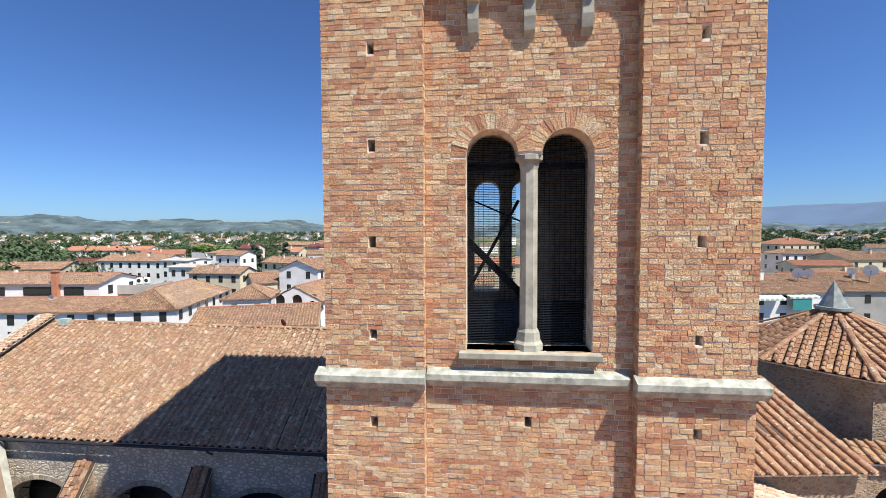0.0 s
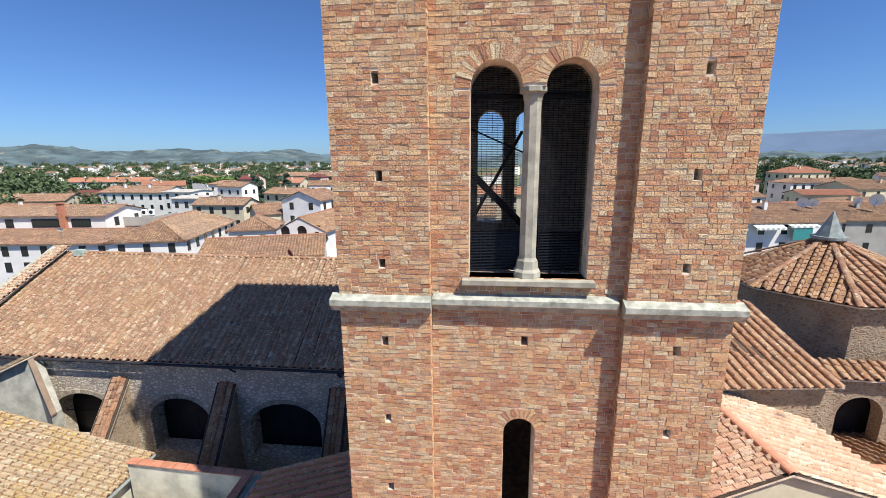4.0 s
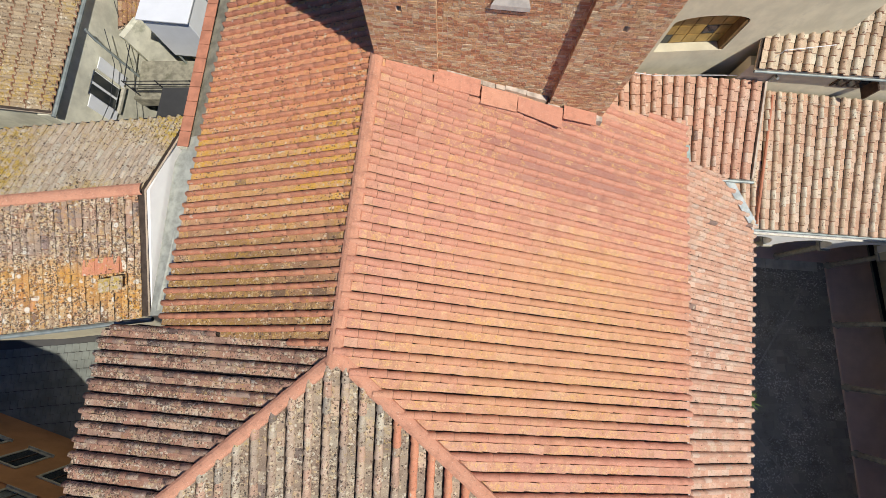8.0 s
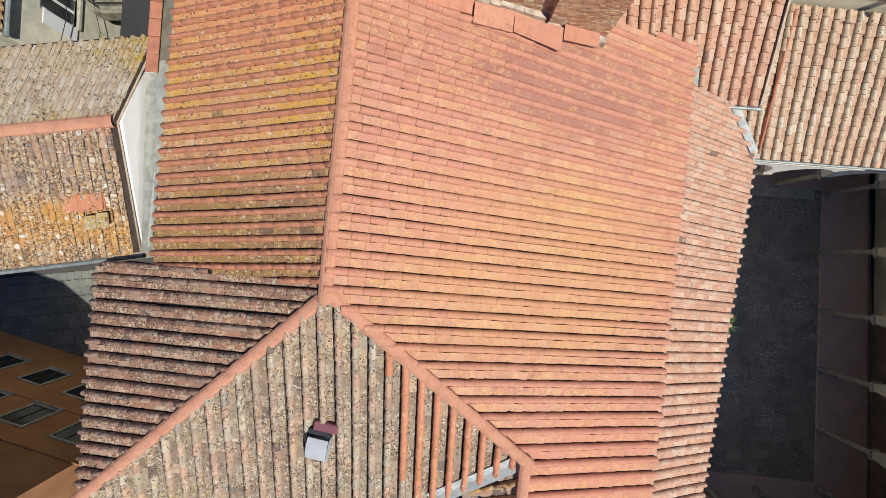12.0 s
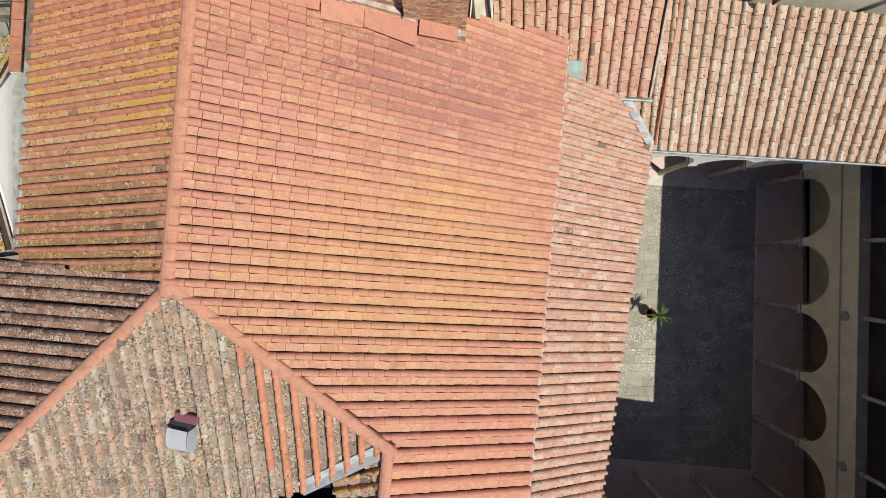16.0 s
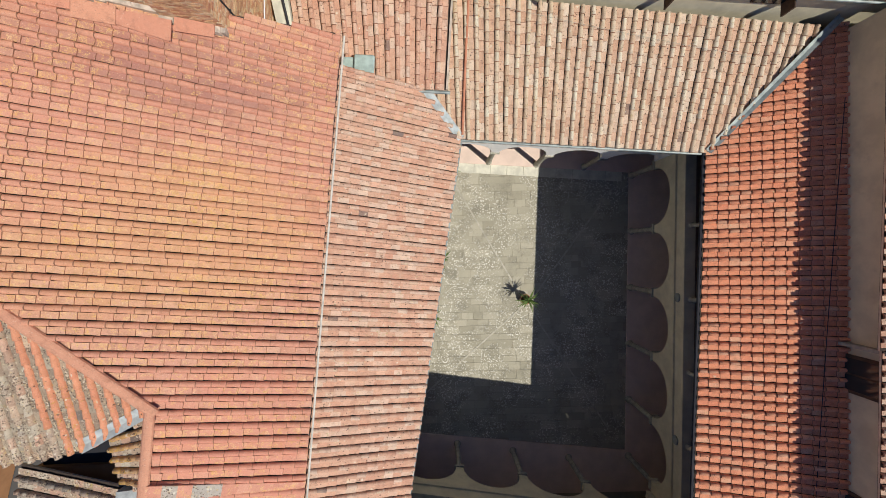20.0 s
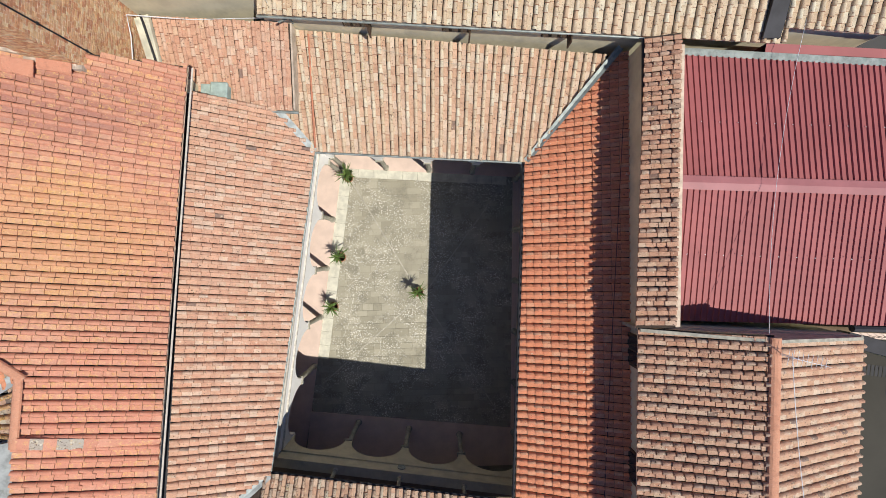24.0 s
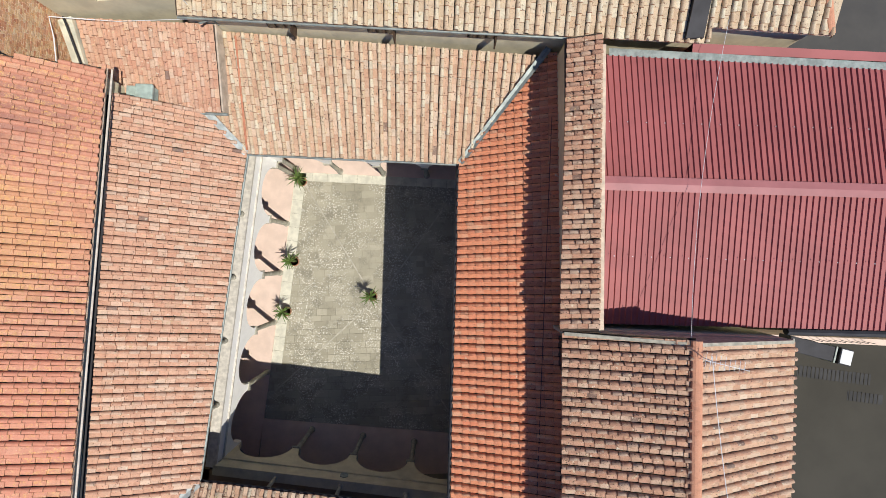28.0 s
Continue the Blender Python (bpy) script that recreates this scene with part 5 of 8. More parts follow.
for x in (-17.0, -11.1, -5.2):
    y = 20.45 - 0.1065 * (x + 26.5)
    mesh_ob("buttress", [(x - 0.4, y, 8), (x + 0.4, y, 8), (x + 0.4, y - 2.6, 8), (x - 0.4, y - 2.6, 8), (x - 0.4, y, 15.0), (x + 0.4, y, 15.0), (x + 0.4, y - 2.6, 12.0), (x - 0.4, y - 2.6, 12.0)],
            [(0, 3, 7, 4), (1, 5, 6, 2), (2, 6, 7, 3), (4, 7, 6, 5)], M_RUBBLE, NAVE)
    roof("buttress_roof", ((x - 0.5, y, 15.1), (x + 0.5, y, 15.1)), ((x - 0.5, y - 2.7, 12.05), (x + 0.5, y - 2.7, 12.05)), "", M_ROOF_RUST, M_ROOF_RUST, pitch=0.5, seed=int(60 - x), parent=NAVE)
g = gutter("nave_gutter", (-26.5, 20.1, 16.12), (5.0, 16.75, 16.12), M_DARK, "dark iron gutter along the nave eave", down=[(-10.6, 18.35, 16.05), (-10.6, 18.85, 15.6), (-10.6, 18.85, 13.0)])
part("downpipe", tube_bm([(-5.1, 17.75, 16.05), (-5.1, 18.25, 15.6), (-5.1, 18.25, 12.0)], 0.06, 8), M_DARK, g)
part("downpipe", tube_bm([(-21.6, 19.5, 16.05), (-21.6, 20.0, 15.6), (-21.6, 20.0, 11.0)], 0.06, 8), M_DARK, g)
# the nave's gable end with its stone coping
wall("gable_wall", (-26.9, 20.0), (-29.2, 30.7), [(0, 8), (10.9, 8), (10.9, 19.7), (0, 16.4)], [], 0.5, M_RUBBLE, NAVE)
mesh_ob("gable_coping", [(x, y, z + dz) for dz in (0.0, 0.15) for x, y, z in ((-27.8, 19.8, 16.45), (-26.6, 20.0, 16.45), (-28.7, 30.8, 19.8), (-29.9, 30.7, 19.8))],
        [(0, 3, 2, 1), (4, 5, 6, 7), (0, 1, 5, 4), (1, 2, 6, 5), (2, 3, 7, 6), (3, 0, 4, 7)], M_STONE, NAVE, "mossy grey stone coping slabs")
roof("coping_tiles", ((-29.5, 30.8, 20.02), (-27.4, 19.9, 16.68)), ((-28.6, 30.8, 19.98), (-26.6, 19.9, 16.64)), "", M_ROOF_OLD, M_ROOF_OLD, pitch=0.42, seed=23, parent=NAVE)
box("vent_box", -27.7, -27.1, 29.8, 30.3, 19.3, 19.75, M_COPPER, NAVE)
BUTT = thing("west_wing_wall", "grey rendered gable end with a tiled top beside the nave", "wall", kind="structure")
WING = [(-26.0, 19.2, 14.05), (-21.4, 19.3, 16.2), (-20.0, 18.4, 13.55)]
wv = [(x, y + dy, z) for dy in (0.0, 0.6) for x, y, z in [(-26.0, 19.2, 8.0)] + WING + [(-20.0, 18.4, 8.0)]]
mesh_ob("wall_body", wv, [(0, 4, 3, 2, 1), (5, 6, 7, 8, 9), (1, 2, 7, 6), (2, 3, 8, 7), (3, 4, 9, 8), (0, 1, 6, 5)], plain("grey_render", (0.50, 0.49, 0.42), 0.95, scale=1.3, spread=0.4, stain=(0.22, 0.23, 0.17), stain_amount=0.7), BUTT)
wc = [(x, y + dy, z + dz) for dz in (0.004, 0.11) for x, y, z, dy in ((-21.45, 19.3, 16.2, -0.06), (-21.45, 19.3, 16.2, 0.26), (-19.95, 18.4, 13.5, 0.26), (-19.95, 18.4, 13.5, -0.06))]
mesh_ob("rake_coping", wc, [(0, 1, 2, 3), (4, 7, 6, 5), (0, 3, 7, 4), (2, 1, 5, 6), (3, 2, 6, 7), (1, 0, 4, 5)], M_WALKWALL, BUTT, "brown stone coping down the rake")
roof("wing_tiles", ((-21.4, 19.9, 16.36), (-21.4, 18.95, 16.36)), ((-26.1, 19.9, 14.2), (-26.1, 18.95, 14.2)), "", M_ROOF_BUFF, M_ROOF_BUFF, pitch=0.42, seed=27, parent=BUTT)

# ---- yard west of the church ----
l1 = roof("yard_roof_north", ((-24.0, 16.4, 16.6), (-24.0, 6.8, 16.6)), ((-12.9, 15.7, 13.5), (-13.4, 6.9, 13.5)), "ochre lichened clay tile roof over the yard", M_ROOF_BUFF, M_ROOF_BUFF, pitch=0.30, course=0.43, stagger=0.0, jitter=0.003, flare=2.2, near=(-15, 11), singles=40, seed=24)
gutter("yard_gutter", (-12.85, 15.6, 13.42), (-13.35, 6.8, 13.42), M_LEAD, "grey metal gutter at the yard eave")
YARD = thing("yard_walls", "patched cream plaster walls round the small yard", "wall", kind="structure")
wins_y = [rect_hole(1.55, 2.6, 10.85, 12.2)]
wall("east_wall", (-13.6, 6.9), (-13.1, 15.6), (4.0, 13.35), wins_y, 0.4, M_OLDPLASTER, YARD)
wall("south_gable", (-24.0, 7.1), (-13.6, 7.1), [(0, 4), (10.4, 4), (10.4, 13.3), (0, 16.4)], [], 0.4, M_OLDPLASTER, YARD)
wall("north_wall", (-12.9, 14.2), (-7.0, 13.3), (8.0, 14.2), [], 0.3, M_OLDPLASTER, YARD)
wall("parapet", (-7.45, 13.3), (-8.1, 5.2), (6.0, 14.42), [], -0.22, M_OLDPLASTER, YARD)
for (x0, y0), (x1, y1), z in (((-12.9, 14.3), (-7.2, 13.42), 14.2), ((-7.5, 13.3), (-8.12, 5.2), 14.45)):
    ln = math.hypot(x1 - x0, y1 - y0)
    k = int(ln / 0.5)
    ang = math.degrees(math.atan2(y1 - y0, x1 - x0))
    for i in range(k):
        f = (i + 0.5) / k
        ob = part("coping_tile", box_bm(-0.245, 0.245, -0.17, 0.17, 0, 0.05, 0.012), M_TERRACE, YARD)
        ob.matrix_basis = pose(x0 + (x1 - x0) * f, y0 + (y1 - y0) * f, z + 0.003, 0, 0, ang)
mesh_ob("mossy_verge", [(-7.3, 13.2, 14.40), (-6.7, 13.2, 14.54), (-7.45, 5.6, 14.50), (-8.05, 5.6, 14.3)], [(0, 3, 2, 1)], M_MOSS, YARD, "mossy mortar along the parapet")
mesh_ob("lead_gutter", [(-8.05, 5.6, 14.3), (-7.45, 5.6, 14.48), (-7.5, 4.8, 14.46), (-8.48, 4.8, 14.2), (-8.76, 0.1, 14.0), (-7.85, 0.1, 14.36)], [(0, 3, 2, 1), (3, 4, 5, 2)], M_GUTTER, YARD, "weathered grey-green lead gutter")
prism("yard_floor", [(-13.6, 5.0), (-8.4, 5.0), (-7.8, 15.6), (-13.2, 15.6)], 7.4, 7.6, M_ASPHALT, YARD)
prism("flat_roof", [(-11.3, 6.2), (-8.3, 6.2), (-8.0, 9.0), (-11.1, 9.0)], 7.6, 11.7, M_ASPHALT, YARD, "dark bitumen flat roof with a round vent")
prism("balcony", [(-12.9, 9.2), (-8.7, 9.2), (-8.7, 10.9), (-12.9, 10.9)], 10.4, 10.7, M_MOSS, YARD, "mossy concrete balcony slab")
box("balcony_kerb", -12.9, -8.7, 9.05, 9.2, 10.3, 10.82, M_MOSS, YARD, "crumbling concrete edge beam", bevel=0.02)
for z in (10.98, 11.22, 11.46, 11.68):
    part("balcony_rail", tube_bm([(-12.75, 9.3, z), (-8.8, 9.3, z)], 0.02, 6), M_DARK, YARD)
for x in (-12.75, -11.45, -10.1, -8.8):
    part("rail_post", tube_bm([(x, 9.3, 10.7), (x, 9.3, 11.72)], 0.024, 6), M_DARK, YARD)
for y0, y1 in ((9.3, 10.8), (10.8, 12.1)):
    part("side_rail", tube_bm([(-12.75, y0, 11.6), (-12.75, y1, 11.6)], 0.02, 6), M_DARK, YARD)
part("roof_vent", tube_bm([(-9.3, 6.8, 11.7), (-9.3, 6.8, 11.98), (-9.3, 6.8, 11.99), (-9.3, 6.8, 12.08)], [0.13, 0.13, 0.2, 0.17], 14), M_WHITEMETAL, YARD, "pale pipe vent with a cap")
part("downpipe", tube_bm([(-12.98, 10.3, 13.3), (-12.95, 10.2, 12.9), (-12.95, 10.2, 8.0)], 0.045, 8), M_LEAD, YARD)
part("wall_wire", tube_bm([(-13.12, 7.3, 11.9), (-13.06, 8.4, 11.7), (-13.0, 9.9, 11.85), (-12.95, 10.9, 12.6)], 0.014, 6), M_DARK, YARD)
part("wall_wire", tube_bm([(-13.12, 7.3, 10.4), (-13.05, 8.6, 10.3), (-12.98, 10.2, 10.9), (-12.9, 12.6, 12.7)], 0.012, 6), M_DARK, YARD)
wall("stair_wall", (-12.6, 10.9), (-11.6, 12.7), (7.6, 12.1), [], 0.25, M_OLDPLASTER, YARD)
roof("lean_to_roof", ((-13.0, 14.0, 12.6), (-11.3, 14.0, 12.6)), ((-13.0, 11.4, 12.0), (-11.4, 12.6, 12.0)), "", M_ROOF_RUST, M_ROOF_RUST, pitch=0.4, seed=25, parent=YARD)
W1 = thing("window_1", "white framed window with open shutters in the yard wall", "window", kind="structure", at=(-13.45, 9.0, 11.5), turn=86.5)
box("window_frame", -0.5, 0.5, 0.1, 0.16, -0.65, 0.65, M_WHITEMETAL, W1)
for i in (-0.25, 0.25):
    box("pane", i - 0.19, i + 0.19, 0.07, 0.1, -0.58, 0.58, M_GLASS, W1)
box("window_sill", -0.6, 0.6, -0.1, 0.2, -0.75, -0.65, M_STONE, W1)
for i in (-0.8, 0.8):
    box("shutter", i - 0.25, i + 0.25, -0.06, -0.02, -0.65, 0.65, M_WHITEMETAL, W1, "white louvred shutter")

AC = thing("air_conditioner", "large white rooftop cooling unit with a round fan grille", "air conditioner", at=(-10.08, 11.92, 11.3), turn=-6.0)
box("cabinet", -0.88, 0.88, -1.28, 1.30, 0.0, 2.02, M_WHITEMETAL, AC, bevel=0.02)
box("top_panel", -0.97, 0.95, -1.38, 0.25, 2.02, 2.09, M_WHITEMETAL, AC, bevel=0.015)
part("fan_ring", tube_bm([(0.1, 0.75, 2.02), (0.1, 0.75, 2.09)], 0.42, 24, caps=False), M_WHITEMETAL, AC)
part("fan_well", tube_bm([(0.1, 0.75, 2.022), (0.1, 0.75, 2.03)], 0.40, 24), M_ZINC, AC)
for i in range(5):
    a = 2 * math.pi * i / 5
    c1, s1 = math.cos(a), math.sin(a)
    mesh_ob("fan_blade", [(0.1 + 0.07 * c1, 0.75 + 0.07 * s1, 2.07), (0.1 + 0.36 * math.cos(a - 0.3), 0.75 + 0.36 * math.sin(a - 0.3), 2.07), (0.1 + 0.36 * math.cos(a + 0.3), 0.75 + 0.36 * math.sin(a + 0.3), 2.05)], [(0, 1, 2)], M_DARK, AC)
box("door_seam", 0.878, 0.886, 0.23, 0.27, 0.1, 1.95, M_DARK, AC)
for x in (-0.8, 0.8):
    for y in (-1.2, 1.2):
        part("leg", tube_bm([(x, y, -0.6), (x, y, 0.0)], 0.04, 6), M_LEAD, AC)

# ---- low house west of the church ----
HW = thing("west_house", "low house with lichened tile roof and white gable", "house", kind="structure")
l2n = roof("west_house_roof_north", ((-24.0, 2.3, 15.0), (-8.75, 3.65, 14.95)), ((-24.0, 5.2, 14.10), (-8.3, 6.4, 14.05)), "ochre lichened tile roof slope of the low house", M_ROOF_PALE, M_ROOF_PALE, pitch=0.30, course=0.42, stagger=0.05, flare=1.4, near=(-11, 5), singles=70, seed=26)
roof("west_house_roof_south", ((-8.75, 3.65, 14.95), (-24.0, 2.3, 15.0)), ((-8.85, 0.1, 13.95), (-24.0, -1.6, 13.95)), "old tile roof slope thick with orange and grey lichen", M_ROOF_LOW, M_ROOF_LOW, pitch=0.40, gap=2.6, pan=0.80, near=(-11, 1.5), singles=90, seed=27)
ridge_line(l2n, (-8.75, 3.65, 15.0), (-24.0, 2.3, 15.05), M_RIDGE, r=0.16, step=0.6)
wall("gable_wall", (-8.85, 0.3), (-8.55, 6.0), [(0, 0), (5.7, 0), (5.7, 14.0), (3.4, 14.82), (0, 13.8)], [], 0.3, M_WHITE, HW)
prism("body", [(-24.0, -0.8), (-9.2, 0.75), (-8.9, 5.9), (-24.0, 4.7)], 0, 13.7, M_PLASTER, HW)
gutter("house_gutter_south", (-24.0, -1.75, 13.88), (-8.75, 0.0, 13.88), M_LEAD, "light grey metal gutter of the low house")
gutter("house_gutter_north", (-24.0, 5.3, 13.98), (-8.05, 6.5, 13.98), M_DARK, "dark metal gutter of the low house", r=0.06)
gutter("west_eave_gutter", (-7.0, 13.0, 14.44), (-8.42, 0.25, 14.18), M_GUTTER, "mossy grey gutter along the church west eave", r=0.06)
CH = thing("roof_chimney", "low clay chimney block with a slab lid on the lichened roof", "chimney", at=(-10.0, 1.72, 14.25), turn=5)
box("stack", -0.52, 0.5, -0.42, 0.12, -0.15, 0.22, M_CAP_WEST, CH, bevel=0.02)
for i in range(3):
    box("lid_tile", -0.55 + 0.36 * i, -0.21 + 0.36 * i, -0.46, 0.02, 0.225 + 0.01 * i, 0.27 + 0.01 * i, M_CAP_WEST, CH, bevel=0.01)
# solid black block in place of the shaded chimney opening
box("mouth", -0.5, 0.48, 0.12, 0.26, -0.15, 0.12, M_DARK, CH, "black block for the shade in the open mouth")
box("stay", -0.2, 0.9, 0.17, 0.21, 0.14, 0.18, M_LEAD, CH)
for x, y in ((-0.3, 0.62), (0.45, -0.75), (0.12, -0.8)):
    box("loose_tile", x - 0.16, x + 0.16, y - 0.2, y + 0.2, 0.02 - 0.27 * y, 0.08 - 0.27 * y, M_ROOF_PALE, CH, "grey replacement tile", 0.01)

# ---- ochre house across the dark lane ----
OCH = thing("ochre_house", "tall ochre plastered house with shuttered windows in shade", "house", kind="structure")
wall("north_wall", (-29.1 + 14 * 0.949, -4.4 - 14 * 0.316 - 0.2), (-29.1 - 12 * 0.949, -4.4 + 12 * 0.316 - 0.2), (-0.3, 17.0), [], 0.4, M_ORANGE, OCH)
wall("east_wall", (-29.1 + 14 * 0.949 - 4.0, -24.0), (-29.1 + 14 * 0.949, -4.4 - 14 * 0.316 - 0.2), (-0.3, 17.0), [], 0.4, M_ORANGE, OCH)


def facade_window(owner, origin, turn, u, z, w, h, frame_mat, wall_v=0.0, shutters=False):
    """A framed window on a facade: stone surround, recessed dark pane, glazing bar and sill."""
    holder = new("window")
    holder.parent = owner
    holder.matrix_basis = pose(*origin, 0, 0, turn) @ pose(u, wall_v, z)
    bm = bmesh.new()
    t = 0.12
    for q in ((-w / 2 - t, w / 2 + t, h / 2, h / 2 + t), (-w / 2 - t, w / 2 + t, -h / 2 - t, -h / 2), (-w / 2 - t, -w / 2, -h / 2, h / 2), (w / 2, w / 2 + t, -h / 2, h / 2)):
        box_bm(q[0], q[1], -0.06, 0.02, q[2], q[3], bm=bm)
    part("frame", bm, frame_mat, holder)
    part("pane", box_bm(-w / 2, w / 2, -0.02, 0.01, -h / 2, h / 2), M_GLASS, holder)
    part("glazing_bar", box_bm(-0.03, 0.03, -0.045, -0.015, -h / 2, h / 2), M_WOOD, holder)
    part("sill", box_bm(-w / 2 - 0.2, w / 2 + 0.2, -0.14, 0.0, -h / 2 - t - 0.06, -h / 2 - t), frame_mat, holder)
    return holder


# ---- gabled house right of the tower ----
GB = thing("gabled_house", "cream plastered gable with a shuttered arched window", "house", kind="structure")
gw = [arch_hole(2.35, 4.95, 12.55, 13.98, rise=0.32)]
wall("south_gable", (5.4, 9.75), (14.4, 10.1), [(0, 9.0), (9.0, 9.0), (9.0, 15.45), (4.6, 17.05), (0, 15.4)], gw, 0.45, M_PLASTER, GB)
roof("gabled_roof_east", ((10.1, 18.0, 17.2), (10.0, 9.78, 17.2)), ((14.95, 18.0, 15.5), (14.75, 9.98, 15.5)), "pale clay tile roof slope of the gabled house", M_ROOF_CLOISTER, M_ROOF_NORTH, pitch=0.36, near=(12, 12), singles=50, seed=31)
gr = roof("gabled_roof_west", ((10.0, 9.78, 17.2), (10.1, 18.0, 17.2)), ((5.2, 9.62, 15.5), (5.0, 18.0, 15.5)), "pink clay tile roof slope of the gabled house", M_ROOF_CLOISTER, M_ROOF_STRIP, pitch=0.36, near=(8.5, 10), singles=60, seed=32)
ridge_line(gr, (10.0, 9.72, 17.22), (10.1, 18.0, 17.22), M_RIDGE, r=0.15)
prism("body", [(5.6, 10.4), (14.2, 10.6), (14.4, 18.0), (5.6, 18.0)], 8.0, 15.3, M_PLASTER, GB)
SH = thing("window_2", "arched window of amber panes in a dark wooden frame", "window", kind="structure", at=(9.05, 10.0, 13.3), turn=2.2)
box("window_frame", -1.28, 1.28, 0.26, 0.34, -0.75, 1.02, M_WOOD, SH)
for i in range(5):
    for k in range(4):
        box("pane", -1.2 + i * 0.485, -0.75 + i * 0.485, 0.235, 0.262, -0.7 + k * 0.43, -0.31 + k * 0.43, M_AMBER if (2 * i + k) % 7 else M_GLASS, SH)
box("jamb_board", 1.16, 1.27, -0.08, 0.3, -0.75, 0.74, M_BROWN, SH)
box("window_sill", -1.36, 1.36, -0.08, 0.3, -0.86, -0.76, M_PLASTER, SH)

# ---- choir drum, transept roofs ----
DR = thing("choir_drum", "octagonal stone drum under a fan of clay tiles and a lead spirelet", "drum", kind="structure")
DC, DRAD = (21.2, 21.6), 5.2
oct_pts = [(DC[0] + DRAD * math.cos(math.pi * (2 * k + 1) / 8 - 0.1), DC[1] + DRAD * math.sin(math.pi * (2 * k + 1) / 8 - 0.1)) for k in range(8)]
prism("drum_wall", [(DC[0] + (x - DC[0]) * 0.93, DC[1] + (y - DC[1]) * 0.93) for x, y in oct_pts], 8.0, 19.4, M_RUBBLE, DR)
for k in range(8):
    a, b = oct_pts[k], oct_pts[(k + 1) % 8]
    roof("drum_roof", ((DC[0] + 0.5 * (a[0] - b[0]), DC[1] + 0.5 * (a[1] - b[1]), 21.85), (DC[0] + 0.5 * (b[0] - a[0]), DC[1] + 0.5 * (b[1] - a[1]), 21.85)), ((*a, 19.5), (*b, 19.5)),
         "", M_ROOF_RUST, M_ROOF_RUST, pitch=0.42, seed=40 + k, keep=[(DC[0], DC[1]), a, b], parent=DR) if math.sin(math.pi * (2 * k + 2) / 8 - 0.1) < 0.75 else None
    ridge_line(DR, (DC[0], DC[1], 21.9), (*a, 19.6), M_ROOF_RUST, r=0.13)
bm = bmesh.new()
base = [bm.verts.new((DC[0] + 0.62 * math.cos(math.pi * k / 4), DC[1] + 0.62 * math.sin(math.pi * k / 4), 21.9)) for k in range(8)]
tip = bm.verts.new((DC[0], DC[1], 23.3))
for k in range(8):
    bm.faces.new((base[k], base[(k + 1) % 8], tip))
part("spirelet", bm, M_LEAD, DR, "pointed grey lead spirelet")
part("spirelet_base", tube_bm([(DC[0], DC[1], 21.75), (DC[0], DC[1], 21.91)], 0.8, 16), M_LEAD, DR)
roof("transept_roof", ((9.0, 17.5, 20.2), (14.2, 17.5, 19.6)), ((11.0, 14.3, 17.2), (16.0, 14.3, 17.2)), "rust brown clay tile transept roof", M_ROOF_RUST, M_ROOF_RUST, pitch=0.42, near=(13.5, 15), singles=60, seed=51,
     keep=[(7.5, 17.5), (14.2, 17.5), (15.9, 14.3), (9.5, 14.3)])
TR = thing("transept_walls", "rubble stone transept with an arched recess", "church", kind="structure")
wall("transept_wall", (10.0, 14.7), (15.9, 14.7), (8.0, 17.1), [], 0.5, M_RUBBLE, TR)
wall("aisle_wall", (14.5, 16.2), (28.0, 14.6), (8.0, 16.65), [arch_hole(2.95, 4.85, 13.0, 14.85)], 0.6, M_RUBBLE, TR)
# black sheet added for the deep shade inside the arched recess
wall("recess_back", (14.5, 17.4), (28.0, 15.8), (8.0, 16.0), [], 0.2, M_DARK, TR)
roof("aisle_roof", ((15.9, 16.9, 17.1), (28.0, 15.5, 17.1)), ((15.6, 15.85, 16.75), (28.0, 14.25, 16.75)), "rust brown clay tile strip above the arched recess", M_ROOF_RUST, M_ROOF_RUST, pitch=0.42, seed=52)

for a, z in ((7.2, 3.0), (9.75, 3.0), (12.3, 3.0), (4.65, 3.0), (7.2, 6.35), (9.8, 6.35), (4.6, 6.35), (12.4, 6.35), (1.9, 6.35)):
    facade_window(OCH, (-29.1, -4.6, 0), 180 - 18.42, -a, z, 1.15, 1.7, M_STONE)
for z in (5.15, 8.3):
    b = box("string_course", -16, 14, -0.06, 0.0, z - 0.07, z + 0.07, M_ORANGE, OCH)
    b.matrix_basis = pose(-29.1, -4.6, 0, 0, 0, 180 - 18.42)

# ---- town and hills ----
M_TOWNROOF = clay("town_roof_tile", [(0.25, 0.115, 0.065), (0.34, 0.165, 0.095), (0.29, 0.135, 0.078), (0.36, 0.20, 0.125)], YELLOW, 0.3, soot_amount=0.75, crust=0.05, zone_scale=0.08, pale=0.42)
M_TOWNROOF2 = clay("town_roof_red", [(0.36, 0.135, 0.08), (0.44, 0.18, 0.10)], soot_amount=0.3)
M_CREAM = plain("town_cream", (0.66, 0.58, 0.42), 0.9, scale=0.3, spread=0.15)
M_OFFWHITE = plain("town_white", (0.84, 0.82, 0.77), 0.9, scale=0.3, spread=0.1)
M_GREY = plain("town_grey", (0.42, 0.40, 0.36), 0.9, scale=0.3, spread=0.15)
M_MAROON = plain("maroon_roof", (0.16, 0.05, 0.045), 0.8, scale=0.5, spread=0.3)
M_TEAL = plain("teal_awning", (0.05, 0.28, 0.27), 0.8, spread=0.1)
M_LEAF = plain("foliage", (0.085, 0.125, 0.055), 0.8, scale=0.4, spread=0.3, bump=0)
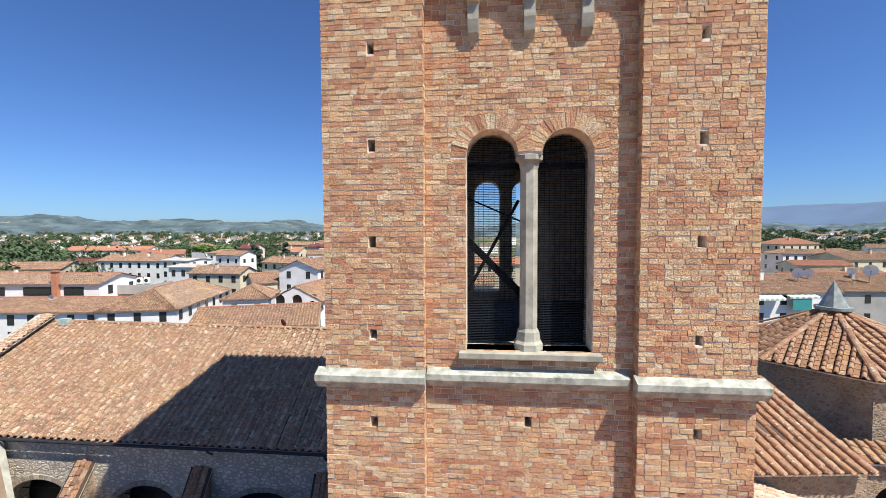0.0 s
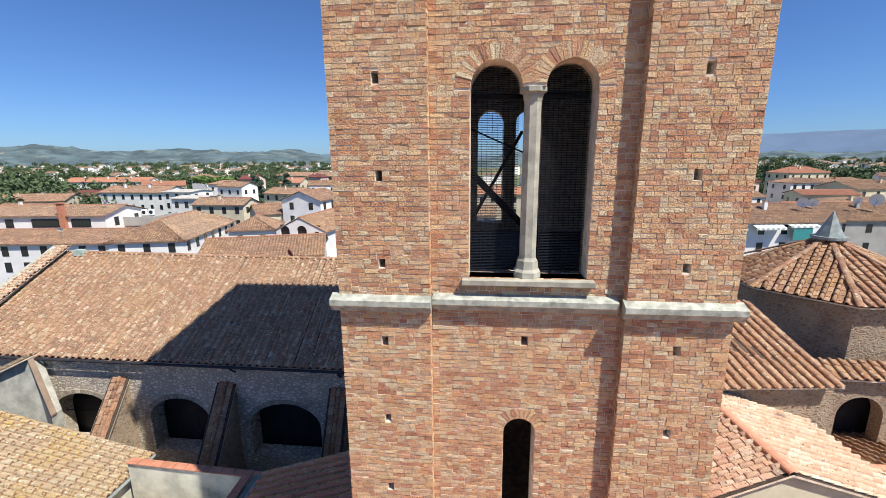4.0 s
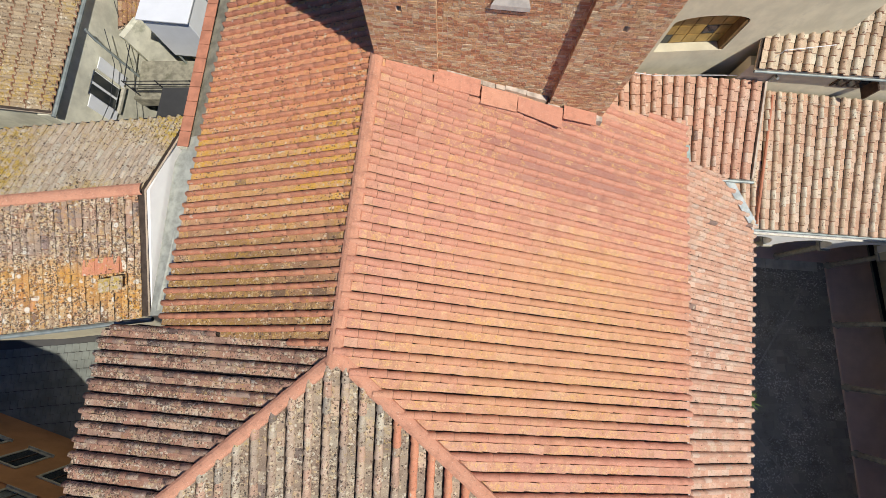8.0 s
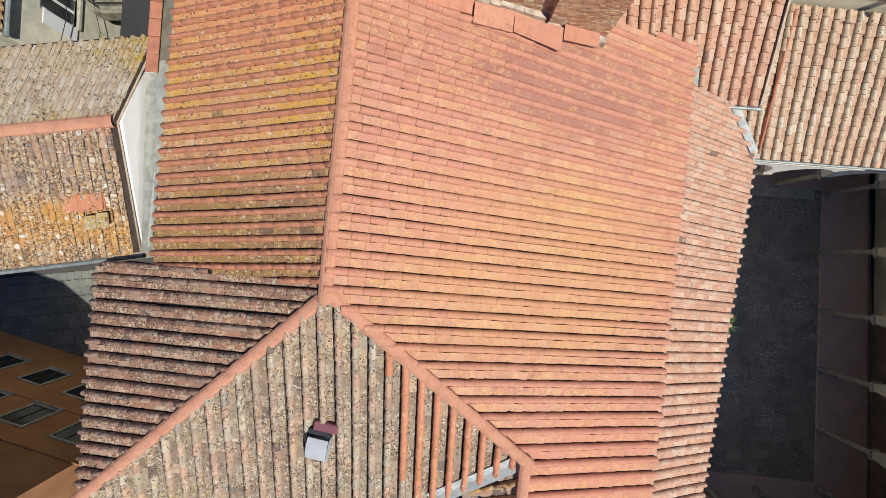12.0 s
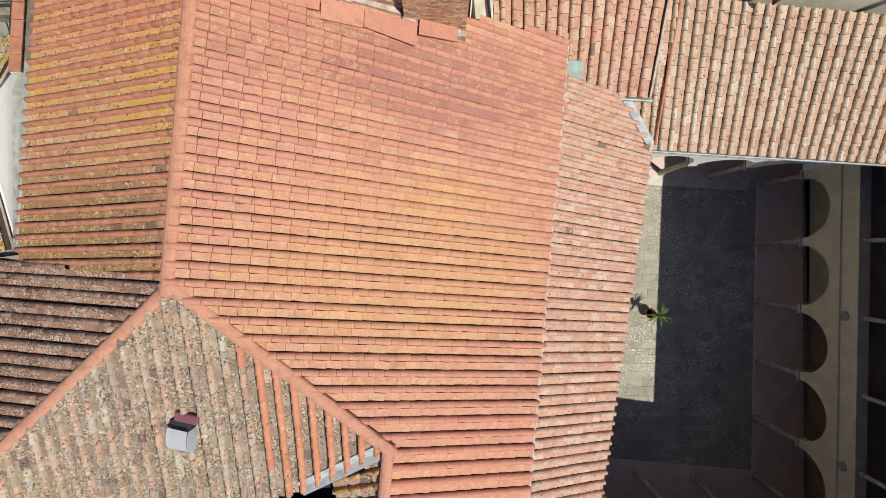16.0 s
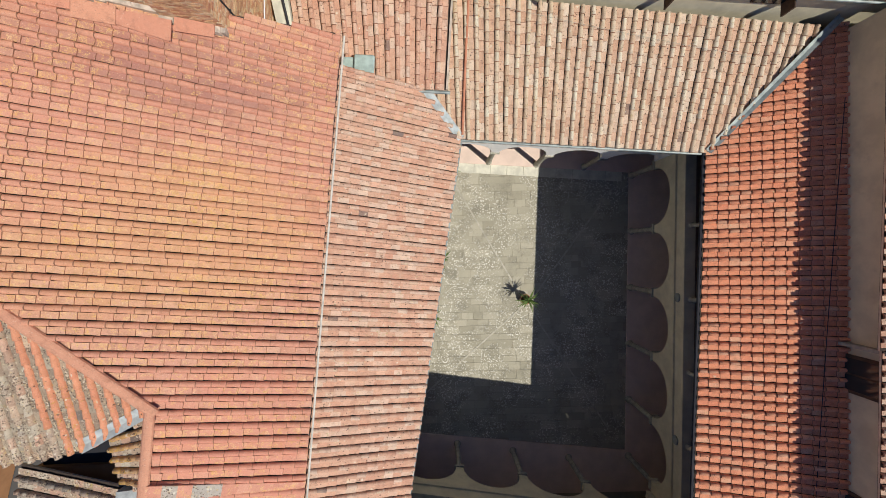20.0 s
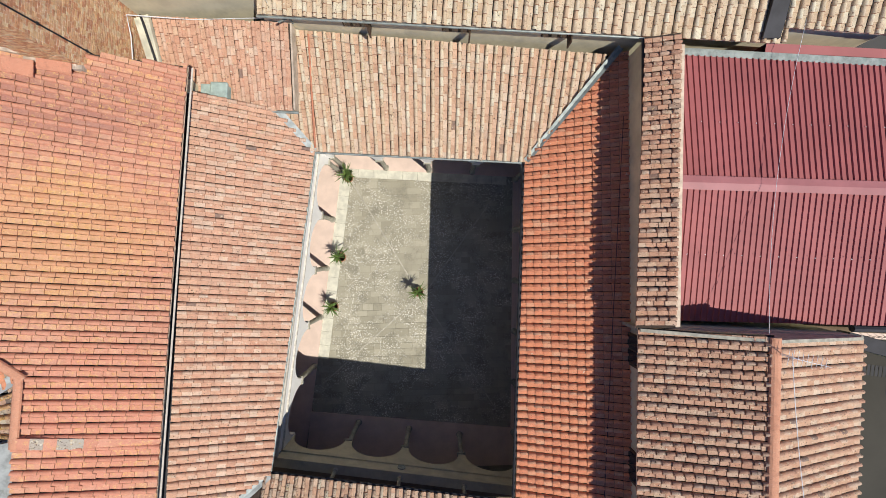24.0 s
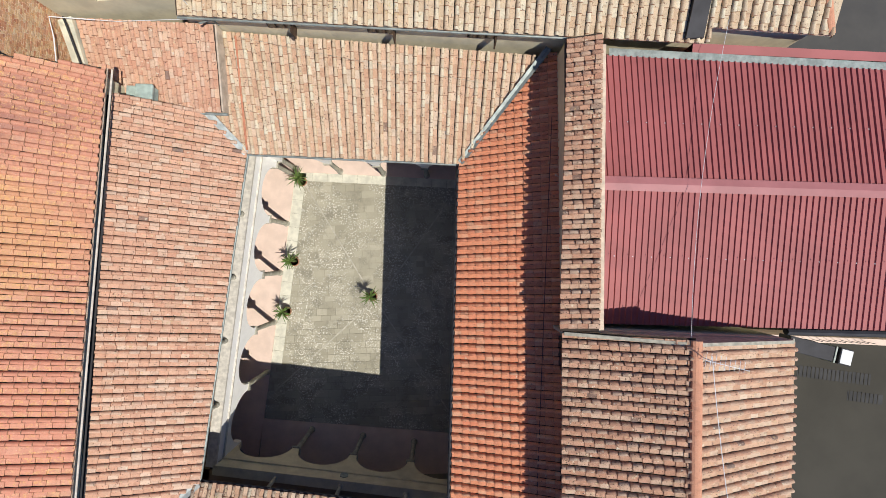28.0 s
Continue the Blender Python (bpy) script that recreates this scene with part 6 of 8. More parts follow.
M_CEDAR = plain("cedar_foliage", (0.07, 0.115, 0.075), 0.8, scale=0.4, spread=0.5, bump=0)
M_PINE = plain("pine_foliage", (0.12, 0.20, 0.05), 0.8, scale=0.4, spread=0.4, bump=0)
M_REDDISH = plain("red_enamel", (0.42, 0.09, 0.07), 0.5, spread=0.15, bump=0)
M_STRIPE = plain("pale_green_canvas", (0.42, 0.50, 0.44), 0.8, spread=0.1)
M_BARK = plain("bark", (0.12, 0.085, 0.06), 0.9, spread=0.4)
# woods and pale fields, the green shifted to blue-grey for haze
M_HILL = plain("hazed_wooded_hill", (0.10, 0.145, 0.155), 0.95, scale=0.014, spread=0.55, grain=0.09, bump=0, stain=(0.34, 0.34, 0.25), stain_amount=0.75)
# the haze of distance is put into this blue base colour
M_FARHILL = plain("hazed_mountain", (0.11, 0.165, 0.25), 1.0, scale=0.003, spread=0.15, grain=0.01, bump=0)


def house(x, y, w, d, h, turn, rise, wall_mat, roof_mat, label, floors=2, bays=4, over=0.45, base=-0.5, hip=False, ribs=True, chimney=0, dish=False, windows=True):
    """A town house: walls, two tiled slopes along its length, windows on the long front and one gable, chimney, dish."""
    hs = thing("house", label, "house", "houses of the town", at=(x, y, base), turn=turn)
    h -= base
    near, close = x * x + y * y < 142 ** 2, x * x + y * y < 104 ** 2
    part("wall", box_bm(-w / 2, w / 2, -d / 2, d / 2, 0, h), wall_mat, hs)
    ix = w / 2 - (0.42 * d if hip else 0)
    W, D = w / 2 + over, d / 2 + over
    drop = rise * over / (d / 2)
    if not hip:
        for sx in (-1, 1):
            mesh_ob("gable", [(sx * w / 2, -d / 2, h), (sx * w / 2, d / 2, h), (sx * w / 2, 0, h + rise)], [(0, 1, 2) if sx > 0 else (0, 2, 1)], wall_mat, hs)
    rng = np.random.default_rng(int(abs(x) * 7 + abs(y)))

    def slope(place, half, top_at, flat):
        # one corrugated sheet of tile rows, closed by its eave and underside
        n = int(2 * half / 0.44) if ribs else 2
        courses = max(3, int(math.hypot(d / 2, rise) / 0.5)) if near else 4
        rings = [(c + e * 0.999, e) for c in range(courses) for e in (0, 1)]
        m = len(rings) - 1
        verts, faces = [], []
        for i, e in rings:
            for k in range(2 * n + 1):
                u = -half + half * k / n
                lift = (0.13 if k % 2 else 0.0) + 0.05 * e + (rng.normal(0, 0.02) if ribs else 0.0)
                verts.append(place(u, top_at(u) * (1 - i / courses), lift))
        cols = 2 * n + 1
        for i in range(m):
            for k in range(cols - 1):
                faces.append((i * cols + k, i * cols + k + 1, (i + 1) * cols + k + 1, (i + 1) * cols + k))
        o = len(verts)
        verts += [place(-half + half * k / n, 0.0, -0.14) for k in range(cols)]
        faces += [(m * cols + k, m * cols + k + 1, o + k + 1, o + k) for k in range(cols - 1)]
        return verts, faces

    z_eave, z_all = h - drop + 0.1, rise + drop
    for sgn in (-1, 1):
        place = lambda u, g, lift: (u, sgn * D * (1 - g), z_eave + z_all * g + lift)
        top_at = (lambda u: min(1.0, (W - abs(u)) / max(0.01, W - ix))) if hip else (lambda u: 1.0)
        mesh_ob("roof", *slope(place, W, top_at, False), roof_mat, hs)
    if hip:
        for sgn in (-1, 1):
            place = lambda u, g, lift: (sgn * (W - (W - ix) * g), u, z_eave + z_all * g + lift)
            mesh_ob("roof", *slope(place, D, lambda u: 1.0 - abs(u) / D, False), roof_mat, hs)
    ends = ix if hip else W
    part("ridge", tube_bm([(-ends, 0, h + rise + 0.14), (ends, 0, h + rise + 0.14)], 0.19, 6), M_TOWNROOF2 if near else roof_mat, hs)
    if hip:
        for sx in (-1, 1):
            for sy in (-1, 1):
                part("ridge", tube_bm([(sx * ix, 0, h + rise + 0.12), (sx * W, sy * D, z_eave + 0.1)], 0.17, 6), roof_mat, hs)
    if windows:
        fl = h / floors
        for f in range(floors):
            z = fl * (f + 0.55)
            for b in range(bays):
                u = -w / 2 + w * (b + 0.5) / bays
                win = part("window", box_bm(u - 0.62, u + 0.62, -d / 2 - 0.05, -d / 2 + 0.02, z - 0.95, z + 0.95), M_STONE if close else M_GLASS, hs)
                if not close:
                    continue
                part("pane", box_bm(u - 0.5, u + 0.5, -d / 2 - 0.075, -d / 2 - 0.05, z - 0.83, z + 0.83), M_GLASS, win)
            ends = max(2, int(d / 4.2))
            for b in range(ends):
                for sx in (-1, 1):
                    v = -d / 2 + d * (b + 0.5) / ends
                    win = part("window", box_bm(sx * w / 2 - 0.04, sx * w / 2 + 0.04, v - 0.6, v + 0.6, z - 0.9, z + 0.9), M_STONE if close else M_GLASS, hs)
                    if not close:
                        continue
                    part("pane", box_bm(sx * (w / 2 + 0.055) - 0.02, sx * (w / 2 + 0.055) + 0.02, v - 0.48, v + 0.48, z - 0.78, z + 0.78), M_GLASS, win)
    for k in range(chimney):
        u = (k + 0.7) * w / (chimney + 0.6) - w / 2
        part("chimney", box_bm(u - 0.35, u + 0.35, -d / 6 - 0.35, -d / 6 + 0.35, h, h + rise + 0.9), wall_mat, hs)
        part("chimney_cap", box_bm(u - 0.45, u + 0.45, -d / 6 - 0.45, -d / 6 + 0.45, h + rise + 0.9, h + rise + 1.05), roof_mat, hs)
    if dish:
        bm = bmesh.new()
        bmesh.ops.create_cone(bm, cap_ends=False, segments=14, radius1=0.06, radius2=0.5, depth=0.16, matrix=Matrix.Translation((w / 4, -d / 3, h + rise + 0.8)) @ Euler((radians(115), 0, radians(20))).to_matrix().to_4x4())
        dsh = part("satellite_dish", bm, M_WHITEMETAL, hs)
        part("mast", tube_bm([(w / 4, -d / 3 + 0.1, h), (w / 4, -d / 3 + 0.1, h + rise + 0.8)], 0.04, 6), M_LEAD, dsh)
    HOUSE_AT[label] = hs
    return hs


HOUSE_AT = {}
HOUSES = [
    (-56.6, 87.6, 26, 13, 11.9, 97, 3.2, M_OFFWHITE, M_TOWNROOF, "large white convent house with shuttered windows and hipped tile roof", 4, 7, True, 0),
    (-82.5, 80.5, 43, 13, 11.7, 0, 1.6, M_OFFWHITE, M_TOWNROOF, "white wing with small windows under a brown tile roof", 4, 12, False, 0),
    (-86, 88.0, 36, 11.5, 15.8, 0, 1.5, M_OFFWHITE, M_TOWNROOF, "white upper storey with wide dark windows and brick chimney", 5, 0, False, 0),
    (-23.2, 76.9, 14, 9, 14.4, 80, 2.2, M_OFFWHITE, M_TOWNROOF, "white gabled house with arched loggia openings", 0, 4, False, 0),
    (-34.4, 110.8, 12, 11.2, 16.5, 75, 2.2, M_OFFWHITE, M_TOWNROOF, "white gabled house with two small windows", 5, 3, False, 0),
    (-27.5, 63.5, 17, 11, 12.5, 12, 2.0, M_CREAM, M_TOWNROOF, "low house with pink tile roof beside the nave", 3, 4, False, 0),
    (-41, 90, 10, 9, 12.2, 100, 2.2, M_OFFWHITE, M_TOWNROOF, "white house with a pink tile roof behind the convent", 3, 3, True, 0),
    (-44, 112, 14, 10, 13.0, 35, 2.0, M_CREAM, M_TOWNROOF, "house with sloping tile roof behind the convent", 3, 3, False, 0),
    (-76, 128, 10, 9, 15.5, -10, 0.5, M_OFFWHITE, M_GREY, "white flat roofed block with roof terrace", 4, 3, False, 0),
    (-64, 122, 16, 8, 14.2, -8, 1.6, M_CREAM, M_TOWNROOF, "cream house with terrace wall and tile roof", 4, 4, False, 1),
    (-119, 166, 29, 12, 15.0, -10, 2.2, M_OFFWHITE, M_TOWNROOF, "white house with wide pink tile roof", 4, 7, False, 2),
    (-152, 178, 18, 11, 13.0, -12, 1.8, M_CREAM, M_MAROON, "cream house with dark maroon roof", 3, 4, False, 0),
    (-206, 262, 54, 14, 15.0, -3, 2.4, M_OFFWHITE, M_TOWNROOF2, "long terrace of houses with red tile roofs", 4, 10, False, 3),
    (-158, 158, 32, 12, 12.6, 8, 2.2, M_CREAM, M_TOWNROOF, "long low house with brown tile roof", 3, 6, False, 1),
    (-128, 128, 18, 11, 12.0, -6, 2.0, M_OFFWHITE, M_TOWNROOF, "white house with brown tile roof", 3, 4, False, 1),
    (-92, 150, 12, 10, 16.0, -14, 0.5, M_OFFWHITE, M_GREY, "narrow white house with flat roof", 5, 3, False, 0),
    (-104, 330, 62, 16, 15.5, -28, 2.6, M_CREAM, M_TOWNROOF, "long yellow villa with wide brown roof", 3, 12, True, 0),
    (-60, 165, 18, 11, 14.0, -25, 2.0, M_CREAM, M_TOWNROOF, "cream house with tile roof", 4, 4, False, 1),
    (6, 112, 18, 11, 12.0, -8, 2.0, M_CREAM, M_TOWNROOF, "cream house behind the church with tile roof", 3, 4, False, 1),
    (-10, 150, 22, 12, 13.0, 10, 2.2, M_OFFWHITE, M_TOWNROOF, "white house behind the church with tile roof", 3, 5, False, 1),
    (24, 168, 26, 12, 13.0, -12, 2.2, M_CREAM, M_TOWNROOF2, "long house behind the church with red roof", 3, 6, False, 1),
    (69, 86.5, 23, 12.4, 13.6, 0, 2.9, M_OFFWHITE, M_TOWNROOF, "white house with awnings under a broad tile roof", 4, 5, False, 1),
    (101, 98, 34, 15, 12.2, -6, 3.2, M_GREY, M_TOWNROOF, "plain grey house with a mottled tile roof", 3, 6, False, 1),
    (152.7, 176, 14.5, 12, 16.0, 0, 1.7, M_OFFWHITE, M_TOWNROOF, "white villa with tall upper windows", 4, 4, True, 0),
    (128, 137, 17, 9, 14.3, -8, 1.2, M_CREAM, M_TOWNROOF2, "low cream house with a deep red roof", 3, 4, False, 0),
    (206, 238, 25, 15, 18.0, 6, 3.0, M_CREAM, M_TOWNROOF2, "tall house with red hipped roof", 4, 5, True, 1),
    (160, 150, 34, 15, 15.4, 6, 2.4, M_CREAM, M_TOWNROOF, "cream house with brown tile roof and dishes", 4, 6, False, 1),
    (187, 196, 26, 13, 14.6, 14, 2.0, M_ORANGE, M_TOWNROOF, "ochre house with tile roof", 3, 5, False, 1),
    (118, 118, 22, 12, 12.6, 10, 2.0, M_CREAM, M_TOWNROOF, "house with brown tile roof between the villas", 3, 5, False, 1),
    (96, 142, 26, 13, 13.4, 8, 2.2, M_OFFWHITE, M_TOWNROOF, "white house with wide eaves and tile roof", 4, 5, False, 1),
]
for i, (x, y, w, d, h, turn, rise, wm, rm, label, fl, bays, hip, chim) in enumerate(HOUSES):
    house(x, y, w, d, h, turn, rise, wm, rm, label, fl, bays, hip=hip, chimney=chim, dish=i % 3 == 1, windows=fl > 0)


# smaller houses between the large ones and the trees
_hs = np.random.default_rng(58)
spots = [(h[0], h[1], 0.5 * max(h[2], h[3])) for h in HOUSES]
made = 0
while made < 13:
    az = radians(_hs.uniform(-37, -13)) if made < 8 else radians(_hs.uniform(34, 50))
    r = _hs.uniform(175, 330)
    x, y = r * math.sin(az), r * math.cos(az)
    if any(math.hypot(x - a, y - b) < c + 17 for a, b, c in spots):
        continue
    spots.append((x, y, 9))
    w = float(_hs.uniform(11, 19))
    pick = made % 4
    house(x, y, w, float(_hs.uniform(8.5, 11)), float(_hs.uniform(12.5, 15.5)) + 0.006 * r, float(_hs.uniform(-30, 30)), float(_hs.uniform(1.6, 2.4)), (M_OFFWHITE, M_CREAM, M_OFFWHITE, M_PINK)[pick], (M_TOWNROOF, M_TOWNROOF2, M_TOWNROOF, M_MAROON)[pick],
          ("small white house with a pink tile roof", "small cream house with a red tile roof", "white house with a tile roof among the trees", "pink house with a dark maroon roof")[pick], 3, 3, hip=made % 3 == 0, chimney=made % 2)
    made += 1

# the loggia front with its arched openings
LOG = HOUSE_AT["white gabled house with arched loggia openings"]
wall("loggia_front", (-7.34, 4.5), (-7.34, -4.5), [(0, 9.0), (9, 9.0), (9, 14.9), (4.5, 17.1), (0, 14.9)], [arch_hole(0.8, 2.55, 13.7, 14.9), arch_hole(3.9, 5.75, 13.7, 14.9), rect_hole(7.2, 8.0, 13.7, 14.8)], 0.3, M_OFFWHITE, LOG)
for u0, u1 in ((0.7, 2.65), (3.8, 5.85), (7.1, 8.1)):
    part("window", box_bm(-7.05, -7.01, 4.5 - u1, 4.5 - u0, 13.6, 15.9), M_GLASS, LOG)
    part("railing", box_bm(-7.2, -7.16, 4.5 - u1, 4.5 - u0, 14.25, 14.31), M_DARK, LOG)

# wide windows and the brick chimney of the upper storey
BAND = HOUSE_AT["white upper storey with wide dark windows and brick chimney"]
for u0, u1 in ((-2.2, -0.6), (3.1, 8.6), (11.1, 15.0)):
    win = part("window", box_bm(u0, u1, -5.83, -5.72, 14.0, 15.7), M_DARK, BAND)
    for a, b in ((u0 + 0.1, (u0 + u1) / 2 - 0.05), ((u0 + u1) / 2 + 0.05, u1 - 0.1)):
        part("pane", box_bm(a, b, -5.86, -5.83, 14.12, 15.58), M_GLASS, win)
part("fascia", box_bm(-18, 15.5, -6.1, -5.7, 13.2, 13.6), M_DARK, BAND)
part("chimney", box_bm(9.3, 10.4, -6.5, -5.78, 13.1, 18.8), M_TERRACE, BAND, "red brick chimney")
part("chimney_cap", box_bm(9.15, 10.55, -6.65, -5.6, 18.8, 19.0), M_TERRACE, BAND)

TER = thing("roof_terrace", "grey concrete roof terrace behind the white wing", "terrace", at=(-67.3, 90.2, 0))
part("slab", box_bm(-5.5, 5.5, -3.0, 5, 0, 13.6), M_GREY, TER)
for x0, x1, y0, y1 in ((-5.5, 5.5, -3.3, -3.0), (-5.8, -5.5, -3.3, 5), (5.5, 5.8, -3.3, 5)):
    part("parapet", box_bm(x0, x1, y0, y1, 13.0, 14.9, 0.03), M_GREY, TER)
AC = thing("air_conditioner", "white air conditioning unit on the roof terrace", "air conditioner", "units on the terrace", at=(-71.2, 91.0, 13.6))
part("casing", box_bm(-0.55, 0.55, -0.28, 0.28, 0.9, 2.3, 0.04), M_WHITEMETAL, AC)
part("stand", box_bm(-0.5, 0.5, -0.22, 0.22, 0, 0.9), M_LEAD, AC)
part("fan_grille", tube_bm([(0, -0.3, 1.6), (0, -0.28, 1.6)], 0.42, 14), M_DARK, AC)
for k in range(1, 5):
    copy_thing(AC, pose(-71.2 + 1.3 * k, 91.0 + 0.5 * k, 13.6))


def big_dish(x, y, z, r, mat, label, foot):
    """A dish on a mast, turned to the south-west, with its arm and receiver."""
    ds = thing("satellite_dish", label, "satellite dish", "dishes on the roofs", at=(x, y, z), turn=-38)
    bm = bmesh.new()
    rings = []
    for j in range(5):
        q = r * (j + 0.2) / 4.2
        rings.append([bm.verts.new((q * math.cos(0.4189 * k), -0.35 * q * q / r - 0.3 * q * math.sin(0.4189 * k), q * math.sin(0.4189 * k))) for k in range(15)])
    for a, b in zip(rings, rings[1:]):
        for k in range(15):
            bm.faces.new((a[k], a[(k + 1) % 15], b[(k + 1) % 15], b[k]))
    part("reflector", bm, mat, ds)
    part("arm", tube_bm([(0, 0, -0.9 * r), (0, -0.9 * r, -0.2 * r)], 0.03, 6), M_LEAD, ds)
    part("receiver", box_bm(-0.08, 0.08, -0.98 * r, -0.82 * r, -0.3 * r, -0.12 * r), M_LEAD, ds)
    part("mast", tube_bm([(0, 0.12, foot - z), (0, 0.12, 0)], 0.05, 6), M_LEAD, ds)


big_dish(-21.7, 57.5, 13.2, 0.62, M_REDDISH, "red satellite dish on a pole by the pink roof", 10.0)
big_dish(74.6, 83.5, 17.2, 1.0, M_WHITEMETAL, "white satellite dish on the house with awnings", 14.0)
big_dish(77.6, 84.5, 17.0, 0.9, M_WHITEMETAL, "white satellite dish on the house with awnings", 14.0)
big_dish(100.5, 93.5, 16.6, 1.35, M_WHITEMETAL, "large white satellite dish above the grey house", 13.0)
big_dish(96.5, 93.8, 16.4, 0.8, M_WHITEMETAL, "white satellite dish above the grey house", 13.0)
big_dish(-70.5, 86, 18.6, 0.6, M_WHITEMETAL, "white satellite dish on the upper storey roof", 15.0)

AWN = thing("striped_awning", "pale green and white striped awning over a balcony", "awning", at=(65.2, 80.2, 0))
for k in range(12):
    u = -3.0 + 0.5 * k
    mesh_ob("stripe", [(u, 0, 13.2), (u + 0.5, 0, 13.2), (u + 0.5, -1.5, 12.6), (u, -1.5, 12.6), (u, -1.5, 12.2), (u + 0.5, -1.5, 12.2)], [(0, 1, 2, 3), (3, 2, 5, 4)], (M_STRIPE, M_OFFWHITE)[k % 2], AWN)
BLIND = thing("balcony_blind", "teal canvas blind hanging over a balcony", "blind", at=(71.7, 80.2, 0))
part("canvas", box_bm(-1.9, 1.9, -1.2, -1.14, 10.2, 12.7), M_TEAL, BLIND)
for k in range(10):
    u = -2.6 + 0.6 * k
    mesh_ob("valance", [(u, 0, 13.2), (u + 0.6, 0, 13.2), (u + 0.6, -1.3, 12.9), (u, -1.3, 12.9), (u, -1.3, 12.55), (u + 0.6, -1.3, 12.55)], [(0, 1, 2, 3), (3, 2, 5, 4)], (M_STRIPE, M_OFFWHITE)[k % 2], BLIND)

_far = np.random.default_rng(11)


def far_blocks():
    """The joined far town: small houses with pitched roofs, walls and roofs apart."""
    wv, wf, rv, rf = [], [], [], []
    for _ in range(430):
        side = _far.random() < 0.6
        az = radians(_far.uniform(-50, -10) if side else _far.uniform(30, 52))
        if _far.random() < 0.12:
            az = radians(_far.uniform(-10, 30))
        r = 200 + 1500 * _far.random() ** 1.2
        x, y = r * math.sin(az), r * math.cos(az)
        if -60 < az * 57.3 < -10 and r < 560 and _far.random() < 0.72 or az > 0.4 and r < 500 and _far.random() < 0.6:
            continue
        w, d, h, rise = _far.uniform(10, 26), _far.uniform(8, 13), _far.uniform(6, 11.5), _far.uniform(1.4, 2.4)
        a = _far.uniform(-0.5, 0.5)
        c, s = math.cos(a), math.sin(a)
        lift = max(0.0, r - 450) * 0.012 - 2
        put = lambda u, v, z: (x + c * u - s * v, y + s * u + c * v, z + lift if z else -3)
        o = len(wv)
        wv += [put(u, v, z) for z in (0, h) for u, v in ((-w / 2, -d / 2), (w / 2, -d / 2), (w / 2, d / 2), (-w / 2, d / 2))] + [put(-w / 2, 0, h + rise), put(w / 2, 0, h + rise)]
        wf += [(o, o + 1, o + 5, o + 4), (o + 1, o + 2, o + 6, o + 5), (o + 2, o + 3, o + 7, o + 6), (o + 3, o, o + 4, o + 7), (o + 4, o + 8, o + 7), (o + 5, o + 6, o + 9)]
        o = len(rv)
        rv += [put(u, v, z) for u, v, z in ((-w / 2 - 0.4, -d / 2 - 0.5, h - 0.1), (w / 2 + 0.4, -d / 2 - 0.5, h - 0.1), (w / 2 + 0.4, 0, h + rise + 0.15), (-w / 2 - 0.4, 0, h + rise + 0.15), (w / 2 + 0.4, d / 2 + 0.5, h - 0.1), (-w / 2 - 0.4, d / 2 + 0.5, h - 0.1))]
        rf += [(o, o + 1, o + 2, o + 3), (o + 3, o + 2, o + 4, o + 5)]
    town = thing("far_town", "far town of pale houses with clay roofs", "town", kind="stuff")
    mesh_ob("walls", wv, wf, M_OFFWHITE, town)["kind"] = "stuff"
    mesh_ob("roofs", rv, rf, M_TOWNROOF, town)["kind"] = "stuff"


far_blocks()


def crown_mesh(name, mat, lobes, leaves, size, seed):
    """Leaf sprays in uneven lobes; lobes: (x, y, z, rx, rz)."""
    rng = np.random.default_rng(seed)
    verts, faces = [], []
    for _ in range(leaves):
        x, y, z, rx, rz = lobes[rng.integers(len(lobes))]
        v = rng.normal(size=3)
        v /= np.linalg.norm(v)
        r = rng.uniform(0.55, 1.05)
        p = np.array((x + v[0] * rx * r, y + v[1] * rx * r, z + v[2] * rz * r))
        a = rng.normal(size=3)
        a /= np.linalg.norm(a)
        b = np.cross(a, v + 0.3 * rng.normal(size=3))
        b /= np.linalg.norm(b) + 1e-9
        s = size * rng.uniform(0.6, 1.3)
        o = len(verts)
        verts += [tuple(p - a * s), tuple(p + b * s * 0.7), tuple(p + a * s), tuple(p - b * s * 0.7)]
        faces.append((o, o + 1, o + 2, o + 3))
    me = bpy.data.meshes.new(name)
    me.from_pydata(verts, [], faces)
    me.materials.append(mat)
    return me, np.array(verts), np.array(faces)


_tl = np.random.default_rng(5)
KINDS = {
    "broadleaf": (crown_mesh("crown", M_LEAF, [(_tl.normal(0, 1.6), _tl.normal(0, 1.6), 5.5 + _tl.normal(0, 1.2), 1.7, 1.4) for _ in range(12)], 900, 0.42, 1), 4.5, "broad green tree with an uneven crown"),
    "cedar": (crown_mesh("crown", M_CEDAR, [((3.6 - 0.3 * k) * math.cos(2.4 * k) * 0.6, (3.6 - 0.3 * k) * math.sin(2.4 * k) * 0.6, 2.2 + 0.85 * k, 2.6 - 0.2 * k, 0.5) for k in range(11)], 1000, 0.45, 2), 9.0, "dark cedar with layered branches"),
    "pine": (crown_mesh("crown", M_PINE, [(_tl.normal(0, 2.4), _tl.normal(0, 2.4), 7.6 + _tl.normal(0, 0.3), 1.8, 0.75) for _ in range(14)], 1000, 0.4, 3), 7.2, "umbrella pine with a flat bright green crown"),
    "cypress": (crown_mesh("crown", M_CEDAR, [(0, 0, 1.0 + 0.8 * k, 0.95 - 0.07 * k, 0.8) for k in range(11)], 600, 0.35, 4), 6.0, "slim dark green cypress tree"),
}


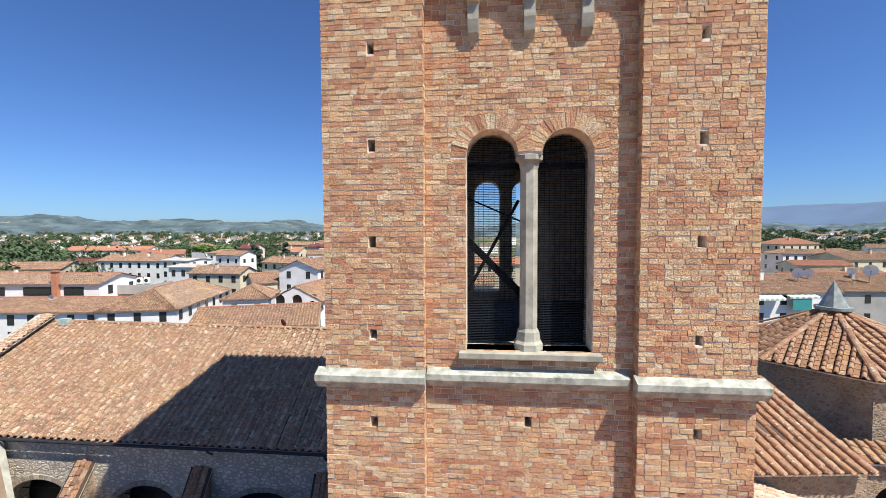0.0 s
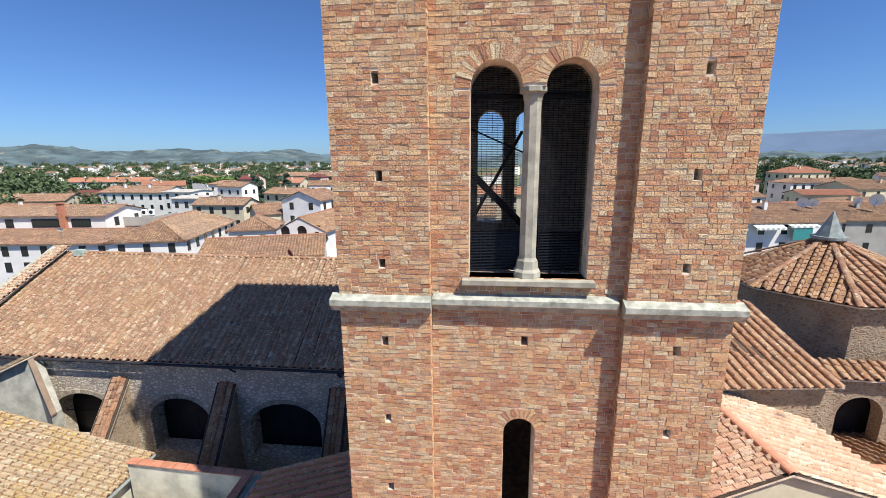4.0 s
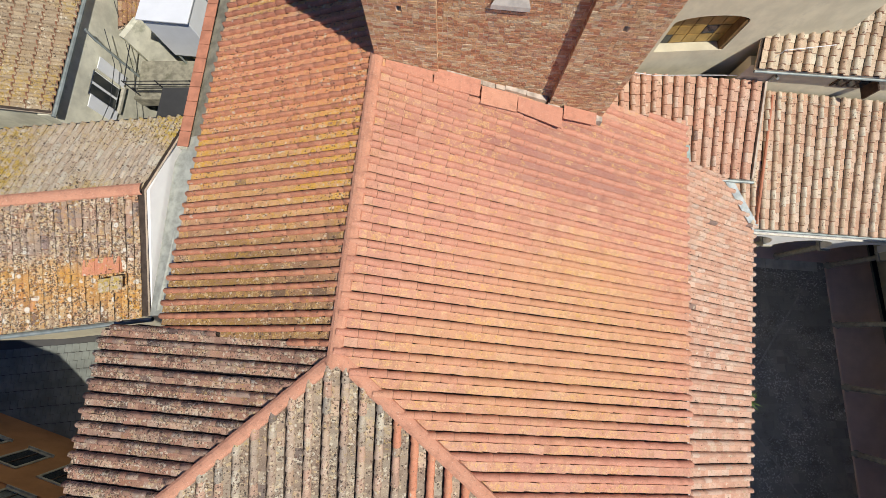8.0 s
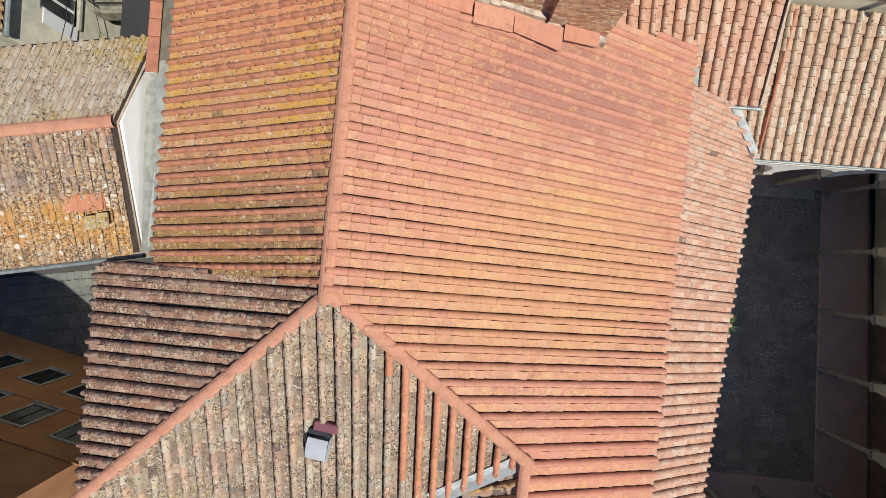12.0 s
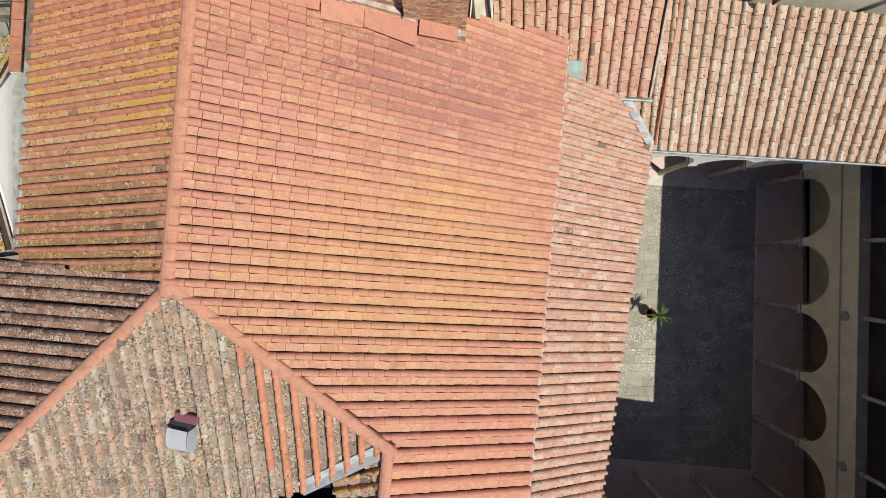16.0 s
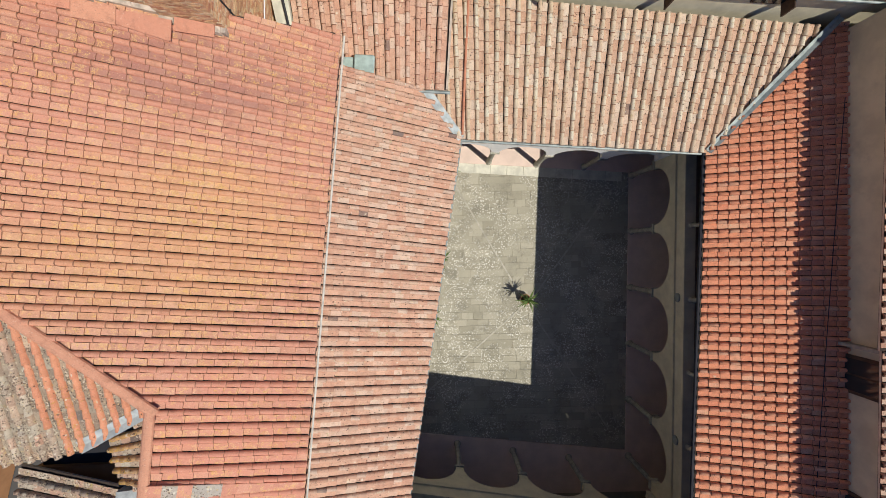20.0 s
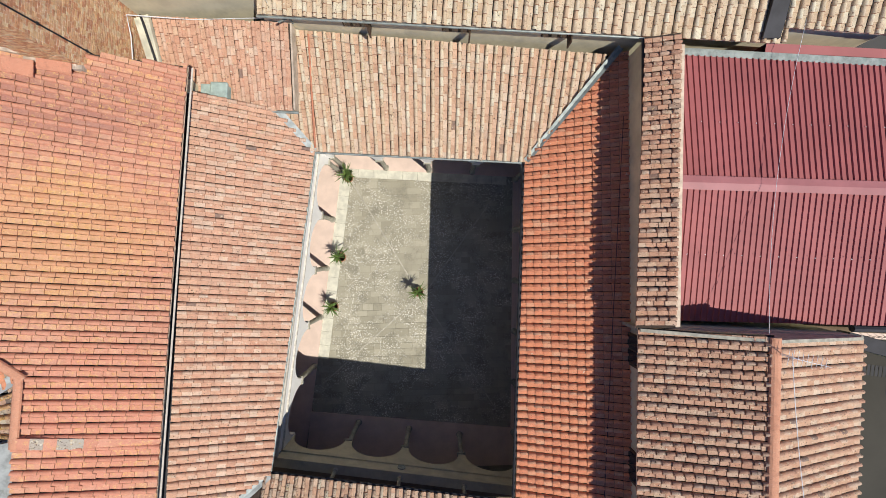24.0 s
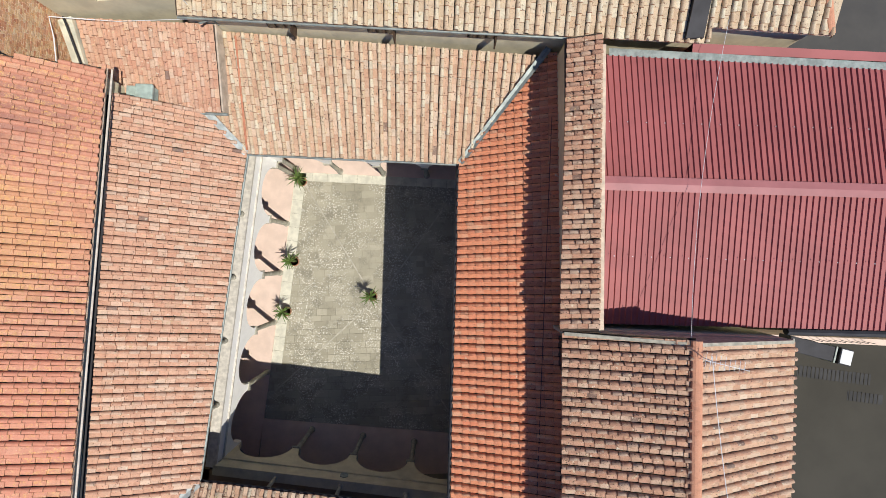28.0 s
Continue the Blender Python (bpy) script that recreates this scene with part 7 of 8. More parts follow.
def tree(kind, x, y, z, s):
    (me, _, _), trunk_h, label = KINDS[kind]
    t = thing("tree", label, "tree", "trees among the houses", at=(x, y, z), turn=float(_tl.uniform(0, 360)))
    bm = tube_bm([(0, 0, -0.5), (0.1, 0, trunk_h * 0.5), (0, 0.1, trunk_h)], [0.35, 0.25, 0.12], 7)
    for k in range(4):
        a = 1.6 * k
        tube_bm([(0, 0, trunk_h * 0.6), (1.4 * math.cos(a), 1.4 * math.sin(a), trunk_h * 0.95)], [0.14, 0.05], 5, bm)
    part("trunk", bm, M_BARK, t)
    c = new("crown", me)
    c.parent = t
    t.scale = (s, s, s)
    return t


for kind, x, y, z, s in [("pine", -128.5, 230, 2.0, 1.95), ("cedar", -75, 200, -1.0, 1.95), ("cedar", -93, 212, -1, 1.75), ("cedar", -104, 232, 0, 1.7), ("cedar", -66, 214, -1, 1.6), ("cedar", -136, 280, 0, 1.7),
                         ("cypress", 163, 265, 0, 2.0), ("cypress", 172, 262, 0, 1.8), ("cypress", 223, 283, 0, 2.1), ("cypress", 259, 327, 0, 2.2), ("broadleaf", -186, 196, 0, 2.3), ("broadleaf", -198, 210, 0, 2.5),
                         ("broadleaf", -212, 205, 0, 2.6), ("broadleaf", -222, 226, 0, 2.4), ("broadleaf", -238, 236, 0, 2.6), ("broadleaf", -62, 235, 0, 2.0), ("broadleaf", 140, 228, 0, 1.8), ("broadleaf", -176, 186, 0, 1.9)]:
    tree(kind, x, y, z, s)


def far_woods():
    """Far woods: joined crowns in belts, finer leaves in the nearer ones."""
    _, v1, f1 = crown_mesh("crown", M_LEAF, [(_tl.normal(0, 1.5), _tl.normal(0, 1.5), 5.2 + _tl.normal(0, 1.1), 1.6, 1.3) for _ in range(16)], 900, 0.27, 8)
    pick = np.random.default_rng(3)
    vs, fs, o = [], [], 0
    for _ in range(1500):
        left = pick.random() < 0.66
        az = radians(pick.uniform(-54, -5) if left else pick.uniform(31, 56))
        r = pick.uniform(250, 480) if left else pick.uniform(330, 700)
        if left and az < radians(-36) and pick.random() < 0.4:
            r = pick.uniform(190, 300)
        if pick.random() < 0.55:
            r = 480 + 1500 * pick.random() ** 1.3
        if radians(-32.5) < az < radians(-26) and r < 330:
            continue
        s = pick.uniform(1.7, 2.8)
        n = 620 if r < 480 else 260
        v0, f0 = v1[: 4 * n], f1[:n]
        c0 = np.repeat(v0.reshape(-1, 4, 3).mean(1), 4, axis=0)
        if r > 480:
            v0 = c0 + (v0 - c0) * 1.8
        a = pick.uniform(0, 6.28)
        rot = np.array(((math.cos(a), -math.sin(a), 0), (math.sin(a), math.cos(a), 0), (0, 0, 1)))
        vs.append((v0 * s) @ rot.T + np.array((r * math.sin(az), r * math.cos(az), -3.5 + max(0.0, r - 450) * 0.012)))
        fs.append(f0 + o)
        o += len(v0)
    ob = mesh_ob("far_woods", np.concatenate(vs).tolist(), np.concatenate(fs).tolist(), M_LEAF)
    tagged(ob, "belts of green trees between the far houses", "trees", kind="stuff")


far_woods()


def hills(name, label, mat, az0, az1, dist, depth, top, seed, level=0.62, uneven=0.5):
    """A rolling ridge: a strip of ground that rises and falls behind."""
    verts, faces, n, m = [], [], 260, 12
    for j in range(m + 1):
        for i in range(n + 1):
            az = radians(az0 + (az1 - az0) * i / n)
            r = dist + depth * j / m
            rise = math.sin(math.pi * 0.5 * min(1.0, j / (0.7 * m))) if j < 0.8 * m else 1 - (j / m - 0.8) * 2
            e = noise.fractal(Vector((i * 0.031, j * 0.2, seed)), 1.0, 2.0, 5)
            woods = 5.0 * max(0.0, noise.fractal(Vector((i * 0.6, j * 2.0, seed + 9)), 1.0, 2.0, 3)) if dist < 3000 else 0.0
            edge = min(1.0, 6 * i / n, 6 * (n - i) / n)
            verts.append((r * math.sin(az), r * math.cos(az), -6 + edge * rise * (top * (level + uneven * e) + woods)))
    for j in range(m):
        for i in range(n):
            o = j * (n + 1) + i
            faces.append((o, o + n + 1, o + n + 2, o + 1))
    ob = mesh_ob(name, verts, faces, mat)
    ob.data.shade_smooth()
    return tagged(ob, label, "hills", kind="structure")


hills("hills_west", "low wooded hills with pale fields", M_HILL, -64, 34, 1700, 900, 105, 1.0)
hills("hills_east", "green foothills", M_HILL, 24, 70, 1900, 700, 90, 2.0, 0.68, 0.35)
# both far ridges wear the haze-blue colour
hills("mountains_east", "distant mountains coloured with blue haze", M_FARHILL, 10, 80, 3300, 900, 325, 3.0, 0.66, 0.05)
hills("hills_far_west", "distant hills coloured with blue haze", M_FARHILL, -80, 20, 3200, 800, 110, 5.0)

M_REDCAP = plain("pale_red_metal", (0.42, 0.17, 0.17), 0.45, scale=0.6, spread=0.15, bump=0.0)
M_ASPHALT2 = plain("yard_asphalt", (0.062, 0.058, 0.046), 0.95, scale=0.15, spread=0.22, grain=12.0)

# ---- cloister details ----
ARC = thing("arcade_paving", "pink tiled floor of the cloister walks", "paving", kind="structure")
for q in ([(8.4, -16.5), (9.0, -13.15), (11.75, 4.85), (8.3, 8.2), (5.2, -13.0)], [(11.75, 4.85), (24.45, 3.85), (27.4, 7.4), (8.3, 8.4)], [(24.45, 3.85), (23.75, -14.75), (27.0, -17.5), (27.4, 7.4)], [(23.75, -14.75), (9.0, -13.15), (8.4, -17.5), (27.0, -17.5)]):
    prism("walk_floor", q, 0.0, 0.12, M_PINK, ARC)


def court_paving():
    """Stone slabs of the court in rows of uneven length."""
    rng = np.random.default_rng(31)
    verts, faces, boxes = [], [], []
    y = -14.8
    while y < 4.9:
        h = float(rng.choice((0.42, 0.5, 0.56)))
        x = 8.6 + float(rng.uniform(0, 0.6))
        while x < 24.6:
            w = float(rng.uniform(0.55, 1.15))
            cx, cy = x + w / 2, y + h / 2
            if inside([(9.1, -13.3), (23.8, -14.9), (24.5, 3.95), (11.8, 4.95)], cx, cy):
                boxes.append((x + 0.006, x + w - 0.006, y + 0.006, y + h - 0.006, float(rng.normal(0.022, 0.004))))
            x += w
        y += h
    boxes.sort(key=lambda b: (b[0] - 14.5) ** 2 + (b[2] + 2.0) ** 2)
    me = bpy.data.meshes.new("slab")
    bm = box_bm(-0.5, 0.5, -0.5, 0.5, 0.0, 1.0)
    bm.to_mesh(me)
    bm.free()
    me.materials.append(M_SLAB)
    for x0, x1, y0, y1, z in boxes[:170]:
        ob = new("paving_slab", me)
        ob.parent = FLOOR
        ob.matrix_basis = Matrix.LocRotScale(((x0 + x1) / 2, (y0 + y1) / 2, 0.0), None, (x1 - x0, y1 - y0, z))
    for x0, x1, y0, y1, z in boxes[170:]:
        o = len(verts)
        verts += [(a, b, c) for c in (0.0, z) for a, b in ((x0, y0), (x1, y0), (x1, y1), (x0, y1))]
        faces += [(o + 4, o + 5, o + 6, o + 7), (o, o + 1, o + 5, o + 4), (o + 1, o + 2, o + 6, o + 5), (o + 2, o + 3, o + 7, o + 6), (o + 3, o, o + 4, o + 7)]
    mesh_ob("paving_slabs", verts, faces, M_SLAB, FLOOR)["kind"] = "stuff"


def slab_material():
    m, nt, bsdf = nodes_of("court_slab")
    pos, rnd = _rand(nt)
    col = _mix(nt, rnd, (0.36, 0.335, 0.25), (0.52, 0.485, 0.375))
    col = _mix(nt, _mul(nt, _ramp(nt, _noise(nt, pos, 0.35, 4.0), 0.4, 0.65), 0.55), col, (0.34, 0.32, 0.24))
    spots = _ramp(nt, _noise(nt, pos, 9.0, 2.0, 0.4), 0.56, 0.61)
    zone = _ramp(nt, _noise(nt, pos, 0.45, 4.0, 0.65), 0.42, 0.56)
    col = _mix(nt, _mul(nt, _mul(nt, spots, zone), 0.9), col, (0.86, 0.84, 0.74))
    col = _mix(nt, _mul(nt, _ramp(nt, _noise(nt, pos, 0.9, 6.0, 0.7), 0.46, 0.66), 0.6), col, (0.20, 0.19, 0.145))
    col = _mix(nt, _mul(nt, _noise(nt, pos, 22.0, 4.0), 0.4), col, (0.26, 0.24, 0.18))
    nt.links.new(col, bsdf.inputs["Base Color"])
    bsdf.inputs["Roughness"].default_value = 0.9
    _bump(nt, bsdf, _noise(nt, pos, 25.0, 4.0), 0.3, 0.01)
    return m


M_KERB = plain("pale_kerb_stone", (0.52, 0.49, 0.40), 0.9, scale=2.0, spread=0.3)
M_SLAB = slab_material()
court_paving()
M_EDGESTONE = plain("bleached_edge_stone", (0.70, 0.68, 0.56), 0.9, scale=1.6, spread=0.2, stain=(0.44, 0.42, 0.32), stain_amount=0.5)
EDGE = thing("court_edging", "bleached stone edging of the court beside the walks", "paving", kind="structure")
for p, q, n in (((11.75, 4.85), (9.6, -9.2), 14), ((11.9, 4.84), (24.0, 3.88), 11)):
    p, q = Vector(p), Vector(q)
    d = (q - p) / n
    o = Vector((-d.y, d.x)).normalized() * (0.78 if d.y < -abs(d.x) else -0.62)
    for i in range(n):
        a, b = p + d * (i + 0.01), p + d * (i + 0.99)
        prism("edge_stone", [tuple(v) for v in (a, b, b + o, a + o)], 0.0, 0.045 + 0.003 * (i % 3), M_EDGESTONE, EDGE)
M_YUCCA = plain("yucca_leaf", (0.13, 0.20, 0.05), 0.55, scale=3.0, spread=0.4, bump=0)
M_POT = plain("terracotta_pot", (0.45, 0.22, 0.13), 0.85, scale=5.0, spread=0.3)


def yucca(x, y, s, seed, label):
    """A potted yucca: a flared clay pot, a stem and arching sword leaves."""
    rng = np.random.default_rng(seed)
    s *= 1.3
    pl = thing("potted_yucca", label, "plant", "potted plants in the court", at=(x, y, 0.045 if x < 13 else 0.024))
    pot = part("pot", tube_bm([(0, 0, 0), (0, 0, 0.05), (0, 0, 0.40), (0, 0, 0.41), (0, 0, 0.47), (0, 0, 0.47), (0, 0, 0.40)], [0.2, 0.22, 0.31, 0.35, 0.35, 0.30, 0.28], 16), M_POT, pl)
    part("soil", tube_bm([(0, 0, 0.39), (0, 0, 0.42)], 0.27, 14), M_BARK, pl)
    part("stem", tube_bm([(0, 0, 0.4), (0.03, 0.02, 0.8), (0, 0.05, 1.15 * s)], [0.07, 0.06, 0.05], 7), M_BARK, pl)
    for k in range(34):
        a, e = rng.uniform(0, 6.28), rng.uniform(-0.1, 1.35)
        ln, w = s * rng.uniform(0.5, 0.85), 0.035
        d = Vector((math.cos(a), math.sin(a), 0))
        side = Vector((-d.y, d.x, 0))
        pts = []
        for f in (0.0, 0.35, 0.7, 1.0):
            out = ln * f * math.cos(e)
            up = ln * (f * math.sin(e) - 0.28 * f * f)
            pts.append(Vector((0, 0.05, 1.15 * s)) + d * out + Vector((0, 0, up)))
        vs = []
        for f, p in zip((0.7, 1.0, 0.75, 0.05), pts):
            vs += [p - side * w * f, p + Vector((0, 0, -0.012)), p + side * w * f]
        fs = [(3 * i + j, 3 * i + j + 1, 3 * i + j + 4, 3 * i + j + 3) for i in range(3) for j in range(2)]
        mesh_ob("leaf", vs, fs, M_YUCCA, pl)


yucca(12.35, 4.05, 0.95, 1, "large potted yucca in a clay pot by the corner")
yucca(11.65, -1.75, 0.95, 2, "potted yucca with arching green leaves")
yucca(11.0, -5.35, 0.85, 3, "potted yucca with pale yellow green leaves")
yucca(17.25, -4.45, 0.9, 4, "potted yucca standing alone on the paving")
# eave gutters and lead valleys
gutter("cloister_gutter_west", (12.75, 3.75, 9.56), (10.0, -12.6, 9.56), M_LEAD, "grey metal gutter along the west eave", r=0.06)
gutter("cloister_gutter_north", (12.75, 3.72, 9.56), (23.4, 2.88, 9.56), M_LEAD, "pale metal gutter along the north eave", r=0.06)
gutter("cloister_gutter_east", (23.33, 2.9, 9.60), (22.30, -14.5, 9.60), M_DARK, "dark metal gutter along the east eave", r=0.08)
gutter("cloister_gutter_south", (10.05, -12.5, 9.56), (22.4, -14.32, 9.56), M_DARK, "dark metal gutter along the south eave", r=0.06)


def valley(name, p, q, width, label, sheet=M_ZINC):
    v = thing(name, label, "flashing", kind="structure")
    p, q = Vector(p), Vector(q)
    side = (q - p).cross(Vector((0, 0, 1))).normalized() * width
    lift = Vector((0, 0, 0.07))
    mesh_ob("lead_sheet", [p - side + lift, p, p + side + lift, q + side + lift, q, q - side + lift], [(0, 1, 4, 5), (1, 2, 3, 4)], sheet, v)
    return v


valley("valley_northwest", (12.75, 3.75, 9.70), (11.15, 5.75, 10.62), 0.17, "grey lead valley between two tile roofs")
valley("valley_northeast", (23.45, 2.95, 9.70), (27.6, 7.7, 11.5), 0.15, "dull lead valley between the cloister roofs", M_LEAD)
valley("valley_southwest", (10.0, -12.55, 9.70), (8.3, -13.9, 10.3), 0.2, "lead valley at the court corner")
valley("valley_southeast", (22.45, -14.4, 9.70), (24.5, -17.4, 10.6), 0.2, "lead valley at the dark court corner")
valley("valley_south", (2.3, -5.95, 14.36), (-0.3, -7.3, 13.88), 0.22, "grey-green lead valley on the old hip roof")
gutter("church_gutter", (8.46, 6.75, 12.68), (6.08, -15.9, 12.58), M_PALESTONE, "pale weathered gutter along the church eave", r=0.04)
roof("annex_roof_north", ((6.0, 9.6, 11.75), (12.45, 9.1, 11.75)), ((6.2, 5.95, 10.7), (12.15, 5.5, 10.7)), "pink clay tile roof of the corner annex", M_ROOF_ROSE, M_ROOF_ROSE, pitch=0.43, near=(10.0, 7.5), singles=60, seed=63)
gutter("annex_gutter", (9.1, 5.66, 10.62), (12.3, 5.42, 10.58), M_LEAD, "grey gutter between tile roofs", r=0.07)
FB = thing("lead_box", "weathered copper-green lead box on the tiles", "flashing", at=(8.72, 6.05, 10.95), turn=-4)
box("tray", -0.72, 0.5, -0.5, 0.55, 0.0, 0.42, M_COPPER, FB, bevel=0.02)
box("hood", -0.2, 0.6, -0.15, 0.6, 0.42, 0.6, M_COPPER, FB, bevel=0.05)
box("lip", -0.75, 0.55, -0.6, -0.5, 0.0, 0.2, M_COPPER, FB)
# seam and flashing between annex and north wing
M_SEAM = plain("seam_mortar", (0.55, 0.46, 0.36), 0.9, scale=3.0, spread=0.3)
SEAM = thing("roof_seam", "mortared seam with a pipe down the north roof", "flashing", kind="structure")
mesh_ob("verge_wall", [(12.12, 5.52, 9.9), (12.2, 5.52, 9.9), (12.5, 9.1, 10.9), (12.42, 9.1, 10.9), (12.12, 5.52, 10.78), (12.2, 5.52, 10.78), (12.5, 9.1, 11.82), (12.42, 9.1, 11.82)], [(4, 5, 6, 7), (1, 2, 6, 5), (0, 1, 5, 4), (2, 3, 7, 6), (0, 4, 7, 3)], M_SEAM, SEAM)
# black strip laid in the gap as the shadow of the overhanging eave tiles
TF = thing("top_flashing", "dark strip added for the shade under the church eave", "flashing", kind="structure")
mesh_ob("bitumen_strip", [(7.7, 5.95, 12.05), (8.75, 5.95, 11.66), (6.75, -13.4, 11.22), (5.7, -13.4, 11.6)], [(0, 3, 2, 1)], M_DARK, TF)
part("pipe", tube_bm([(13.08, 8.85, 11.27), (12.8, 3.9, 9.78)], 0.05, 8), M_TERRACE, SEAM)
# a course of larger flat tiles where the south end of the church roof was relaid
RELAID = thing("relaid_course", "course of large flat tiles, grey at its upper end", "roof", kind="structure")
_rl = np.random.default_rng(58)
RELAID_GREY = clay("clay_tile_greyed", [(0.44, 0.33, 0.26), (0.52, 0.38, 0.29), (0.48, 0.33, 0.25)], (0.6, 0.5, 0.2), 0.4, soot_amount=0.15, crust=0.3)
for i in range(11):
    f = (i + 0.5) / 11
    bm = box_bm(-0.225, 0.225, -0.25, 0.22, 0.0, 0.05, 0.006)
    ob = part("flat_tile", bm, RELAID_GREY if i in (1, 3, 4) else M_ROOF_MAIN, RELAID)
    ob.matrix_basis = pose(2.25 + 4.42 * f, -8.50 - 0.90 * f, 14.46 - 1.66 * f + 0.006 * (i % 2), 4.0, 20.3 + float(_rl.normal(0, 0.8)), -11.3 + float(_rl.normal(0, 0.8)))
# tower foot flashing
M_FILLET = plain("weathered_fillet", (0.60, 0.50, 0.40), 0.95, scale=4.0, spread=0.45, stain=(0.26, 0.16, 0.12), stain_amount=0.7)
FL = thing("tower_flashing", "broken pale mortar fillet along the tower foot", "flashing", kind="structure", at=(-1.16, 6.98, 0), turn=-6.22)
roof_z = lambda u, v: 15.97 - 0.262 * max(0.0, u + 0.95 + 0.1 * v)
_fl = np.random.default_rng(77)
u = -0.9
while u < 6.1:
    a, b = u, min(6.15, u + float(_fl.uniform(0.3, 0.75)))
    wide, high = float(_fl.uniform(0.09, 0.2)), float(_fl.uniform(0.04, 0.13))
    za, zb = roof_z(a, 0), roof_z(b, 0)
    back = 0.22 if 0.9 < 0.5 * (a + b) < 4.3 else 0.02
    mesh_ob("fillet", [(a, back, za - 0.25), (b, back, zb - 0.25), (b, back - wide - 0.04, zb - 0.25), (a, back - wide, za - 0.25), (a, back, za + high), (b, back, zb + high), (b, back - wide - 0.02, zb + 0.05), (a, back - wide, za + 0.05)],
            [(4, 7, 6, 5), (2, 6, 7, 3), (0, 4, 5, 1), (0, 3, 7, 4), (1, 5, 6, 2)], M_FILLET, FL)
    u = b + float(_fl.uniform(0.0, 0.05))
# large flat clay slabs that lap over the tile rows below the fillet
for a, b, v0, v1, lift in ((-0.55, 0.75, -0.42, -0.02, 0.14), (0.8, 2.15, -0.40, 0.10, 0.13), (2.2, 3.3, -0.62, -0.08, 0.15), (3.32, 4.75, -0.70, -0.16, 0.16), (4.8, 5.9, -0.42, -0.02, 0.13)):
    t = float(_fl.normal(0, 0.03))
    pts = [(a, v0 + t, roof_z(a, v0) + lift), (b, v0 - t, roof_z(b, v0) + lift), (b, v1, roof_z(b, v1) + lift + 0.06), (a, v1, roof_z(a, v1) + lift + 0.06)]
    mesh_ob("flashing_slab", pts + [(x, y, z - 0.035) for x, y, z in pts], [(0, 1, 2, 3), (0, 4, 5, 1), (1, 5, 6, 2), (3, 2, 6, 7), (0, 3, 7, 4)], M_CAP_MAIN, FL, "wide flat clay flashing slab")
LC = thing("lightning_conductor", "dark iron conductor strip down the brick tower", "conductor", at=(-1.16, 6.98, 0), turn=-6.22)
part("strip", box_bm(6.143, 6.165, 0.62, 0.68, 12.9, 33.0), M_DARK, LC)
for z in range(14, 33, 2):
    part("clip", box_bm(6.143, 6.18, 0.59, 0.71, z - 0.03, z + 0.03), M_DARK, LC)
VG = thing("annex_verge", "pale rendered verge with a dark downpipe beside the annex roof", "flashing", kind="structure")
mesh_ob("render_strip", [(5.35, 9.5, 11.85), (6.05, 9.6, 11.95), (6.25, 5.95, 10.86), (5.75, 6.0, 10.80), (5.35, 9.5, 10.0), (6.05, 9.6, 10.0), (6.25, 5.95, 10.0), (5.75, 6.0, 10.0)], [(0, 3, 2, 1), (1, 2, 6, 5), (2, 3, 7, 6), (3, 0, 4, 7)], M_OLDPLASTER, VG)
part("downpipe", tube_bm([(5.75, 9.55, 12.0), (5.85, 9.2, 11.95), (6.3, 6.0, 11.0)], 0.05, 8), M_DARK, VG)
part("cable", tube_bm([(7.25, 9.3, 12.1), (5.3, 9.45, 12.2), (5.32, 8.6, 12.0), (5.22, 7.6, 11.8), (5.05, 6.9, 12.2)], 0.025, 6), M_WHITEMETAL, VG)
# hooded vent on the hip
HV = thing("roof_vent", "white curved metal vent hood under a purple back plate", "vent", at=(-3.32, -5.30, 14.60), turn=-14)
bm = bmesh.new()
arc = [(0.34 - 0.80 * math.cos(a), -0.08 + 0.52 * math.sin(a)) for a in (math.pi / 2 * k / 9 for k in range(10))]
lo, hi = ([bm.verts.new((x, y, z)) for y, z in arc] for x in (-0.30, 0.27))
for k in range(9):
    bm.faces.new((lo[k], hi[k], hi[k + 1], lo[k + 1]))
bmesh.ops.solidify(bm, geom=bm.faces[:], thickness=0.02)
part("hood", bm, M_BRIGHTWHITE, HV)
for x, name in ((0.285, "cheek"), (-0.29, "cheek")):
    bm = bmesh.new()
    rim = [bm.verts.new((x, y, z - 0.01)) for y, z in arc] + [bm.verts.new((x, 0.34, -0.3)), bm.verts.new((x, arc[0][0], -0.3))]
    bm.faces.new(rim)
    bmesh.ops.solidify(bm, geom=bm.faces[:], thickness=0.015)
    part(name, bm, M_BRIGHTWHITE, HV)
# the vent's shaded hollow is filled by a solid black block
box("throat", -0.36, 0.27, 0.10, 0.50, -0.25, 0.30, M_DARK, HV, "black block for the shade behind the hood")
bm = box_bm(-0.25, 0.42, 0.50, 0.76, 0.0, 0.34, 0.03)
part("back_plate", bm, M_PURPLE, HV, "purple painted back plate")
# south annex beside the hip
M_VERGE = plain("verge_mortar", (0.42, 0.44, 0.42), 0.9, scale=3.0, spread=0.35, stain=(0.2, 0.22, 0.17), stain_amount=0.6)
AN = thing("south_annex", "small annex with a mossy tile roof and white verge", "house", kind="structure")
roof("annex_roof", ((0.98, -8.7, 13.75), (0.4, -15.5, 13.75)), ((-3.5, -8.4, 12.7), (-3.9, -15.5, 12.7)), "mossy brown tile roof of the south annex", M_ROOF_OLD, M_ROOF_OLD, pitch=0.46, seed=61)
prism("annex_body", [(-3.2, -8.6), (0.9, -8.5), (0.4, -15.5), (-3.6, -15.5)], 0, 12.6, M_ORANGE, AN)
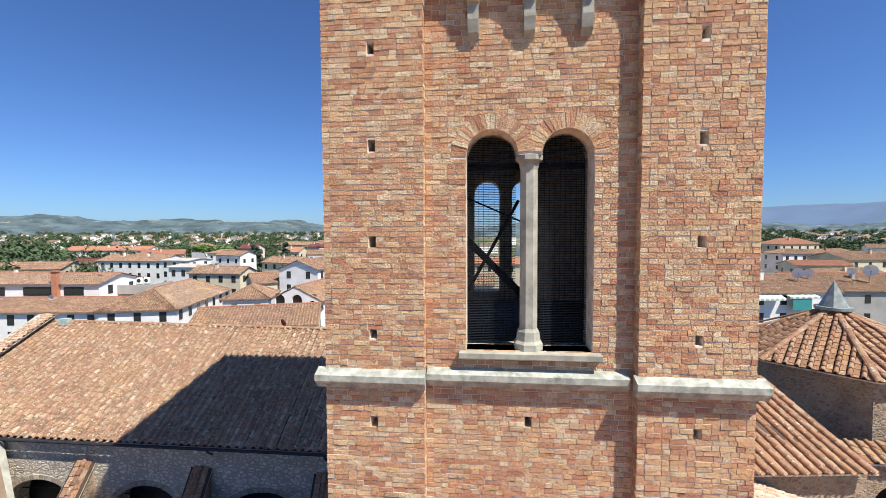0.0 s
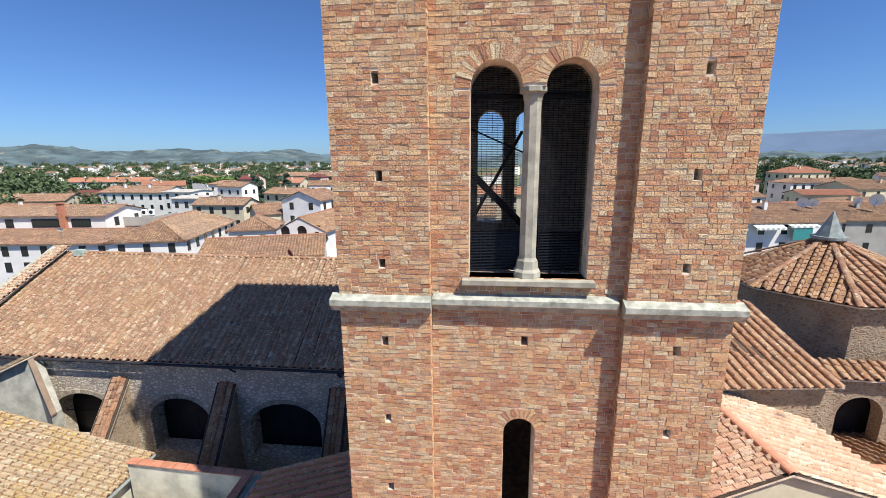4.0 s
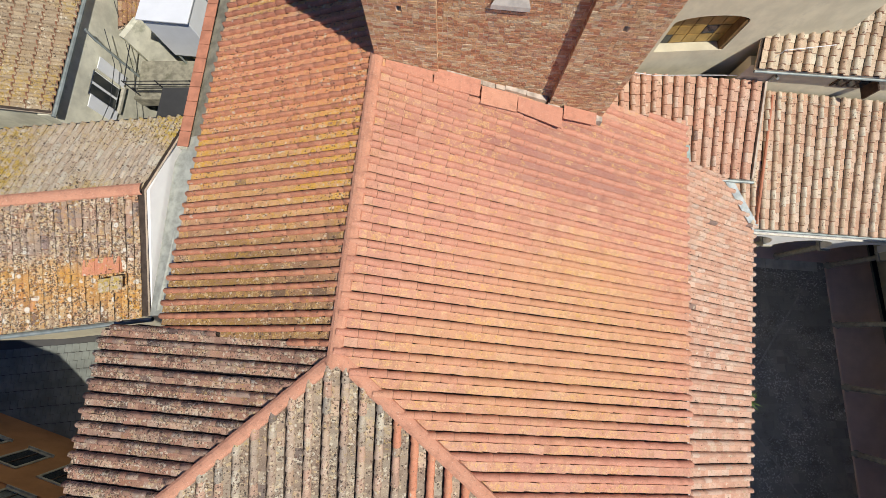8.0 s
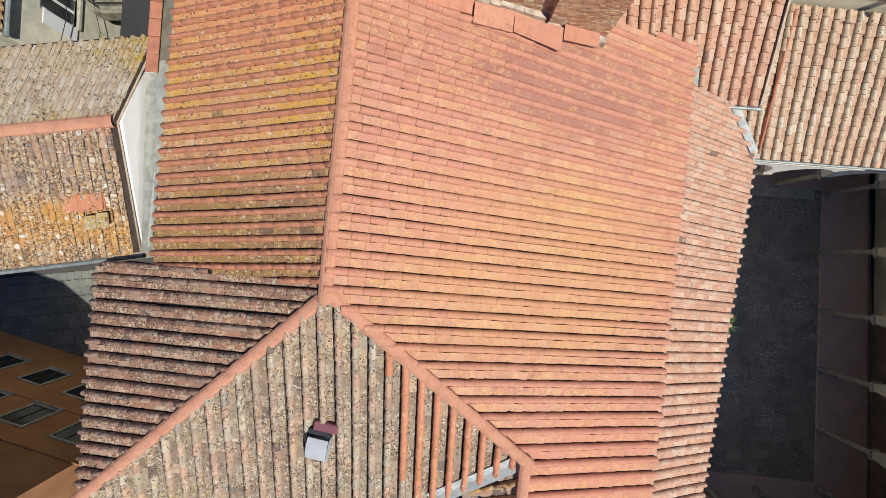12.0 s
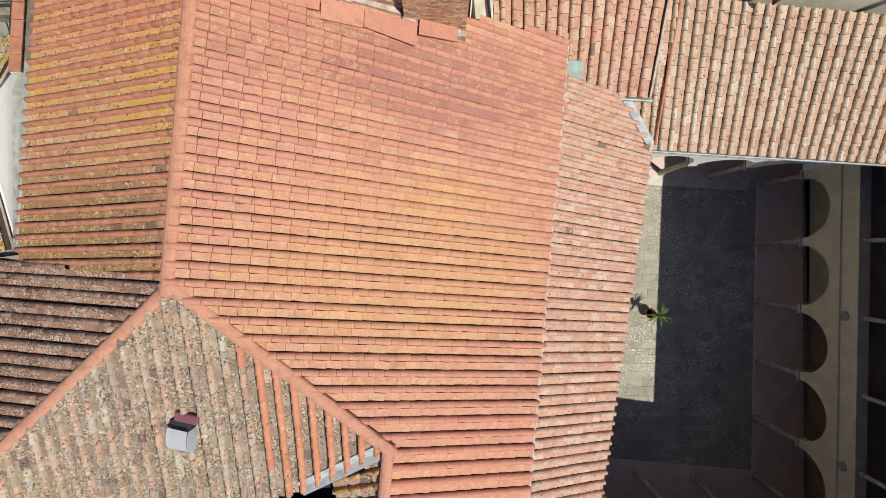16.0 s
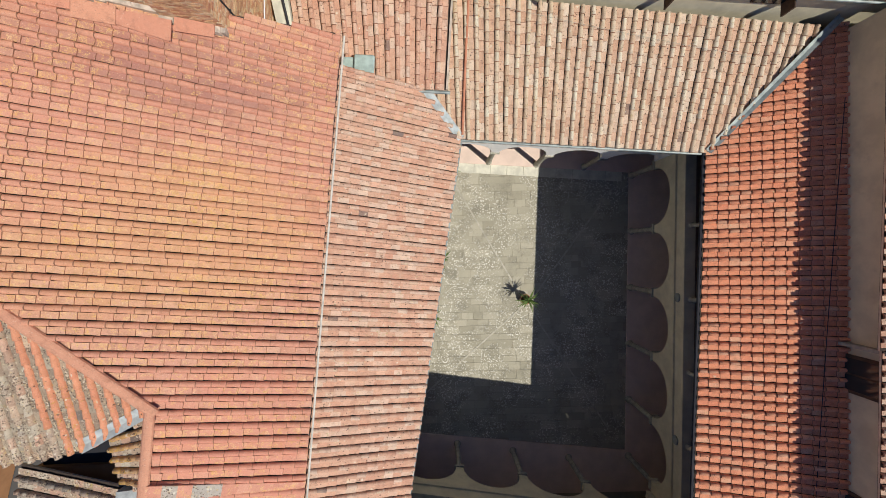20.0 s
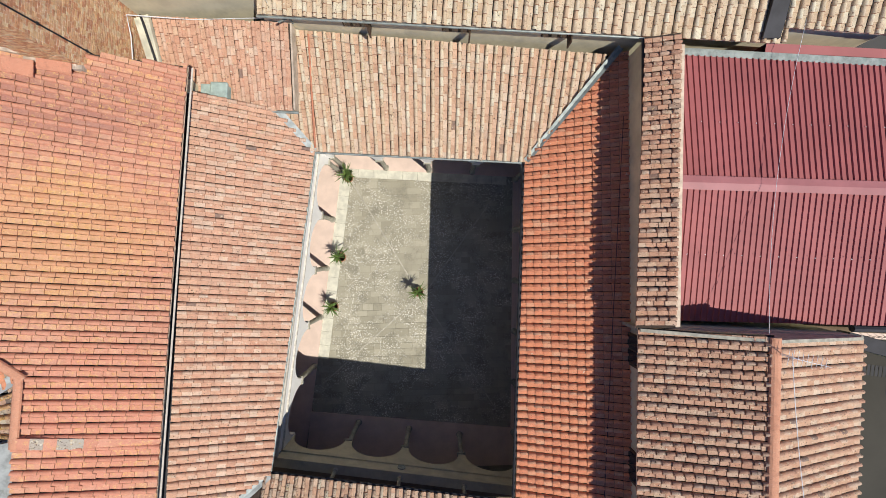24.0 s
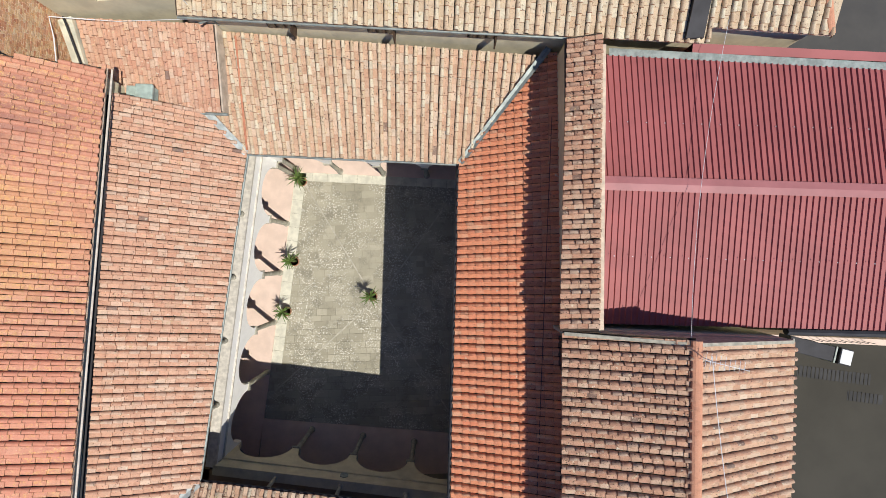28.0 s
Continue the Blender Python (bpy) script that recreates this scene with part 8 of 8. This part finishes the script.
prism("verge", [(1.0, -8.7), (1.98, -8.6), (1.32, -16.0), (0.4, -16.0)], 13.3, 14.08, M_VERGE, AN, "stained grey mortar verge")
roof("small_slope", ((2.3, -6.1, 14.3), (2.2, -8.8, 14.3)), ((0.2, -6.9, 13.75), (0.6, -8.7, 13.75)), "small clay tile slope beside the lead valley", M_ROOF_WEST, M_ROOF_OLD, pitch=0.42, seed=62, keep=[(2.3, -6.2), (2.2, -8.8), (1.0, -8.3), (0.7, -7.1)])
prism("well_floor", [(-3.0, -7.5), (2.4, -7.0), (2.4, -9.0), (-3.0, -8.6)], 12.0, 12.4, M_DARK, AN)
# east wall windows
for y, z in ((-6.25, 12.0), (-11.6, 12.0)):
    w = thing("window_3", "dark framed window in the wall above the cloister roof", "window", kind="structure", at=(27.98 - (7.3 - y) * 0.0226 - 0.02, y, z), turn=-91.3)
    box("window_frame", -0.75, 0.75, -0.05, 0.02, -0.85, 0.75, M_WOOD, w)
    box("pane", -0.62, -0.04, -0.07, -0.05, -0.72, 0.62, M_GLASS, w)
    box("pane", 0.04, 0.62, -0.07, -0.05, -0.72, 0.62, M_GLASS, w)
    box("window_sill", -0.85, 0.85, -0.2, 0.0, -0.95, -0.85, M_STONE, w)
for u in (4.2, 8.7, 13.2):
    x, y = 11.3 + u * 0.9966, 9.25 - u * 0.0821
    w = thing("window_4", "low dark window with open brown shutters under the eave", "window", kind="structure", at=(x, y - 0.02, 12.1), turn=-4.7)
    box("window_frame", -0.62, 0.62, -0.03, 0.04, -0.32, 0.3, M_WOOD, w)
    for i in (-0.4, 0.0, 0.4):
        box("pane", i - 0.16, i + 0.16, -0.05, -0.03, -0.26, 0.24, M_GLASS, w)
    box("shutter", 0.6, 0.66, -0.5, 0.0, -0.34, 0.3, M_WOOD, w)
gutter("north_gutter", (11.3, 8.94, 12.68), (28.1, 7.51, 12.68), M_LEAD, "grey gutter along the north wing eave", r=0.05, down=[(12.2, 8.7, 12.6), (12.5, 9.1, 12.2), (12.55, 9.15, 11.7)])
gutter("east_gutter", (27.95, 7.35, 12.9), (27.15, -17.0, 12.9), M_DARK, "dark gutter along the east building eave", r=0.07)
# metal roof ridge and flashings
RC = thing("metal_ridge", "pale red metal ridge cap", "flashing", kind="structure")
mesh_ob("ridge_cap", [(29.45, 1.56, 12.515), (29.45, 1.25, 12.56), (29.45, 0.94, 12.515), (60, -0.29, 12.515), (60, -0.6, 12.56), (60, -0.91, 12.515)], [(0, 1, 4, 3), (1, 2, 5, 4)], M_REDCAP, RC)
mesh_ob("gutter_sheet", [(30.1, 6.97, 12.12), (60.0, 4.46, 12.12), (60.0, 4.79, 12.16), (30.1, 7.30, 12.16)], [(0, 1, 2, 3)], M_LEAD, RC, "pale grey-green lead gutter")
mesh_ob("lower_sheet", [(33.8, 7.02, 12.1), (60.0, 4.93, 12.1), (60.0, 5.30, 12.2), (33.8, 7.38, 12.2), (60.0, 5.30, 9.5), (33.8, 7.38, 9.5)], [(0, 1, 2, 3), (3, 2, 4, 5)], M_REDMETAL, RC)
for k in range(22):
    for y0 in (4.0, -1.9):
        x = 29.9 + k * 0.81
        f = (x - 29.45) / 30.55
        yy = y0 - 1.85 * f
        zz = 12.45 - abs(yy - (1.25 - 1.85 * f)) * 0.058
        part("screw_cap", tube_bm([(x, yy, zz + 0.03), (x, yy, zz + 0.05)], 0.022, 6), M_WHITEMETAL, RC)
# aerial and cables
TV = thing("tv_aerial", "white yagi television aerial on a thin mast", "aerial", at=(32.3, -5.9, 14.2), turn=-12)
part("mast", tube_bm([(0, 0, 0), (0, 0, 0.9)], 0.018, 6), M_WHITEMETAL, TV)
part("boom", tube_bm([(-0.4, 0, 0.8), (1.3, -0.1, 0.85)], 0.012, 6), M_WHITEMETAL, TV)
for i in range(9):
    x = -0.33 + i * 0.18
    part("element", tube_bm([(x, -0.32 + 0.015 * i, 0.84), (x, 0.32 - 0.015 * i, 0.84)], 0.008, 5), M_WHITEMETAL, TV)
part("reflector", tube_bm([(-0.38, 0, 0.5), (-0.38, 0, 1.15)], 0.01, 5), M_WHITEMETAL, TV)


def cable(name, p, q, sag, label, mat, r=0.015):
    c = thing(name, label, "cable")
    p, q = Vector(p), Vector(q)
    part("wire", tube_bm([p.lerp(q, k / 14) - Vector((0, 0, 4 * sag * (k / 14) * (1 - k / 14))) for k in range(15)], r, 5), mat, c)


cable("roof_cable", (32.1, -5.2, 14.0), (34.9, 8.5, 13.2), 0.6, "thin white cable slung over the metal roof", M_WHITEMETAL, 0.009)
cable("roof_cable", (32.5, -5.8, 14.6), (33.4, -13.0, 14.0), 0.1, "thin white cable along the tile ridge", M_WHITEMETAL)
cable("roof_cable", (27.6, 4.5, 11.6), (26.3, -15.0, 11.0), 0.05, "thin dark cable over the red tiles", M_DARK)
cable("roof_cable", (13.3, 8.7, 11.45), (24.6, 6.4, 11.0), 0.12, "thin grey cable along the north roof", M_STONE, 0.006)
# north-east roofs beyond the metal roof
NE = thing("northeast_roof_gap", "dark strip laid on the north-east roofs for a gap and its shadow", "roof", kind="structure")
# black strip on top of the tiles, drawing the roof gap with its shadow
mesh_ob("gutter_slot", [(33.0, 7.2, 13.0), (33.75, 7.2, 13.02), (33.95, 11.0, 14.42), (33.3, 11.0, 14.42), (33.0, 7.2, 12.6), (33.75, 7.2, 12.6), (33.95, 11.0, 14.0), (33.3, 11.0, 14.0)], [(0, 1, 2, 3), (0, 4, 5, 1), (1, 5, 6, 2), (3, 7, 4, 0)], M_DARK, NE)
# yard and its wall to the south-east
LOT = thing("parking_yard", "grey asphalt yard beyond the south-east house", "yard", kind="structure")
prism("yard_surface", [(37.5, -6.8), (75.0, -9.5), (75.0, -40.0), (36.7, -40.0)], -0.3, 0.02, M_ASPHALT2, LOT)
prism("boundary_wall", [(38.0, -7.2), (70.0, -9.6), (70.0, -10.0), (38.0, -7.6)], 0, 2.4, M_PINK, LOT)
for k in range(26):
    x = 38.2 + k * 0.5
    part("railing_bar", tube_bm([(x, -7.4 - (k * 0.5) * 0.075, 2.4), (x, -7.4 - (k * 0.5) * 0.075, 3.2)], 0.02, 5), M_DARK, LOT)


# pale drain strips across the court, and the white cable along the gable foot
DS = thing("drain_strips", "pale stone strips running diagonally across the court", "paving", kind="structure")
for (x0, y0), (x1, y1) in (((12.2, 4.3), (17.4, -4.9)), ((9.6, -11.4), (17.2, -4.9)), ((23.4, 2.9), (17.6, -4.7)), ((22.6, -13.2), (17.6, -5.1))):
    ln = math.hypot(x1 - x0, y1 - y0)
    n = int(ln / 0.62)
    for i in range(n):
        f0, f1 = i / n, (i + 0.96) / n
        dx, dy = -(y1 - y0) / ln * 0.05, (x1 - x0) / ln * 0.05
        a, b = (x0 + (x1 - x0) * f0, y0 + (y1 - y0) * f0), (x0 + (x1 - x0) * f1, y0 + (y1 - y0) * f1)
        mesh_ob("kerb_stone", [(a[0] - dx, a[1] - dy, 0.037), (b[0] - dx, b[1] - dy, 0.037), (b[0] + dx, b[1] + dy, 0.037), (a[0] + dx, a[1] + dy, 0.037),
                               (a[0] - dx, a[1] - dy, 0.0), (b[0] - dx, b[1] - dy, 0.0), (b[0] + dx, b[1] + dy, 0.0), (a[0] + dx, a[1] + dy, 0.0)], [(0, 1, 2, 3), (0, 4, 5, 1), (2, 6, 7, 3)], M_KERB, DS)
WC = thing("white_cable", "white cable sagging along the foot of the gable wall", "cable")
part("wire", tube_bm([(7.25, 9.3, 12.1), (8.06, 9.32, 11.9), (10.0, 9.35, 11.86), (11.85, 9.3, 11.9), (11.95, 9.3, 13.35), (13.5, 9.3, 13.62)], 0.013, 6), M_WHITEMETAL, WC)
gutter("southeast_gutter", (37.55, -5.75, 12.28), (36.75, -17.0, 12.28), M_GUTTER, "pale gutter along the south-east house eave", r=0.06)

# duct on the wall and drain grates in the south-east yard
DUCT = thing("air_duct", "dark sheet metal air duct with a pale grille end", "duct", at=(41.3, -7.05, 9.0), turn=-16)
box("casing", -1.5, 0.95, -0.38, 0.38, -0.4, 0.35, M_DARK, DUCT, bevel=0.02)
box("end_box", 0.95, 1.6, -0.42, 0.42, -0.45, 0.5, M_DARK, DUCT, bevel=0.02)
box("flange", 0.82, 0.90, -0.42, 0.42, -0.44, 0.39, M_LEAD, DUCT)
box("grille", 1.0, 1.56, -0.36, 0.36, 0.5, 0.53, M_WHITEMETAL, DUCT)
for u in (-1.2, 0.7):
    box("bracket", u - 0.05, u + 0.05, -0.05, 0.05, -9.0, -0.4, M_DARK, DUCT)
gutter("metal_roof_gutter", (37.9, -5.60, 11.5), (59.5, -6.80, 11.5), M_DARK, "deep dark gutter along the metal roof eave", r=0.17)
for x, y, ln, wd, label in ((53.0, -13.0, 2.6, 0.7, "small iron drain grate set in the yard"), (50.8, -11.3, 5.4, 0.8, "long iron drain grate set in the yard")):
    gr8 = thing("drain_grate", label, "grate", "grates in the yard", at=(x, y, 0.02), turn=-9)
    box("pit", -ln / 2, ln / 2, -wd / 2, wd / 2, 0.0, 0.01, M_ASPHALT, gr8)
    for k in range(int(ln / 0.3)):
        box("bar", -ln / 2 + 0.3 * k + 0.1, -ln / 2 + 0.3 * k + 0.16, -wd / 2, wd / 2, 0.01, 0.03, M_ASPHALT2, gr8)

# grey stone paving of the lane below the low house
LANE = thing("lane_paving", "grey stone slabs of the shaded lane", "paving", kind="structure")
_lane = np.random.default_rng(91)
verts, faces = [], []
for i in range(46):
    for k in range(13):
        x, y, z = -30.0 + 0.46 * i + 0.23 * (k % 2), -8.4 + 0.52 * k + 0.04 * i, -0.345 + float(_lane.normal(0, 0.004))
        o = len(verts)
        verts += [(x + a, y + b, z + c) for c in (-0.05, 0.04) for a, b in ((0.01, 0.01), (0.45, 0.01), (0.45, 0.51), (0.01, 0.51))]
        faces += [(o + 4, o + 5, o + 6, o + 7), (o, o + 1, o + 5, o + 4), (o + 1, o + 2, o + 6, o + 5), (o + 2, o + 3, o + 7, o + 6), (o + 3, o, o + 4, o + 7)]
mesh_ob("lane_slabs", verts, faces, plain("lane_slate", (0.20, 0.215, 0.19), 0.85, scale=1.0, spread=0.3), LANE)["kind"] = "stuff"
